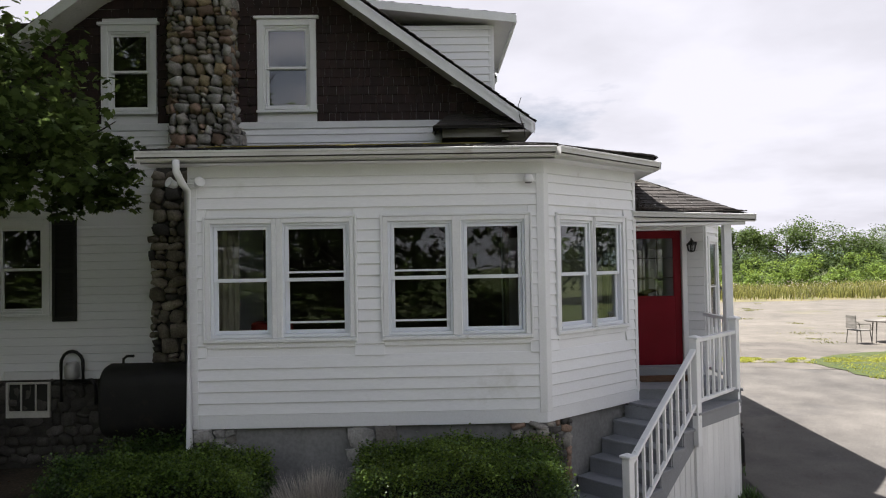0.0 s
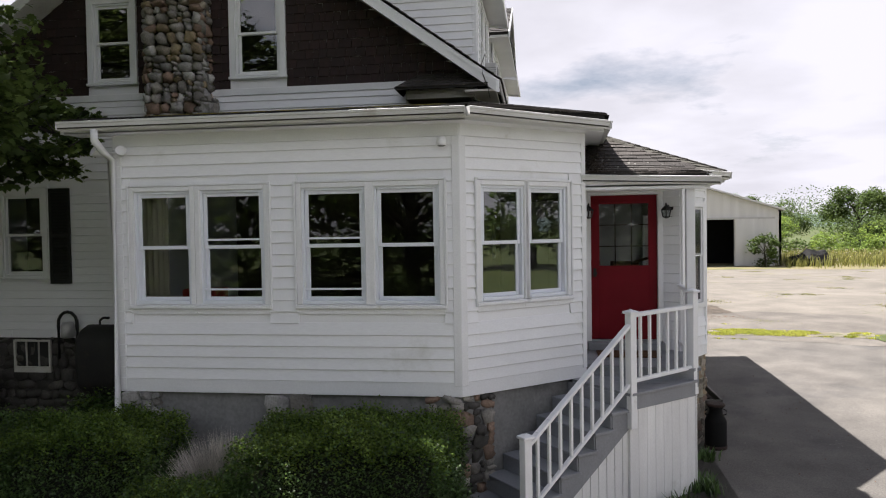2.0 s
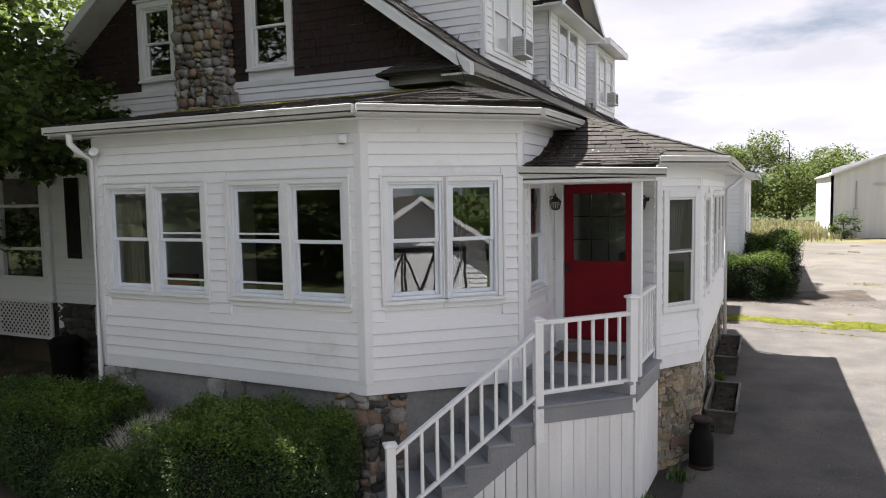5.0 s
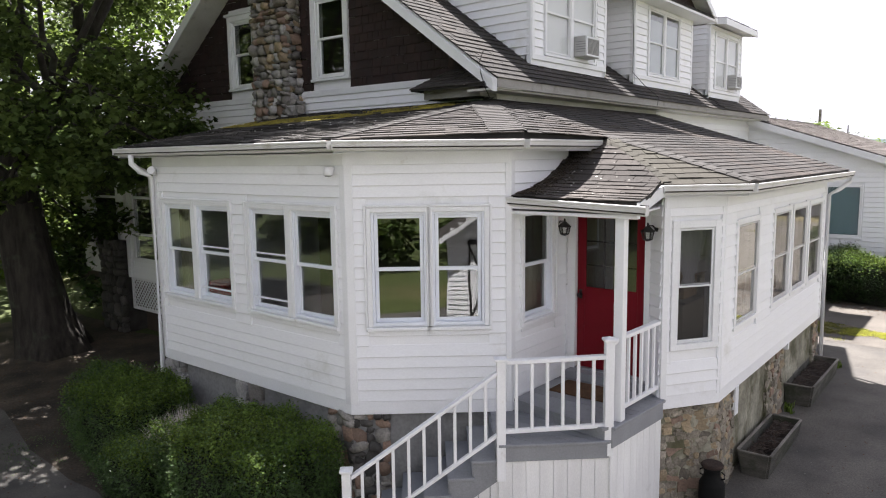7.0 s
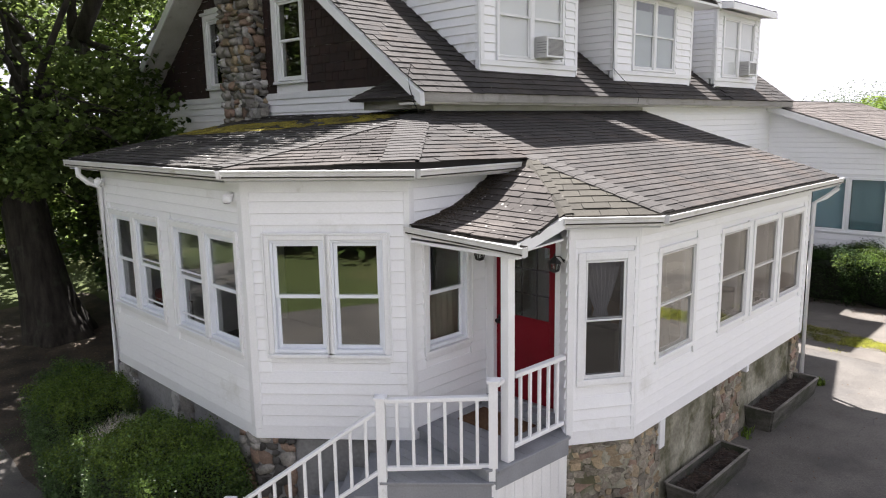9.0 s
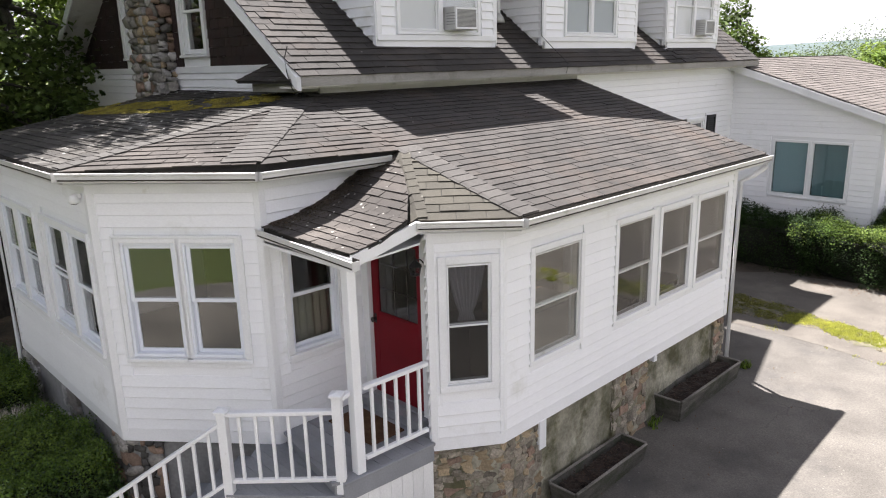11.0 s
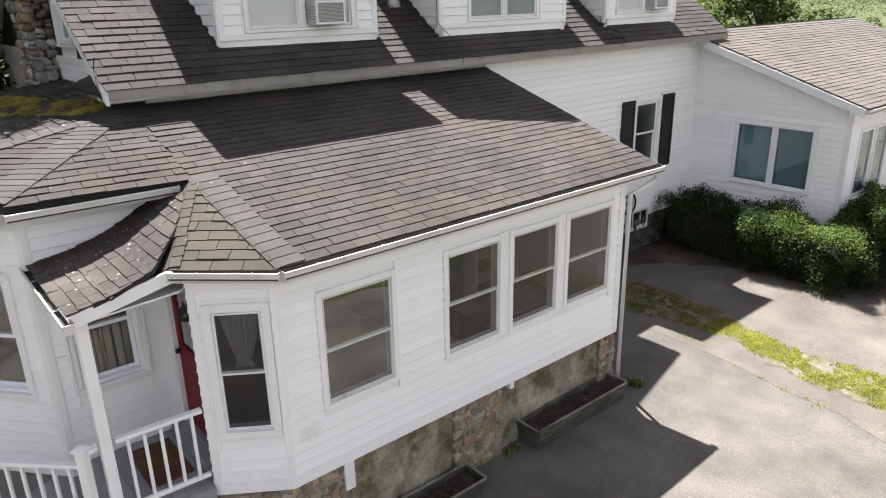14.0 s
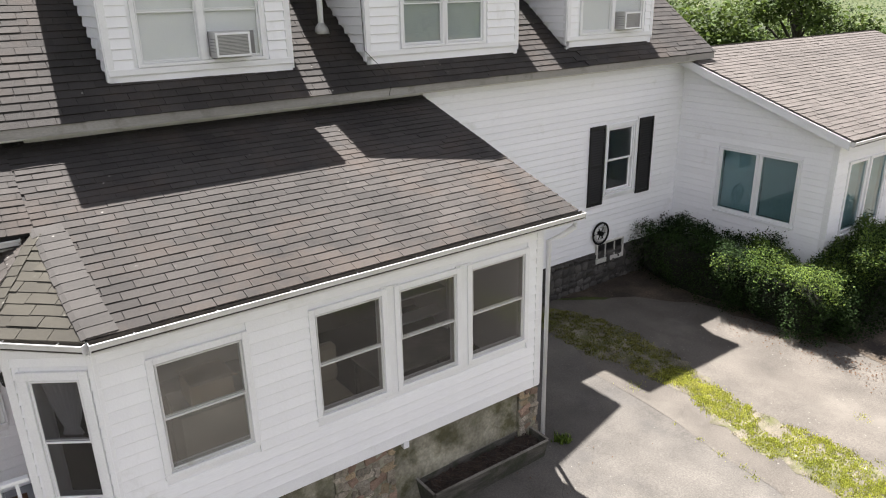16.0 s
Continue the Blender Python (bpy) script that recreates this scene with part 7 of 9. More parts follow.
def planter(x, y0, y1, w, z, h, label, turn=0.0):
    t = thing("planter", label, "planter box", pose(x, y0, z, 0, 0, turn), group="wooden planters along the east wall")
    ln = y1 - y0
    f = 0.05
    def wall_(pts):
        part("side_plank", prism_pts(pts), M_PLANTER, t)
    def prism_pts(q):
        bm = bmesh.new()
        vs = [bm.verts.new(c) for c in q]
        for fc in BOXF:
            bm.faces.new([vs[i] for i in fc])
        return bm
    th = 0.028
    for bx in ((-f - 0.034, -f + 0.002, -f, ln + f), (w + f - 0.002, w + f + 0.034, -f, ln + f), (-f, w + f, -f - 0.034, -f + 0.002), (-f, w + f, ln + f - 0.002, ln + f + 0.034)):
        part("worn_rim", boxes((*bx, h - 0.012, h + 0.006), bevel=0.003), M_OLDWOOD, t, "pale worn top edge")
    for zz0, zz1 in ((0.0, h * 0.49), (h * 0.51, h)):
        k0, k1 = f * zz0 / h, f * zz1 / h
        wall_([(w + k0, -k0, zz0), (w + k0 + th, -k0, zz0), (w + k0 + th, ln + k0, zz0), (w + k0, ln + k0, zz0), (w + k1, -k1, zz1), (w + k1 + th, -k1, zz1), (w + k1 + th, ln + k1, zz1), (w + k1, ln + k1, zz1)])
        wall_([(-k0 - th, -k0, zz0), (-k0, -k0, zz0), (-k0, ln + k0, zz0), (-k0 - th, ln + k0, zz0), (-k1 - th, -k1, zz1), (-k1, -k1, zz1), (-k1, ln + k1, zz1), (-k1 - th, ln + k1, zz1)])
    for ya, yb, sg in ((0, 0, -1), (ln, ln, 1)):
        o0, o1 = (ya, ya + sg * th), (ya + sg * f, ya + sg * (f + th))
        lo, hi = sorted(o0), sorted(o1)
        part("end_plank", prism_pts([(-0.0, lo[0], 0), (w, lo[0], 0), (w, lo[1], 0), (-0.0, lo[1], 0), (-f, hi[0], h), (w + f, hi[0], h), (w + f, hi[1], h), (-f, hi[1], h)]), M_PLANTER, t)
    rnd = random.Random(int(y0))
    bm = bmesh.new()
    n_, m_ = 26, 5
    grid = [[bm.verts.new((w * i / (m_ - 1) * 1.06 - 0.03 * 0, ln * j / (n_ - 1), h - 0.07 + rnd.uniform(-0.03, 0.03))) for i in range(m_)] for j in range(n_)]
    for j in range(n_ - 1):
        for i in range(m_ - 1):
            bm.faces.new((grid[j][i], grid[j][i + 1], grid[j + 1][i + 1], grid[j + 1][i]))
    part("soil", bm, M_POTSOIL, t)
    verts, faces = [], []
    for k in range(260):
        x_, y_, a_ = rnd.uniform(0.02, w - 0.02), rnd.uniform(0.03, ln - 0.03), rnd.uniform(0, 6.28)
        l_, t_ = rnd.uniform(0.02, 0.055), rnd.uniform(-0.4, 0.7)
        k0 = len(verts)
        for sgn, wd in ((0, 0.0), (0.5, 0.011), (1, 0.0), (0.5, -0.011)):
            verts.append((x_ + l_ * sgn * math.cos(a_) - wd * math.sin(a_), y_ + l_ * sgn * math.sin(a_) + wd * math.cos(a_), h - 0.045 + t_ * l_ * sgn + 0.01))
        faces.append((k0, k0 + 1, k0 + 2, k0 + 3))
    lv = part("dead_leaves", mesh_of("dead_leaves", verts, faces), M_LITTER, t)
    lv["kind"] = "stuff"
    return t


planter(4.38, 14.72, 16.58, 0.31, ground_z(4.5, 14.7) - 0.03, 0.38, "weathered wooden trough planter with soil and dead leaves", 0.0)
planter(4.49, 12.05, 13.55, 0.27, ground_z(4.6, 12.6) - 0.06, 0.36, "weathered wooden trough planter with bare soil", 0.0)
can = thing("milk_can", "old black metal milk can with a rusty lid", "milk can", pose(4.47, 10.86, ground_z(4.47, 10.86)) @ Matrix.Diagonal((0.86, 0.86, 0.95, 1)))
part("body", lathe([(0.165, 0.0), (0.172, 0.02), (0.17, 0.40), (0.165, 0.42), (0.11, 0.52), (0.105, 0.58), (0.14, 0.63)], 22), M_TANK, can, smooth=True)
part("base_ring", lathe([(0.178, 0.0), (0.180, 0.05), (0.172, 0.052)], 22), M_RUST, can, smooth=True)
part("lid", lathe([(0.145, 0.63), (0.15, 0.65), (0.13, 0.67), (0.06, 0.655), (0.02, 0.66)], 22), M_RUST, can, smooth=True)
for s in (-1, 1):
    part("handle", tube([(0.12 * s, 0, 0.49), (0.165 * s, 0, 0.50), (0.165 * s, 0, 0.56), (0.12 * s, 0, 0.58)], 0.009, 6), M_TANK, can)


# ---- plants ----
KITE = [(0, 0, 0), (0.42, 0.5, 0.10), (0, 1.0, 0.0), (-0.42, 0.5, 0.10)]
MAPLE = [(0, 0), (0.16, 0.10), (0.44, 0.06), (0.34, 0.24), (0.62, 0.44), (0.46, 0.50), (0.50, 0.74), (0.24, 0.66), (0.20, 0.80), (0, 1.05),
         (-0.20, 0.80), (-0.24, 0.66), (-0.50, 0.74), (-0.46, 0.50), (-0.62, 0.44), (-0.34, 0.24), (-0.44, 0.06), (-0.16, 0.10)]
MAPLE = [(x, y, -0.25 * x * x) for x, y in MAPLE]


def leaves_mesh(name, points, sizes, shape, seed, droop=0.0, upright=0.0):
    """Many leaves in one mesh, each a small plate of its own at a point, turned at random."""
    rng = np.random.default_rng(seed)
    pts = np.asarray(points, float)
    n, k = len(pts), len(shape)
    sh = np.asarray(shape, float)
    yaw = rng.uniform(0, 2 * np.pi, n)
    tilt = rng.uniform(-0.9, 0.9, n) - droop + upright
    roll = rng.uniform(-0.7, 0.7, n)
    cy, sy, ct, st, cr, sr = np.cos(yaw), np.sin(yaw), np.cos(tilt), np.sin(tilt), np.cos(roll), np.sin(roll)
    x, y, z = (np.outer(np.asarray(sizes), sh[:, i]) for i in range(3))
    x, z = x * cr[:, None] + z * sr[:, None], -x * sr[:, None] + z * cr[:, None]
    y, z = y * ct[:, None] - z * st[:, None], y * st[:, None] + z * ct[:, None]
    x, y = x * cy[:, None] - y * sy[:, None], x * sy[:, None] + y * cy[:, None]
    co = np.stack([x + pts[:, :1], y + pts[:, 1:2], z + pts[:, 2:3]], -1).reshape(-1, 3)
    me = bpy.data.meshes.new(name)
    me.vertices.add(n * k)
    me.vertices.foreach_set("co", co.ravel())
    me.loops.add(n * k)
    me.loops.foreach_set("vertex_index", np.arange(n * k, dtype=np.int32))
    me.polygons.add(n)
    me.polygons.foreach_set("loop_start", np.arange(0, n * k, k, dtype=np.int32))
    me.update(calc_edges=True)
    return me


def blob_points(rng, centre, radii, n, shell=0.55):
    """Points in an uneven clump, denser towards its skin."""
    v = rng.normal(size=(n, 3))
    v /= np.linalg.norm(v, axis=1)[:, None]
    r = (shell + (1 - shell) * rng.random(n)) ** 0.7
    wob = 1 + 0.16 * np.sin(5 * v[:, 0] + 3 * v[:, 1] + centre[0]) + 0.13 * np.sin(7 * v[:, 2] - 4 * v[:, 1] + centre[1])
    return np.asarray(centre) + v * np.asarray(radii) * (r * wob)[:, None]


def limb(a, b, r0, r1, sag, rnd, n=6):
    a, b = Vector(a), Vector(b)
    pts = []
    for i in range(n + 1):
        k = i / n
        p = a.lerp(b, k)
        p.z += sag * math.sin(math.pi * k)
        if 0 < i < n:
            p += Vector((rnd.uniform(-1, 1), rnd.uniform(-1, 1), rnd.uniform(-1, 1))) * (b - a).length * 0.03
        pts.append(p)
    return tube(pts, [r0 + (r1 - r0) * i / n for i in range(n + 1)], 8)


def trunk_mesh(points, radii, sides=56):
    """A ribbed trunk with root flares."""
    bm = tube(points, radii, sides)
    for v in bm.verts:
        k = noise.noise(Vector((v.co.x * 2.2, v.co.y * 2.2, v.co.z * 0.35))) * 0.16 + noise.noise(v.co * 5.0) * 0.05 + abs(noise.noise(Vector((v.co.x * 9.0, v.co.y * 9.0, v.co.z * 0.8)))) * 0.10
        n_ = min(range(len(points)), key=lambda q: abs(points[q][2] - v.co.z))
        c = Vector((points[n_][0], points[n_][1], v.co.z))
        v.co = c + (v.co - c) * (1 + k * (1.8 if v.co.z < 0.6 else 1.0))
    return bm


def maple(x, y):
    """The large maple beside the house: forked trunk, limbs to each clump of foliage, small leaves."""
    z0 = ground_z(x, y)
    rnd, rng = random.Random(4), np.random.default_rng(4)
    t = thing("maple_tree", "large shady maple with dark trunk and dense green leaves", "tree", pose(x, y, z0))
    part("trunk", trunk_mesh([(-1.40, 0.52, -0.25), (-1.42, 0.50, 0.12), (-1.50, 0.45, 0.5), (-1.62, 0.36, 1.2), (-1.74, 0.26, 2.3), (-1.87, 0.14, 3.8), (-1.80, 0.20, 4.7), (-1.68, 0.30, 5.6)], [0.90, 0.74, 0.60, 0.54, 0.50, 0.44, 0.38, 0.26]), M_BARK, t, smooth=True)
    # Most clumps above z 8.5 are unseen, added to shade roof and ground.
    clumps = [(-0.9, -1.4, 9.0, 2.2), (-2.4, -1.6, 6.4, 2.5), (-2.4, 2.4, 8.6, 2.0), (1.6, -1.4, 7.6, 1.9), (2.0, 1.0, 5.7, 1.1), (0.2, -3.2, 6.8, 1.9), (-3.2, 0.8, 4.3, 1.7),
              (3.4, -0.5, 5.6, 1.25), (4.1, -1.5, 7.2, 0.9), (4.1, 0.5, 4.6, 0.6), (4.35, -0.3, 4.25, 0.5), (3.6, -0.9, 4.2, 0.6), (3.7, -1.7, 5.0, 0.95), (1.6, -2.4, 5.3, 1.1), (-1.0, -2.8, 4.6, 1.5), (3.0, 0.9, 5.1, 0.9), (0.8, 2.8, 5.8, 1.6),
              (4.3, -1.0, 4.6, 0.65), (3.9, -2.3, 6.0, 0.9), (2.2, -0.4, 5.2, 0.9), (-2.6, 1.9, 2.9, 1.1), (4.7, -2.2, 7.2, 0.8), (0.6, 1.6, 4.8, 1.0), (-4.6, -1.5, 4.9, 1.8), (3.6, -0.4, 9.4, 1.5), (4.6, 0.9, 10.4, 1.5), (2.4, 1.6, 10.6, 1.7), (4.4, -1.6, 10.2, 1.3), (5.2, 0.0, 9.0, 1.0),
              (-4.2, -0.6, 2.9, 1.5), (-3.4, 2.4, 3.0, 1.3), (-5.6, 2.2, 3.6, 1.8), (-1.2, 2.6, 3.2, 1.1), (-5.4, -3.0, 3.6, 1.7), (-2.6, -2.2, 3.3, 1.1), (-6.8, 0.4, 3.4, 1.7), (-0.6, 0.8, 4.4, 1.0), (0.5, 1.4, 4.7, 0.9), (-2.0, 1.7, 4.3, 1.1), (-0.6, 2.4, 6.2, 1.1),
              (1.8, 1.4, 9.2, 1.7), (0.4, 2.0, 9.8, 1.9), (3.2, 2.0, 9.6, 1.3), (-1.6, 3.2, 9.4, 1.8), (-4.0, -1.2, 9.6, 2.3), (-5.5, 0.6, 10.0, 2.3), (-2.6, -2.6, 10.4, 2.2), (-4.4, -3.4, 9.4, 2.0), (-6.2, -1.6, 8.8, 2.0), (0.8, -2.6, 8.8, 2.0), (2.2, -3.6, 9.6, 1.8), (-1.0, -3.9, 9.2, 2.0), (3.6, -3.6, 10.6, 1.7), (0.6, -4.8, 8.6, 1.6),
              (4.2, 1.6, 9.4, 1.4), (5.0, 0.5, 9.7, 1.3), (5.6, 1.6, 10.6, 1.3), (4.9, -0.5, 10.8, 1.2), (3.6, 2.6, 10.2, 1.3),
              (0.2, -0.8, 11.4, 2.4), (-1.6, -2.6, 11.4, 2.2), (1.6, 0.8, 11.8, 2.0), (-3.4, 0.6, 11.8, 2.3), (-2.8, 2.8, 11.6, 2.2), (-5.4, -2.6, 11.2, 2.2),
              (-6.0, 4.5, 8.0, 1.6), (-7.0, 3.0, 7.8, 1.6), (-9.0, 4.0, 8.5, 1.8), (-5.5, 2.0, 7.6, 1.3), (-9.0, 2.0, 8.2, 1.6), (-3.6, 1.0, 8.8, 1.2), (-6.5, 5.6, 9.6, 1.6),
              (1.3, -1.0, 4.3, 0.65), (1.1, -1.2, 3.6, 0.5), (2.4, -0.8, 4.3, 0.5), (0.6, -0.6, 5.2, 0.8)]
    forks = [((-1.85, 0.16, 4.3), (-0.44, 1.29, 6.92), 0.30), ((-1.80, 0.18, 3.4), (-3.4, -0.9, 5.4), 0.24), ((-1.75, 0.2, 3.3), (2.1, -0.5, 5.2), 0.16), ((-1.68, 0.30, 5.5), (-1.7, 0.35, 8.2), 0.24),
             ((-0.44, 1.29, 6.92), (0.6, 2.1, 9.0), 0.20), ((-0.55, 1.20, 6.7), (-0.7, 1.1, 9.2), 0.15), ((-0.9, 0.9, 6.3), (0.5, -1.6, 8.2), 0.14)]
    for a, b, r in forks:
        part("limb", limb(a, b, r, r * 0.5, 0.3, rnd), M_BARK, t, smooth=True)
    for cx, cy, cz, cr in clumps:
        f = min(forks, key=lambda q: (Vector(q[1]) - Vector((cx, cy, cz))).length)
        part("branch", limb(f[1], (cx, cy, cz), 0.075, 0.02, 0.15, rnd), M_BARK, t, smooth=True)
        for k in range(4):
            e = Vector((cx, cy, cz)) + Vector((rnd.uniform(-1, 1), rnd.uniform(-1, 1), rnd.uniform(-0.6, 0.8))) * cr * 0.9
            part("twig", limb((cx, cy, cz), e, 0.022, 0.005, -0.05, rnd, 4), M_BARK, t)
    near, far = [], []
    for cx, cy, cz, cr in clumps:
        for k in range(6):
            c = Vector((cx, cy, cz)) + Vector((rnd.uniform(-1, 1), rnd.uniform(-1, 1), rnd.uniform(-0.8, 0.8))) * cr * 0.68
            pts = blob_points(rng, c, (cr * 0.52, cr * 0.52, cr * 0.30), int((98 if cx > 1.4 else 66) * cr ** 1.6) + 50, 0.3)
            (near if cx > 1.4 else far).append(pts)
    near, far = np.concatenate(near), np.concatenate(far)
    keep = (near[:, 0] + x < -3.42 - 0.25 * np.maximum(0, near[:, 2] + z0 - 6.0)) | (near[:, 2] + z0 > 7.9)
    near = near[keep]
    cr1 = part("crown", leaves_mesh("crown", far, rng.uniform(0.11, 0.19, len(far)), KITE, 5, 0.4), M_MAPLE, t)
    cr2 = part("near_foliage", leaves_mesh("near_foliage", near, rng.uniform(0.07, 0.13, len(near)), MAPLE, 6, 0.5), M_MAPLE, t)
    return t


maple(-8.55, 8.95)


# Near-black that puts the deep shade inside a hedge into colour.
M_CORE = material("shade_core_black", [(0.006, 0.008, 0.004), (0.014, 0.016, 0.008)], 4.0, 1.0, fine=0.3)


def hedge(name, centre, half, top, n, size, label, seed, light=0.0, loose=1.0, mat=None):
    """A clipped shrub: a near-black solid core, standing in for inner shade, under a skin of small leaves."""
    rng = np.random.default_rng(seed)
    cx, cy = centre
    z0 = ground_z(cx, cy)
    t = thing(name, label, "hedge", pose(cx, cy, z0))
    h = top - z0
    def skin(m, shrink):
        u = rng.uniform(-1, 1, (m, 3))
        ax = rng.choice(5, m, p=[0.17, 0.17, 0.15, 0.15, 0.36])
        for a in range(m):
            if ax[a] == 4:
                u[a, 2] = 1
            else:
                u[a, ax[a] // 2] = 1 if ax[a] % 2 else -1
        v = u.copy()
        r = np.linalg.norm(v, axis=1)
        v *= (0.62 + 0.38 / r)[:, None]
        wob = 1 + 0.05 * loose * np.sin(v[:, 0] * half[0] * 5.1 + seed) + 0.05 * loose * np.sin(v[:, 1] * 4.3 + v[:, 2] * 3.1 + v[:, 0] * half[0] * 3.3) + 0.04 * loose * np.sin(v[:, 0] * half[0] * 11 + v[:, 1] * 9)
        p = v * wob[:, None] * shrink
        return np.stack([p[:, 0] * half[0], p[:, 1] * half[1], (p[:, 2] * 0.5 + 0.5) * h], -1)
    pts = skin(n, 1.0) + rng.normal(size=(n, 3)) * 0.035 * min(loose, 1.7)
    inner = skin(n // 6, 0.90) + rng.normal(size=(n // 6, 3)) * 0.05
    allp = np.concatenate([pts, inner])
    allp = allp[allp[:, 2] > 0.01]
    # Leaves near the top get the brighter copy, painting light from above.
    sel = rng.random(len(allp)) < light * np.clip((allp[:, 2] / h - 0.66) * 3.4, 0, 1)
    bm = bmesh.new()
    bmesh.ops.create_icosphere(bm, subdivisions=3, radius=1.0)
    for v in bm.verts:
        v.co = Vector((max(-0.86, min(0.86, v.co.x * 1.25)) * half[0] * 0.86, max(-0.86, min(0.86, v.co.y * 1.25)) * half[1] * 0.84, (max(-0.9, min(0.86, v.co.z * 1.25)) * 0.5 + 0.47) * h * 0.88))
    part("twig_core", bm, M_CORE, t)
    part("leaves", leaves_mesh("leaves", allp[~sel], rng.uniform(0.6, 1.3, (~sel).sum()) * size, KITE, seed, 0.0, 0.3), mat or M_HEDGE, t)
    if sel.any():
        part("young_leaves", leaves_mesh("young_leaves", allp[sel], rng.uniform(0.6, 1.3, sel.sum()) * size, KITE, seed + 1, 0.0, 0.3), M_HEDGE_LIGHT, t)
    return t


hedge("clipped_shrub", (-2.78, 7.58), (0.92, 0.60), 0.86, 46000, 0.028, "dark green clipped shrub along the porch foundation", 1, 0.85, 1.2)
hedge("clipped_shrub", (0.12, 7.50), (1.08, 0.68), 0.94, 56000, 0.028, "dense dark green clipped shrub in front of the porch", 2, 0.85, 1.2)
hedge("clipped_shrub", (-1.50, 7.06), (0.56, 0.34), 0.40, 17000, 0.028, "low green shrub in front of the bare twiggy one", 12, 0.5, 1.2)
hedge("leafy_shrub", (-3.45, 9.3), (0.95, 0.45), 0.62, 12000, 0.044, "low dark leafy shrub in front of the oil tank", 8, 0.25, 3.0)
hedge("clipped_shrub", (-3.72, 7.80), (0.50, 0.45), 0.78, 18000, 0.028, "dark green shrub beside the maple's shade", 3, 0.3, 1.5)
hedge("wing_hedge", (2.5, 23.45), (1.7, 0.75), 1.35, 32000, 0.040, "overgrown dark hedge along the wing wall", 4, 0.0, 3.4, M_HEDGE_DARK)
hedge("wing_hedge", (4.55, 23.35), (1.05, 0.70), 1.32, 32000, 0.038, "overgrown hedge with leaves coloured brighter on its lit top at the wing corner", 5, 0.70, 3.6, M_HEDGE_DARK)
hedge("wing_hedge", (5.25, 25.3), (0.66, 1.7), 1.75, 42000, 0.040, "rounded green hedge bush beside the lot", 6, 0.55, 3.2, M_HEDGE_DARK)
dry = thing("dry_shrub", "bare grey twiggy shrub between two green hedges", "shrub", pose(-1.33, 7.66, ground_z(-1.2, 7.3) - 0.08))
rndd = random.Random(12)
tw_v, tw_f = [], []
for k in range(2600):
    a_, s_ = rndd.uniform(0, 6.28), rndd.random() ** 0.6
    p0 = Vector((0.25 * s_ * math.cos(a_), 0.2 * s_ * math.sin(a_), 0.35))
    p1 = Vector((0.70 * s_ * math.cos(a_) + rndd.uniform(-0.16, 0.16), 0.52 * s_ * math.sin(a_) + rndd.uniform(-0.16, 0.16), rndd.uniform(0.95, 1.32) - 0.30 * s_))
    d = (p1 - p0).cross(Vector((math.cos(a_ * 3), math.sin(a_ * 3), 0.3))).normalized() * 0.006
    k0 = len(tw_v)
    mid = p0.lerp(p1, 0.55) + Vector((rndd.uniform(-0.05, 0.05), rndd.uniform(-0.05, 0.05), 0))
    tw_v += [p0 - d, p0 + d, mid + d, mid - d, p1]
    tw_f += [(k0, k0 + 1, k0 + 2, k0 + 3), (k0 + 3, k0 + 2, k0 + 4)]
part("twig_mass", mesh_of("twig_mass", tw_v, tw_f), M_TWIG, dry)["kind"] = "stuff"
part("root_clump", lathe([(0.25, -0.1), (0.33, 0.3), (0.30, 0.62), (0.12, 0.75)], 12), M_SOIL, dry)


def blades(name, label, spots, height, mat, seed, width=0.012):
    """Grass: thin leaning blades, in tufts round given spots (x, y, spread, count)."""
    rng = np.random.default_rng(seed)
    V, F = [], []
    for x, y, s, n in spots:
        px, py = x + rng.normal(size=n) * s, y + rng.normal(size=n) * s
        for a, b in zip(px, py):
            h = height * rng.uniform(0.45, 1.2)
            an, ln = rng.uniform(0, 6.28), rng.uniform(0.1, 0.7) * h
            z = ground_z(a, b)
            dx, dy = width * math.sin(an), -width * math.cos(an)
            k = len(V)
            V += [(a - dx, b - dy, z), (a + dx, b + dy, z), (a + 0.4 * ln * math.cos(an) + dx * 0.7, b + 0.4 * ln * math.sin(an) + dy * 0.7, z + 0.65 * h), (a + 0.4 * ln * math.cos(an) - dx * 0.7, b + 0.4 * ln * math.sin(an) - dy * 0.7, z + 0.65 * h), (a + ln * math.cos(an), b + ln * math.sin(an), z + h)]
            F += [(k, k + 1, k + 2, k + 3), (k + 3, k + 2, k + 4)]
    return tagged(part(name, mesh_of(name, V, F), mat), label, "grass", kind="stuff")


rg = random.Random(5)
LINE = [(1.3, 19.75, 0.30), (2.1, 19.85, 0.60), (3.0, 19.85, 0.62), (3.7, 19.9, 0.52), (4.4, 19.9, 0.42), (5.0, 19.84, 0.30), (5.6, 19.52, 0.40), (6.2, 19.5, 0.44), (6.8, 19.5, 0.50), (7.4, 19.55, 0.52), (8.4, 19.35, 0.45), (10, 19.0, 0.40), (14, 18.65, 0.35), (24, 18.2, 0.35)]
def on_strip(x, k):
    yc, hw = (float(np.interp(x, [q[0] for q in LINE], [q[j] for q in LINE])) for j in (1, 2))
    return yc + k * hw
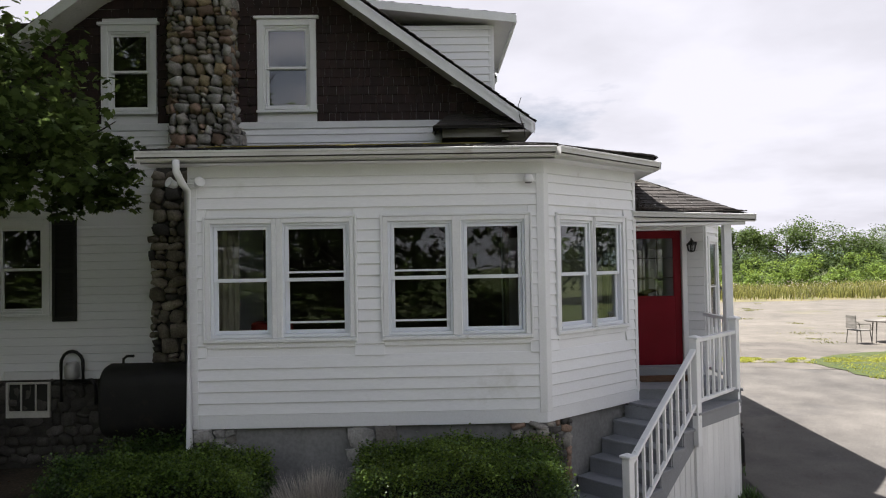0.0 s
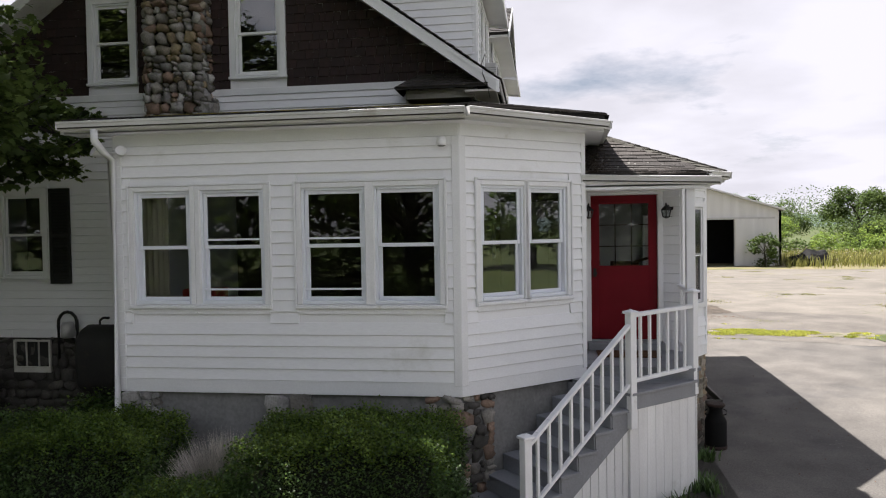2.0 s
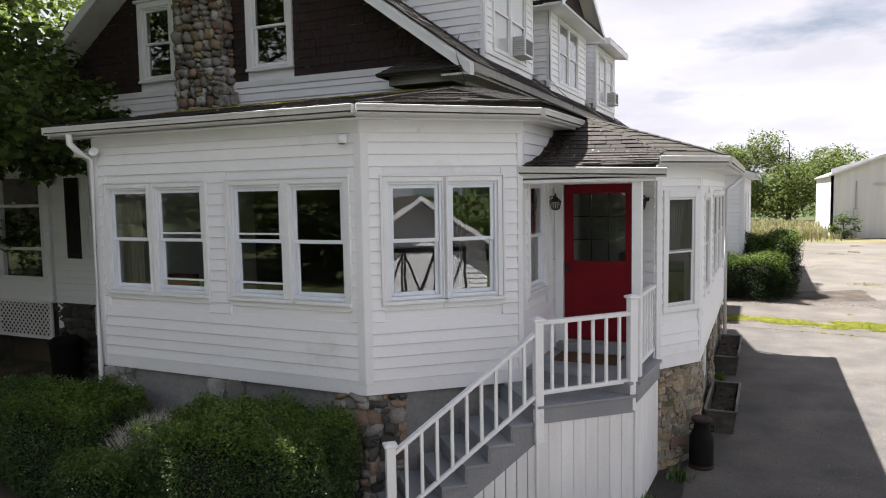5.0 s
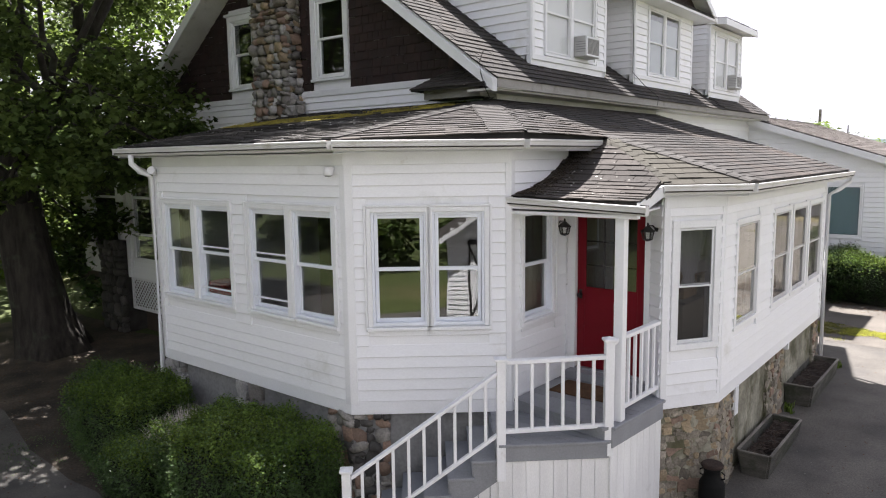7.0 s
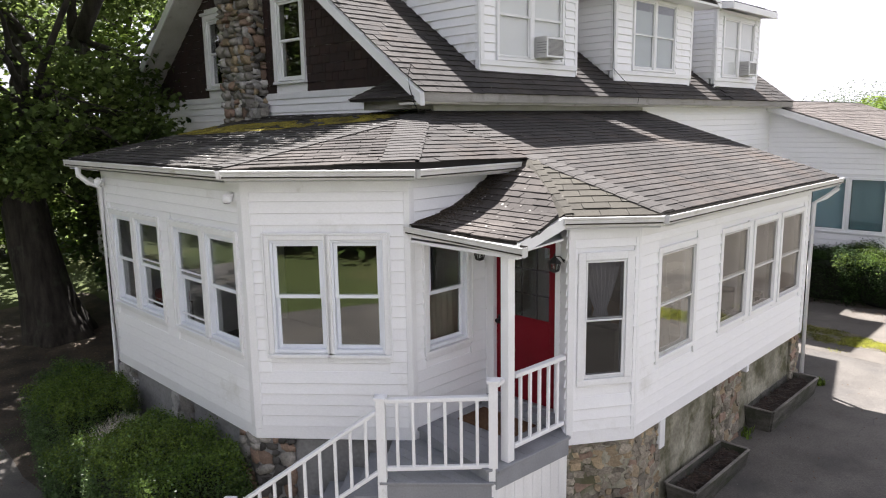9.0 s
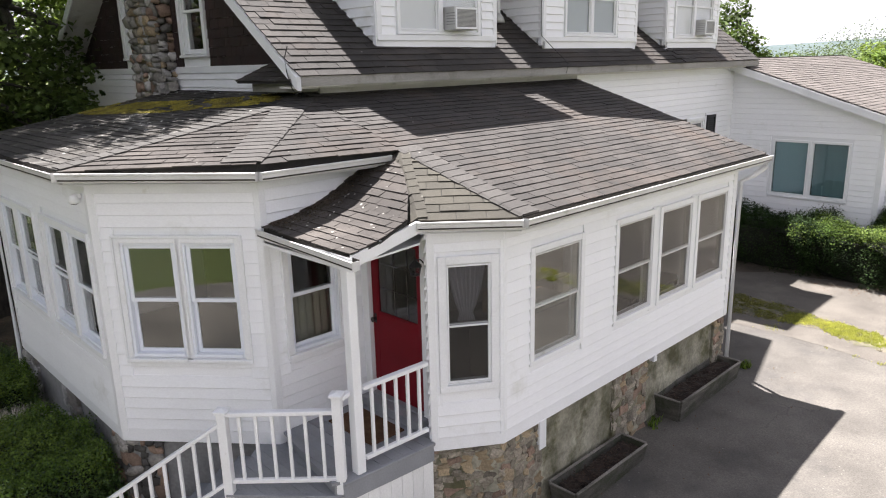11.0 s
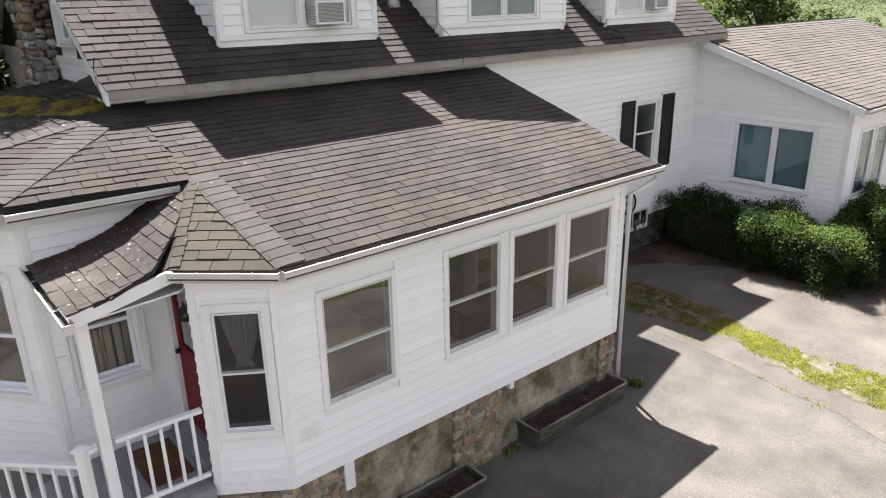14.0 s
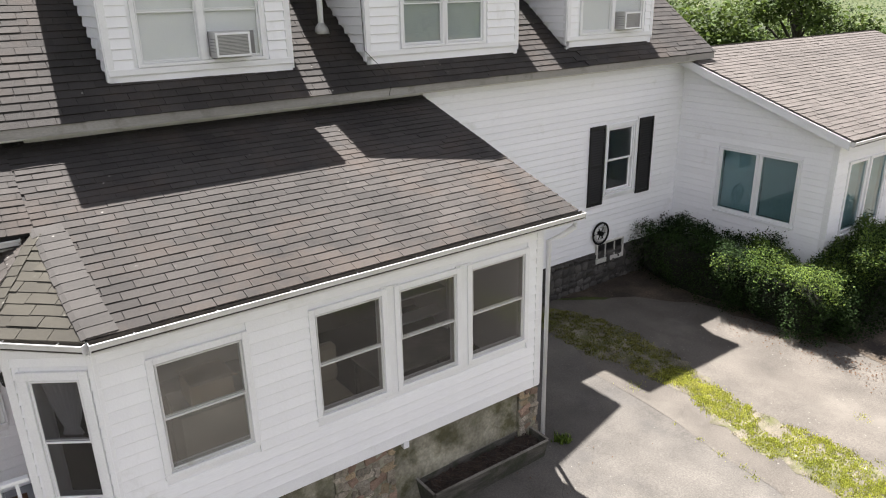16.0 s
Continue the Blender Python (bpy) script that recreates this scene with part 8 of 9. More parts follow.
def strip_tufts(x0, x1, n, lo, hi, seed):
    """Tufts scattered over the strip where it is overgrown."""
    r_, out = random.Random(seed), []
    while len(out) < n:
        x, k = r_.uniform(x0, x1), r_.uniform(-1, 1)
        y = on_strip(x, k)
        if lo < noise.noise(Vector((x * 1.7, y * 1.7, seed * 0.0 + 3.0))) + 0.25 * (1 - abs(k)) < hi:
            out.append((x, y, r_.uniform(0.025, 0.06), r_.randint(28, 60)))
    return out
M_MOSSGRASS = leaf_material("shaded_olive_grass", (0.10, 0.115, 0.028), (0.19, 0.185, 0.055), 0.35)
blades("grass_strip", "bright yellow-green low grass tufts between asphalt and lot", strip_tufts(4.3, 9.0, 720, -0.06, 2, 1), 0.045, M_GRASS, 1, 0.008)
# This end lies in the house's shade, which the olive colour carries.
blades("grass_strip", "grass and moss in the strip beside the house, coloured olive for the shade there", strip_tufts(1.3, 4.7, 480, -0.25, 2, 2), 0.042, M_MOSSGRASS, 11, 0.008)
blades("dry_grass_strip", "dry straw-coloured grass in the strip", strip_tufts(1.3, 9.0, 130, -0.5, 0.12, 3), 0.035, M_DRYGRASS, 2, 0.005)
M_STRIP = material("sandy_soil_with_moss", [(0.10, 0.088, 0.064), (0.19, 0.168, 0.130)], 1.4, 0.95, bump=0.6, bump_scale=50, fine=0.3, fine_scale=40, spots=((0.075, 0.078, 0.028), 2.6, 0.46, 0.60), local=False)
weather(M_STRIP, flecks=((0.36, 0.34, 0.30), 7.0, 0.16, 0.4), blotch=(3.0, 0.7, 1.3))
ground_patch("ground_strip", [(x, on_strip(x, -0.95)) for x in (1.1, 2.0, 3.0, 3.8, 4.5, 5.1, 5.7, 6.3, 7.0, 7.7, 8.6, 10, 14, 24)] + [(x, on_strip(x, 0.95)) for x in (24, 14, 10, 8.6, 7.7, 7.0, 6.3, 5.7, 5.1, 4.5, 3.8, 3.0, 2.0, 1.1)], M_STRIP, 0.019, "thin weedy strip of soil across the asphalt", "soil", step=0.16, ragged=0.085, seed=3)
blades("far_grass_strip", "grass strip running on across the lot", strip_tufts(9.0, 24.0, 260, -0.1, 2, 4), 0.06, M_GRASS, 3, 0.010)
ground_patch("ground_island", [(9.9, 18.7), (10.5, 19.3), (11.2, 20.0), (12.5, 20.3), (20, 21.5), (26, 20.5), (26, 12), (14, 12.8), (10.6, 14.8), (10.3, 16.2), (10.0, 17.4)], M_LAWN, 0.028, "green grass island between driveway and lot", "lawn", step=0.4, ragged=0.12, seed=13)
rgi = random.Random(31)
blades("island_grass", "low grass on the island beside the driveway", [(x, y, 0.12, 60) for x, y in ((rgi.uniform(10.2, 22), rgi.uniform(13.5, 20)) for k in range(650)) if y < 18.3 + 0.35 * (x - 8) and y > 19.5 - 1.6 * (x - 7.5)], 0.06, M_GRASS, 32, 0.010)
rgs = random.Random(41)
blades("shade_weeds", "low green weeds in the shaded soil beside the hedge", [(rgs.uniform(-5.0, -3.5), rgs.uniform(6.3, 8.6), rgs.uniform(0.04, 0.12), rgs.randint(8, 28)) for k in range(110)], 0.030, M_HEDGE, 42, 0.008)
weeds = [(rg.uniform(6, 24), rg.uniform(21.5, 44), rg.uniform(0.12, 0.35), rg.randint(60, 200)) for k in range(34)]
blades("lot_weeds", "weeds growing in cracks of the lot", weeds, 0.035, M_MOSSGRASS, 4, 0.014)
blades("crack_weeds", "tiny grass tufts along a crack in the asphalt", [(6.29, 18.56, 0.045, 70), (6.64, 18.55, 0.035, 40), (6.87, 18.47, 0.045, 60), (5.89, 18.61, 0.03, 30), (7.06, 21.02, 0.07, 90), (4.33, 19.02, 0.09, 120), (7.73, 20.08, 0.06, 70), (5.4, 18.66, 0.02, 14)], 0.035, M_GRASS, 14, 0.006)
blades("wall_weeds", "leafy weeds at the foot of the downspout", [(4.64, 17.04, 0.05, 150), (4.50, 14.35, 0.04, 30), (4.46, 14.5, 0.03, 20)], 0.12, M_HEDGE_LIGHT, 15, 0.012)
blades("step_weeds", "weeds at the foot of the landing skirting", [(3.6, 8.75, 0.10, 120), (4.02, 9.35, 0.10, 120), (2.75, 8.0, 0.08, 80), (2.95, 8.2, 0.16, 260), (4.25, 10.35, 0.05, 60)], 0.17, M_HEDGE, 6, 0.016)
field = [(rg.uniform(18, 75), rg.uniform(50, 66), 0.8, 50) for k in range(120)] + [(rg.uniform(0.5, 8.2), rg.uniform(48.5, 64), 0.8, 90) for k in range(150)]
blades("tall_field_grass", "tall pale field grass along the far edge", field, 0.55, M_DRYGRASS, 7, 0.018)
M_MEADOW = material("dry_meadow_ground", [(0.115, 0.098, 0.045), (0.195, 0.165, 0.080)], 0.5, 0.95, bump=0.8, bump_scale=20, fine=0.3, fine_scale=12, spots=((0.085, 0.100, 0.030), 0.4, 0.50, 0.64), local=False)
ground_patch("ground_meadow", [(-2.0, 45.6), (8.4, 45.8), (22, 45.6), (42, 46), (80, 50), (80, 72), (18, 72), (-6, 70)], M_MEADOW, 0.012, "dry yellow-green meadow beyond the lot", "meadow", step=2.0, ragged=0.5, seed=17)
M_BLOOM = material("pale_meadow_flowers", [(0.40, 0.34, 0.32), (0.58, 0.53, 0.50)], 2.0, 0.9, fine=0.2, random_by=0.2)
rgf = np.random.default_rng(21)
fl = np.stack([rgf.uniform(18, 70, 5000), rgf.uniform(51, 62, 5000), 0.25 + rgf.uniform(0.45, 1.05, 5000)], -1)
fl = fl[np.sin(fl[:, 0] * 0.7) + np.sin(fl[:, 1] * 1.1 + fl[:, 0] * 0.3) > -0.2]
tagged(part("meadow_flowers", leaves_mesh("meadow_flowers", fl, rgf.uniform(0.03, 0.075, len(fl)), KITE, 22), M_BLOOM), "pale seed heads and flowers in the far meadow", "wildflowers", kind="stuff")
blades("green_field_grass", "green field grass along the far edge", [(rg.uniform(17.8, 70), rg.uniform(48, 64), 1.0, 60) for k in range(420)] + [(x, y - 2, 0.9, 14) for x, y, s, n in field if x < 17], 0.7, M_MOSSGRASS, 8, 0.026)
lit_v, lit_f = [], []
for k in range(2600):
    if k < 1500:
        x, y = rg.uniform(-10, -2.6), rg.uniform(5.3, 11.0)
    elif k < 2450:
        x, y = rg.uniform(3.8, 8.0), 22.25 + rg.gauss(0, 0.22) + 0.12 * (rg.uniform(3.8, 8) - 4)
    else:
        x, y = rg.uniform(4.4, 6.5), rg.uniform(9.5, 18)
    a_, s_ = rg.uniform(0, 6.28), rg.uniform(0.02, 0.05) * (0.35 if k >= 2450 else 0.5)
    z = ground_z(x, y) + 0.024
    k0 = len(lit_v)
    lit_v += [(x, y, z), (x + s_ * math.cos(a_), y + s_ * math.sin(a_), z + 0.008), (x + 1.5 * s_ * math.cos(a_ + 0.6), y + 1.5 * s_ * math.sin(a_ + 0.6), z + 0.012), (x + s_ * math.cos(a_ + 1.2), y + s_ * math.sin(a_ + 1.2), z + 0.004)]
    lit_f.append((k0, k0 + 1, k0 + 2, k0 + 3))
tagged(part("leaf_litter", mesh_of("leaf_litter", lit_v, lit_f), M_MAT), "dry brown fallen leaves scattered on the ground", "leaf litter", kind="stuff")


def tree(x, y, height, spread, label, mat, seed, n=2600, leaf=0.38, lean=0.0, low=0.28):
    """A middle-distance tree: tapered trunk, limbs, and clumps of leaves with gaps."""
    rnd, rng = random.Random(seed), np.random.default_rng(seed)
    z0 = ground_z(x, y)
    t = thing("tree", label, "tree", pose(x, y, z0))
    part("trunk", tube([(0, 0, -0.2), (0.05, 0, height * 0.2), (lean * 0.3, 0.1, height * 0.5), (lean, 0, height * 0.85)], [0.035 * height, 0.026 * height, 0.016 * height, 0.004 * height], 8), M_BARK, t)
    pts = []
    for k in range(11):
        a_ = k * 2.4 + rnd.uniform(-0.4, 0.4)
        f = low + (1 - low) * rnd.random()
        r = spread * (0.35 + 0.55 * math.sin(math.pi * min(1, f * 0.92))) * rnd.uniform(0.5, 0.95)
        c = (r * math.cos(a_) + lean * f, r * math.sin(a_), height * (0.12 + 0.80 * f))
        part("limb", limb((lean * 0.3 * f, 0, c[2] * 0.6), c, 0.011 * height, 0.003 * height, 0.2, rnd, 4), M_BARK, t)
        s = spread * rnd.uniform(0.30, 0.50)
        pts.append(blob_points(rng, c, (s, s, s * 0.75), n // 11, 0.35))
    pts = np.concatenate(pts)
    part("crown", leaves_mesh("crown", pts, rng.uniform(0.6, 1.3, len(pts)) * leaf, KITE, seed, 0.3), mat, t)
    return t


# hedgerow and trees round the lot
def thicket(x0, y0, x1, y1, height, depth, n, mat, label, seed, leaf=0.34):
    rng = np.random.default_rng(seed)
    dx, dy = x1 - x0, y1 - y0
    ln = math.hypot(dx, dy)
    m = int(ln * 2.2) + 8
    c = np.stack([rng.random(m), rng.normal(size=m) * 0.35, rng.random(m) ** 0.75], -1)
    crest = height * (0.62 + 0.24 * np.sin(c[:, 0] * ln * 0.55 + seed) + 0.14 * np.sin(c[:, 0] * ln * 1.7))
    rad = rng.uniform(0.10, 0.24, m) * height + 0.25
    pick = rng.integers(0, m, n)
    v = rng.normal(size=(n, 3))
    v /= np.linalg.norm(v, axis=1)[:, None]
    v *= (0.55 + 0.45 * rng.random(n) ** 0.5)[:, None] * rad[pick][:, None]
    off, along = c[pick, 1] * depth, c[pick, 0]
    pts = np.stack([x0 + dx * along - dy / ln * off, y0 + dy * along + dx / ln * off, np.maximum(0.1, c[pick, 2] * (crest - rad)[pick])], -1) + v * (1, 1, 0.8)
    pts[:, 2] = np.abs(pts[:, 2]) + 0.05
    return tagged(part("thicket", leaves_mesh("thicket", pts, rng.uniform(0.6, 1.3, n) * leaf, KITE, seed, 0.2), mat), label, "bushes", kind="stuff")


thicket(20.5, 62, 78, 80, 4.4, 5, 42000, M_BRIGHT_LEAF, "bright vine-covered hedgerow along the lot's edge", 1, 0.19)
thicket(20, 67, 80, 88, 5.0, 5, 26000, M_WOODS, "dark bushes behind the hedgerow", 2, 0.21)
thicket(75, 80, 120, 30, 6.0, 8, 9000, M_WOODS, "bushes along the east field", 3, 0.5)
thicket(-60, 90, 20, 84, 5.0, 8, 16000, M_WOODS, "bushes beyond the wing", 4, 0.3)
thicket(-13.6, 10.6, -12.4, 17.0, 4.4, 2.2, 7000, M_HEDGE, "dark shaded bushes behind the maple", 7, 0.2)
# These western bushes carry their sunlight in the brighter leaf colour.
thicket(-26, 4, -20, 24, 5.5, 3.0, 14000, M_BRIGHT_LEAF, "sunlit bushes along the west side of the lawn", 8, 0.3)
thicket(-11.6, 12.3, -10.9, 14.5, 1.9, 0.9, 2600, M_BRIGHT_LEAF, "bright yellow-green bush beside the side porch", 9, 0.13)
M_FIELDTREE = leaf_material("light_green_field_foliage", (0.062, 0.092, 0.022), (0.115, 0.150, 0.040), 0.3)
FAR = "rounded green broadleaf tree at the field's edge"
for i, (x, y, h, s) in enumerate([(33, 76, 6.4, 3.9), (40, 79, 6.6, 4.6), (50, 84, 6.2, 5), (58, 86, 6.0, 5), (25, 74, 5.2, 2.6), (21, 72, 6.0, 2.0), (66, 84, 7.5, 5), (6.8, 70, 8.0, 4.6), (3.2, 73, 7.0, 4.2), (9.5, 74, 6.5, 4.0)]):
    tree(x, y, h, s, FAR, M_WOODS if i < 7 else M_FIELDTREE, 40 + i, 8000 if i in (4, 5) else 11000, 0.14 if i in (4, 5) else 0.21, low=0.02)
for i, (x, y, h, s) in enumerate([(-9.0, 40, 5.4, 3.0), (-14, 44, 5.6, 4.0), (-8.6, 46, 8.4, 3.2), (-21, 50, 6.5, 5), (-16, 58, 5.6, 4.5)]):
    tree(x, y, h, s, "large dark green tree behind the back wing", M_WOODS, 60 + i, 6000, 0.22)
tree(-0.4, 47.0, 6.2, 2.7, "bright leafy tree behind the back wing", M_BRIGHT_LEAF, 75, 7000, 0.2, low=0.0)
for i, (x, y, h, s) in enumerate([(-18, 14, 12, 5), (-16, 3, 11, 5), (-22, 8, 13, 6), (-20, 20, 12, 5.5), (-15, 24, 11, 5)]):
    # Beyond y 12 the brighter leaf colour stands in for sunlight.
    tree(x, y, h, s, "leafy tree west of the house", M_BRIGHT_LEAF if y > 12 else M_WOODS, 80 + i, 6500, 0.24, low=0.05)
for i, (x, y, h, s) in enumerate([(-24, -12, 13, 7), (-13, -13, 14, 7), (-4, -15, 13, 7), (4, -17, 14, 7), (13, -28, 13, 7), (24, -37, 14, 7), (38, -33, 13, 7), (-30, -2, 13, 6.5), (-18, -22, 14, 7), (-6, -26, 14, 7)]):
    tree(x, y, h, s, "tall dark tree across the lawn from the house", M_WOODS, 100 + i, 3600, 0.5, low=0.05)
for i, (x, y) in enumerate([(48, -14), (52, 0), (50, 12)]):
    tree(x, y, 11, 6, "broad tree at the east edge of the yard", M_WOODS, 120 + i, 3000, 0.5, low=0.08)
thicket(9, -10, 40, -7, 5.5, 3, 9000, M_WOODS, "dark bushes beyond the lawn opposite the entry", 16, 0.4)
thicket(-32, -9, 9, -16, 3.2, 3, 9000, M_WOODS, "dark bushes under the trees across the drive", 6, 0.4)
thicket(-40, -38, 55, -42, 6.0, 7, 9000, M_WOODS, "dark bushes across the lawn", 5, 0.5)
# Far leaves, with the haze in their duller green.
M_FARWOODS = leaf_material("hazy_far_foliage", (0.045, 0.072, 0.030), (0.085, 0.118, 0.048), 0.2)
rngw = np.random.default_rng(77)
nw = 110000
wa, wr = rngw.uniform(-0.75, 1.1, nw), 170 + 480 * rngw.random(nw) ** 1.3
wp = np.stack([wr * np.sin(wa), wr * np.cos(wa), rngw.random(nw) ** 0.7 * (8 + 4 * np.sin(wa * 23) + 3 * np.sin(wr * 0.06))], -1)
tagged(part("far_woods", leaves_mesh("far_woods", wp, 0.16 + 0.0017 * wr, KITE, 78, 0.2), M_FARWOODS), "far woods stretching to the hills", "woods", kind="stuff")


def hills(name, r, h, a0, a1, seed, mat, label):
    n = 120
    V, F = [], []
    for i in range(n + 1):
        a_ = a0 + (a1 - a0) * i / n
        top = h * (0.55 + 0.45 * noise.noise(Vector((a_ * 3.2, seed, 0)))) + 0.12 * h * noise.noise(Vector((a_ * 30, seed, 1)))
        V += [(r * math.sin(a_), r * math.cos(a_), -2.0), (r * 1.15 * math.sin(a_), r * 1.15 * math.cos(a_), max(4, top))]
        if i:
            F.append((2 * i - 2, 2 * i, 2 * i + 1, 2 * i - 1))
    return tagged(part(name, mesh_of(name, V, F), mat), label, "hills", kind="structure")


hills("backdrop_hills", 1500, 55, -1.6, 2.2, 1.0, M_HILL, "low wooded hills on the horizon, with blue haze in their colour")

# ---- garage across the lot ----
gar = thing("garage", "white gabled board garage with an open dark doorway", "garage", pose(0, 0, 0))
GX0, GX1, GY, GZ = 8.6, 17.6, 50.0, 0.25
gtop = lambda u: 4.05 + 1.5 * min(1.0, 1 - abs(u - 4.0) / 5.0)
gw = solid_wall("garage_front", GX1 - GX0, GZ - 0.2, gtop, [(3.0, 6.05, GZ, 3.35)], 0.15, M_CONCRETE, frame_of((GX0, GY), (GX1, GY)), "", knots=(4.0,))
gw.parent = gar
del gw["category"]
part("side_wall", boxes((GX1 - 0.15, GX1, GY, GY + 14, 0, 4.05), (GX0, GX0 + 0.15, GY, GY + 14, 0, 4.05), (GX0, GX1, GY + 14, GY + 14.15, 0, 4.05)), M_CONCRETE, gar)
for s in (0, 1):
    xa = GX0 - 0.15 if s == 0 else GX1 + 0.12
    part("roof_sheet", slab([(xa, GY - 0.4, 3.98), (12.6, GY - 0.4, 5.62), (12.6, GY + 14.3, 5.62), (xa, GY + 14.3, 3.98)], 0.10), M_GARROOF, gar)
    part("rake_board", slab([(xa, GY - 0.43, 3.99), (12.6, GY - 0.43, 5.63), (12.6, GY - 0.40, 5.63), (xa, GY - 0.40, 3.99)], 0.11), M_CONCRETE, gar)
part("door_track", boxes((10.8, 17.2, GY - 0.12, GY - 0.02, 3.36, 3.48)), M_GREYMETAL, gar)
part("door_panel", boxes((14.66, 17.4, GY - 0.10, GY - 0.04, GZ, 3.36)), M_CONCRETE, gar, "white sliding door panel pushed aside")
part("gable_vent", boxes((12.35, 12.85, GY - 0.04, GY, 4.65, 5.15), bevel=0.02), M_GREYMETAL, gar)
# Added black sheet in place of the shade inside the open doorway.
part("inner_partition", boxes((GX0 + 0.2, GX1 - 0.2, GY + 4.0, GY + 4.1, 0.2, 4.0)), M_TANK, gar, "black sheet added to keep the open garage doorway dark")
part("garage_floor", boxes((GX0, GX1, GY, GY + 14, 0.1, 0.22)), M_SOIL, gar)
part("conduit", tube([(9.95, GY - 0.05, 0.3), (9.95, GY - 0.05, 3.6)], 0.05, 6), M_GREYMETAL, gar)
part("meter_box", boxes((9.82, 10.08, GY - 0.14, GY, 1.5, 1.95), bevel=0.01), M_GREYMETAL, gar)
tree(16.2, 48.8, 2.1, 1.1, "small leafy shrub against the garage wall", M_WOODS, 131, 1300, 0.16, low=0.0)
tree(9.2, 48.9, 1.4, 0.9, "small leafy shrub beside the garage", M_WOODS, 132, 700, 0.14, low=0.0)
pile = thing("brush_pile", "dark pile of brush and tarpaulin beside the garage", "brush pile", pose(19.6, 50.5, 0.2))
bm = bmesh.new()
bmesh.ops.create_icosphere(bm, subdivisions=3, radius=1.0)
for v in bm.verts:
    q = noise.noise(v.co * 1.9)
    v.co = Vector((v.co.x * 1.5 * (1 + 0.3 * q), v.co.y * 1.1, max(0, v.co.z) * 1.0 * (1 + 0.5 * q)))
part("tarpaulin", bm, M_TANK, pile)
part("brush", leaves_mesh("brush", blob_points(np.random.default_rng(3), (0, 0, 0.4), (1.6, 1.2, 0.5), 260, 0.7), np.full(260, 0.12), KITE, 4), M_SOIL, pile)

# ---- garden shed across the drive, seen in the panes ----
shed = thing("garden_shed", "white clapboard shed with dark cross-braced doors", "shed", frame_of((12.05, 3.45), (9.35, 0.85), ground_z(10, 2)))
sw2 = 3.75
stop_ = lambda u: 2.35 + 1.15 * (1 - abs(u - sw2 / 2) / (sw2 / 2))
sf = solid_wall("shed_front", sw2, -0.1, stop_, [], 0.12, M_SIDING, pose(0, 0, 0), "", knots=(sw2 / 2,))
sf.parent = shed
del sf["category"]
clapboards(sf, lambda za, zb: [(0.02, 0.55), (sw2 - 0.55, sw2 - 0.02)] if zb < 2.3 else [(max(0.02, (za - 2.35) / 1.15 * sw2 / 2), sw2 - max(0.02, (za - 2.35) / 1.15 * sw2 / 2))], 0.05, 3.3)
part("shed_body", boxes((0, sw2, 0.12, 3.2, -0.1, 2.3)), M_SIDING, shed)
for s in (0, 1):
    xe = -0.32 if s == 0 else sw2 + 0.32
    part("roof_sheet", slab([(xe, -0.45, 2.20), (sw2 / 2, -0.45, 3.62), (sw2 / 2, 3.4, 3.62), (xe, 3.4, 2.20)], 0.06), M_SHINGLE_DARK, shed)
    part("rake_board", slab([(xe, -0.48, 2.21), (sw2 / 2, -0.48, 3.63), (sw2 / 2, -0.45, 3.63), (xe, -0.45, 2.21)], 0.13), M_TRIM, shed)
    part("rake_soffit", slab([(xe, -0.45, 2.13), (sw2 / 2, -0.45, 3.55), (sw2 / 2, 0.0, 3.55), (xe, 0.0, 2.13)], 0.015), M_TRIM, shed)
part("door_header", boxes((0.55, sw2 - 0.55, -0.05, 0.0, 2.12, 2.24)), M_BLACK, shed)
for k in range(3):
    x0 = 0.58 + k * 0.87
    x1 = x0 + 0.84
    dl = part("door_leaf", boxes((x0, x1, -0.03, 0.0, 0.05, 2.12)), M_SIDING, shed)
    part("leaf_frame", boxes((x0, x0 + 0.05, -0.045, -0.03, 0.05, 2.12), (x1 - 0.05, x1, -0.045, -0.03, 0.05, 2.12)), M_BLACK, dl)
    part("cross_brace", tube([(x0 + 0.03, -0.045, 0.1), (x1 - 0.03, -0.045, 2.08)], 0.028, 4), M_BLACK, dl)
    part("cross_brace", tube([(x1 - 0.03, -0.045, 0.1), (x0 + 0.03, -0.045, 2.08)], 0.028, 4), M_BLACK, dl)


# ---- patio set on the lot, pole ----
def patio_chair(x, y, turn):
    t = thing("patio_chair", "grey-brown patio chair standing on the lot", "chair", pose(x, y, ground_z(x, y), 0, 0, turn), group="patio furniture on the lot")
    part("seat", boxes((-0.24, 0.24, -0.24, 0.24, 0.42, 0.45), bevel=0.01), M_OLDWOOD, t)
    part("backrest", boxes((-0.24, 0.24, 0.24, 0.27, 0.50, 0.92), bevel=0.01), M_OLDWOOD, t)
    for sx in (-1, 1):
        for sy in (-1, 1):
            part("leg", tube([(0.22 * sx, 0.22 * sy, 0.43), (0.25 * sx, 0.26 * sy, 0.0)], 0.016, 6), M_OLDWOOD, t)
        part("armrest", tube([(0.25 * sx, 0.25, 0.64), (0.26 * sx, -0.2, 0.64), (0.25 * sx, -0.23, 0.45)], 0.016, 6), M_OLDWOOD, t)


patio_chair(13.45, 22.4, 95)
ptb = thing("patio_table", "grey-brown round patio table on the lot", "table", pose(14.45, 22.6, ground_z(14, 22)), group="patio furniture on the lot")
part("tabletop", lathe([(0.58, 0.68), (0.60, 0.70), (0.60, 0.72), (0.1, 0.725)], 24), M_OLDWOOD, ptb)
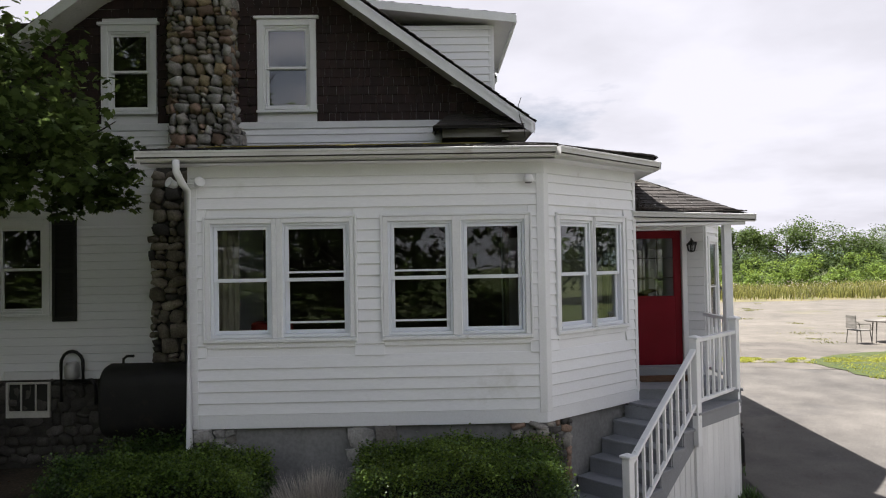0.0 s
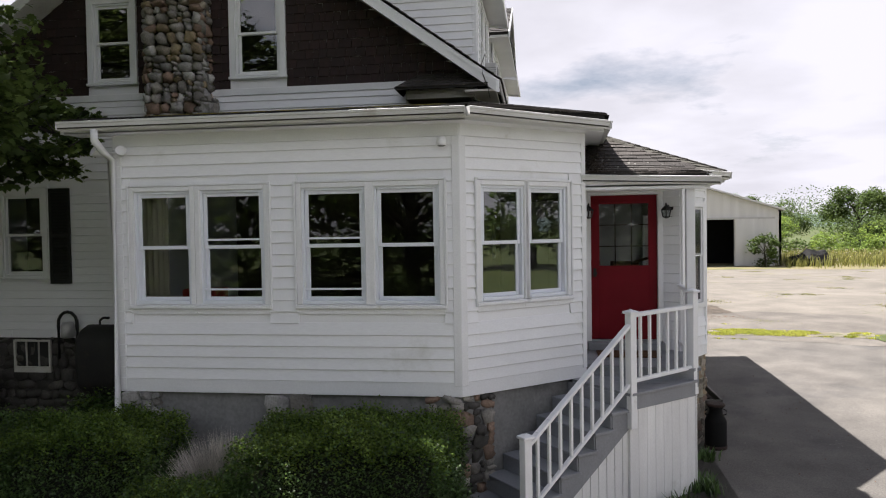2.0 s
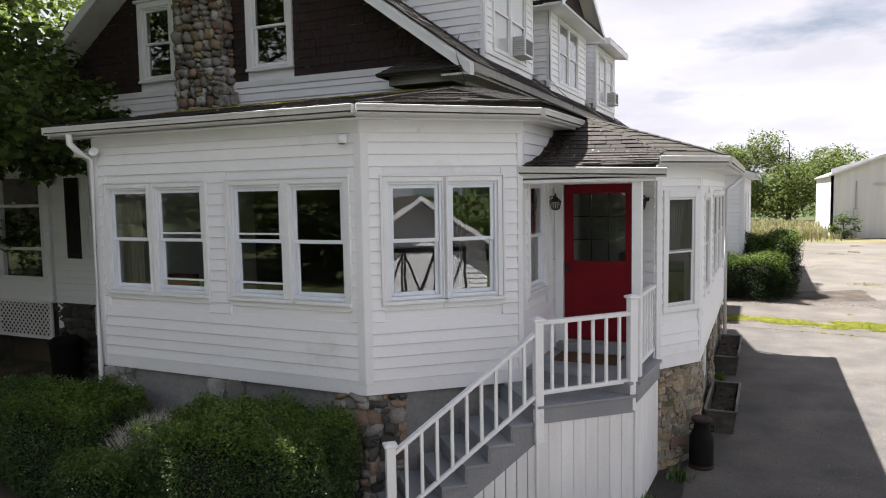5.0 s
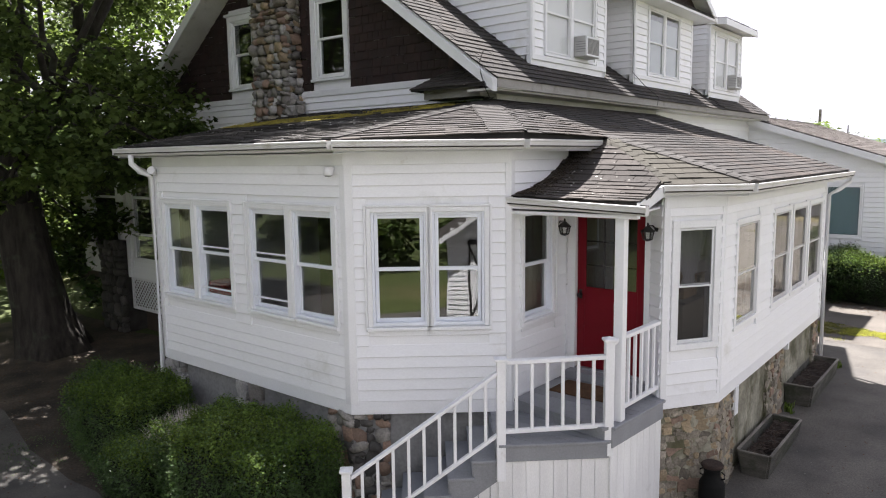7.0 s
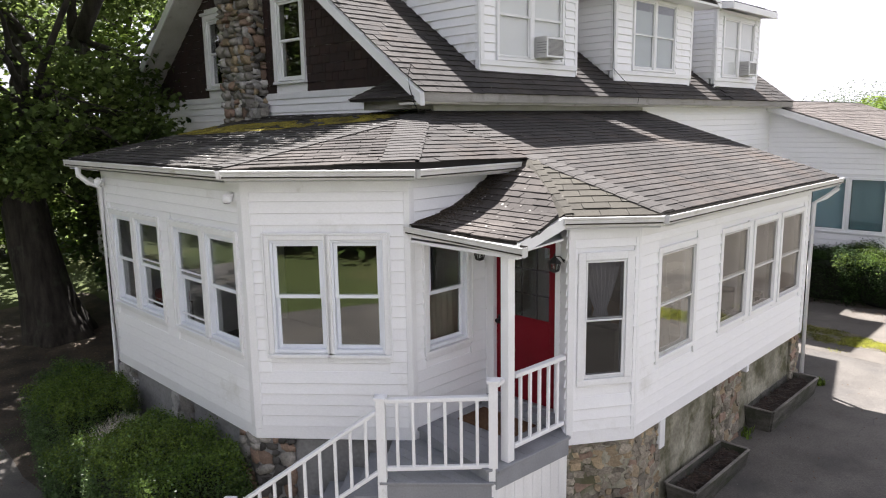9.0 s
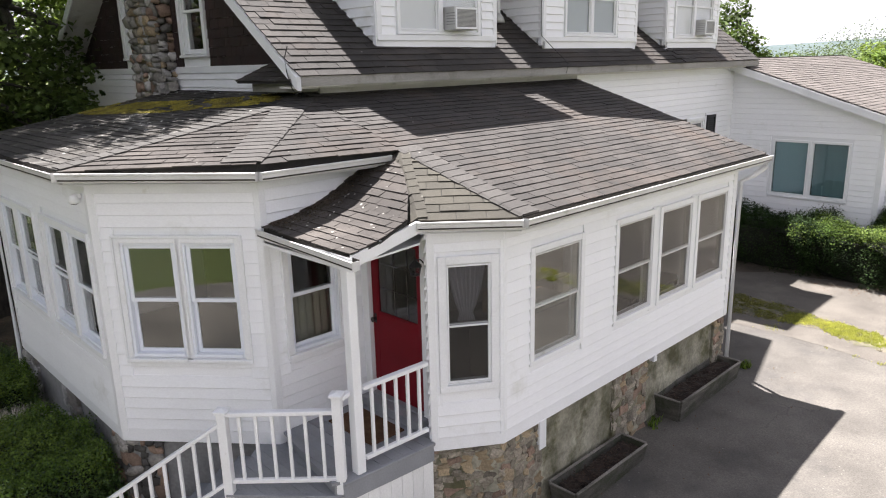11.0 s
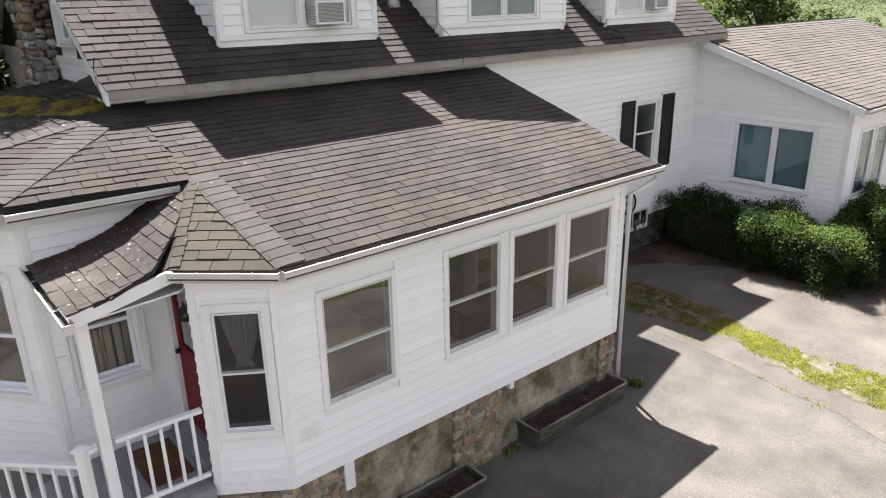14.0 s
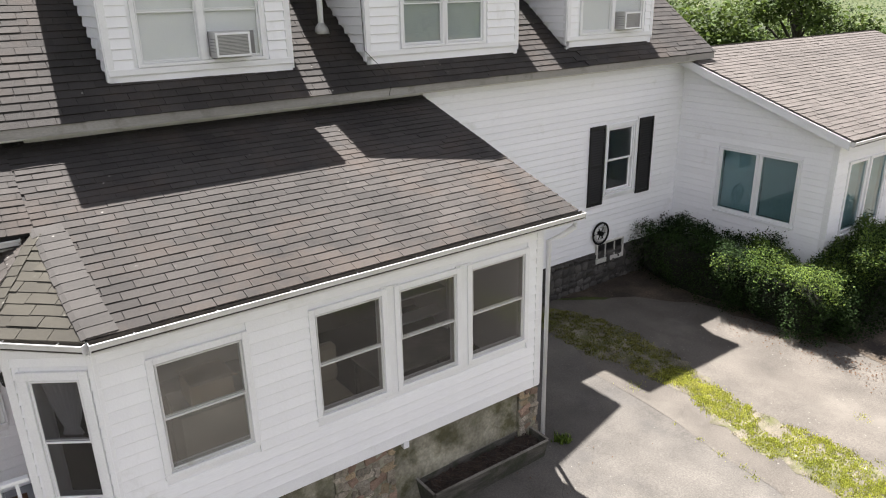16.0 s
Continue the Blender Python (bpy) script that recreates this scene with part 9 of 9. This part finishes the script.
for k in range(4):
    a_ = k * math.pi / 2 + 0.4
    part("leg", tube([(0.42 * math.cos(a_), 0.42 * math.sin(a_), 0.69), (0.48 * math.cos(a_), 0.48 * math.sin(a_), 0)], 0.02, 6), M_OLDWOOD, ptb)
upole = thing("utility_pole", "distant wooden utility pole", "pole", pose(-4.8, 62.0, 0.2))
part("shaft", tube([(0, 0, 0), (0, 0, 7.0)], [0.15, 0.10], 8), M_OLDWOOD, upole)

# ---- inside the enclosed porch ----
cur = thing("curtain", "pale curtain hanging inside the porch window", "curtain", MF @ pose(0.10, 0.28, 1.6))
bm = bmesh.new()
cols = [(bm.verts.new((0.012 * k, 0.03 * math.sin(k * 1.1), 0.0)), bm.verts.new((0.012 * k, 0.03 * math.sin(k * 1.1), 1.8))) for k in range(32)]
for a_, b_ in zip(cols, cols[1:]):
    bm.faces.new((a_[0], b_[0], b_[1], a_[1]))
part("cloth", bm, M_CURTAIN, cur, smooth=True)
part("curtain_rod", tube([(-0.05, 0, 1.82), (1.0, 0, 1.82)], 0.012, 6), M_BLACK, cur)
redbox = thing("red_box", "red plastic storage box on a stand inside the window", "storage box", MF @ pose(0.55, 0.35, 1.15))
part("stand", boxes((0, 0.5, 0, 0.4, 0.0, 0.90), bevel=0.01), M_DARK, redbox)
part("tub", boxes((0.03, 0.47, 0.02, 0.38, 0.90, 1.08), bevel=0.02), M_REDTHING, redbox)
cur2 = thing("curtain", "striped beige cafe curtain inside the recess window", "curtain", MR @ pose(0.20, 0.20, 1.95))
bm = bmesh.new()
cols = [(bm.verts.new((0.02 * k, 0.025 * math.sin(k * 1.3), 0.0)), bm.verts.new((0.02 * k, 0.025 * math.sin(k * 1.3), 0.75))) for k in range(38)]
for a_, b_ in zip(cols, cols[1:]):
    fc = bm.faces.new((a_[0], b_[0], b_[1], a_[1]))
    fc.material_index = 1 if len(bm.faces) % 5 == 0 else 0
part("cloth", bm, M_CURTAIN, cur2, smooth=True).data.materials.append(M_DARK)
cabn = thing("sideboard", "low pale cabinet inside the east porch windows", "cabinet", pose(3.1, 12.0, 1.15))
part("body", boxes((0, 0.55, 0, 1.5, 0.05, 0.85), bevel=0.01), M_PLASTER, cabn)
part("cabinet_top", boxes((-0.02, 0.58, -0.02, 1.52, 0.85, 0.89), bevel=0.006), M_OLDWOOD, cabn)
itab = thing("table", "plain wooden table inside the east porch windows", "table", pose(3.3, 14.3, 1.15))
part("tabletop", boxes((0, 0.8, 0, 1.5, 0.70, 0.74), bevel=0.006), M_OLDWOOD, itab)
for x in (0.05, 0.70):
    for y in (0.05, 1.40):
        part("leg", boxes((x, x + 0.05, y, y + 0.05, 0, 0.70)), M_OLDWOOD, itab)

cbox = thing("cardboard_box", "open brown cardboard box on the cabinet behind the window", "cardboard box", pose(3.20, 12.15, 2.045))
M_CARD = material("brown_cardboard", [(0.30, 0.19, 0.10), (0.38, 0.25, 0.14)], 4.0, 0.9, fine=0.08)
part("carton", boxes((0, 0.40, 0, 0.50, 0, 0.30), bevel=0.004), M_CARD, cbox)
part("flap", slab([(0.40, 0.0, 0.30), (0.40, 0.50, 0.30), (0.58, 0.50, 0.36), (0.58, 0.0, 0.36)], 0.005), M_CARD, cbox)
pfr = thing("picture_frame", "white picture frame hanging on the inner porch wall", "picture frame", pose(1.13, 13.9, 2.35))
part("moulding", boxes((0, 0.03, 0, 0.05, 0, 0.7), (0, 0.03, 0.55, 0.60, 0, 0.7), (0, 0.03, 0.05, 0.55, 0, 0.05), (0, 0.03, 0.05, 0.55, 0.65, 0.7), bevel=0.004), M_TRIM, pfr)
part("picture", boxes((0.005, 0.012, 0.05, 0.55, 0.05, 0.65)), M_CURTAIN, pfr)
shelf = thing("bookshelf", "white open shelf unit inside the east porch windows", "shelf", pose(2.2, 15.55, 1.15))
for y in (0.0, 0.93):
    part("side_panel", boxes((0, 0.32, y, y + 0.03, 0, 1.75), bevel=0.003), M_TRIM, shelf)
for k in range(5):
    part("shelf_board", boxes((0, 0.32, 0.03, 0.93, 0.05 + 0.41 * k, 0.075 + 0.41 * k)), M_TRIM, shelf)
sofa = thing("armchair", "cream upholstered armchair behind the east porch window", "armchair", pose(3.2, 13.62, 1.15))
part("seat", boxes((0, 0.62, 0, 0.5, 0.15, 0.45), bevel=0.04), M_CURTAIN, sofa)
part("backrest", boxes((0, 0.16, 0, 0.5, 0.45, 1.0), bevel=0.05), M_CURTAIN, sofa)

sheer = thing("curtain", "grey sheer curtain gathered behind the narrow window", "curtain", MS @ pose(0.20, 0.10, 2.50))
bm = bmesh.new()
rows_ = []
for j in range(9):
    v = j / 8
    wide = 0.30 + 0.70 * abs(v - 0.12) ** 0.7
    rows_.append([bm.verts.new((0.225 + (k / 40 - 0.5) * 0.45 * wide, 0.022 * math.sin(k * 1.15 + 0.4 * j) * (0.5 + wide), 0.66 * v)) for k in range(41)])
for r0, r1 in zip(rows_, rows_[1:]):
    for k in range(40):
        bm.faces.new((r0[k], r0[k + 1], r1[k + 1], r1[k]))
part("cloth", bm, M_SHEER, sheer, smooth=True)
part("curtain_rod", tube([(-0.01, 0, 0.665), (0.46, 0, 0.665)], 0.008, 6), M_TRIM, sheer)
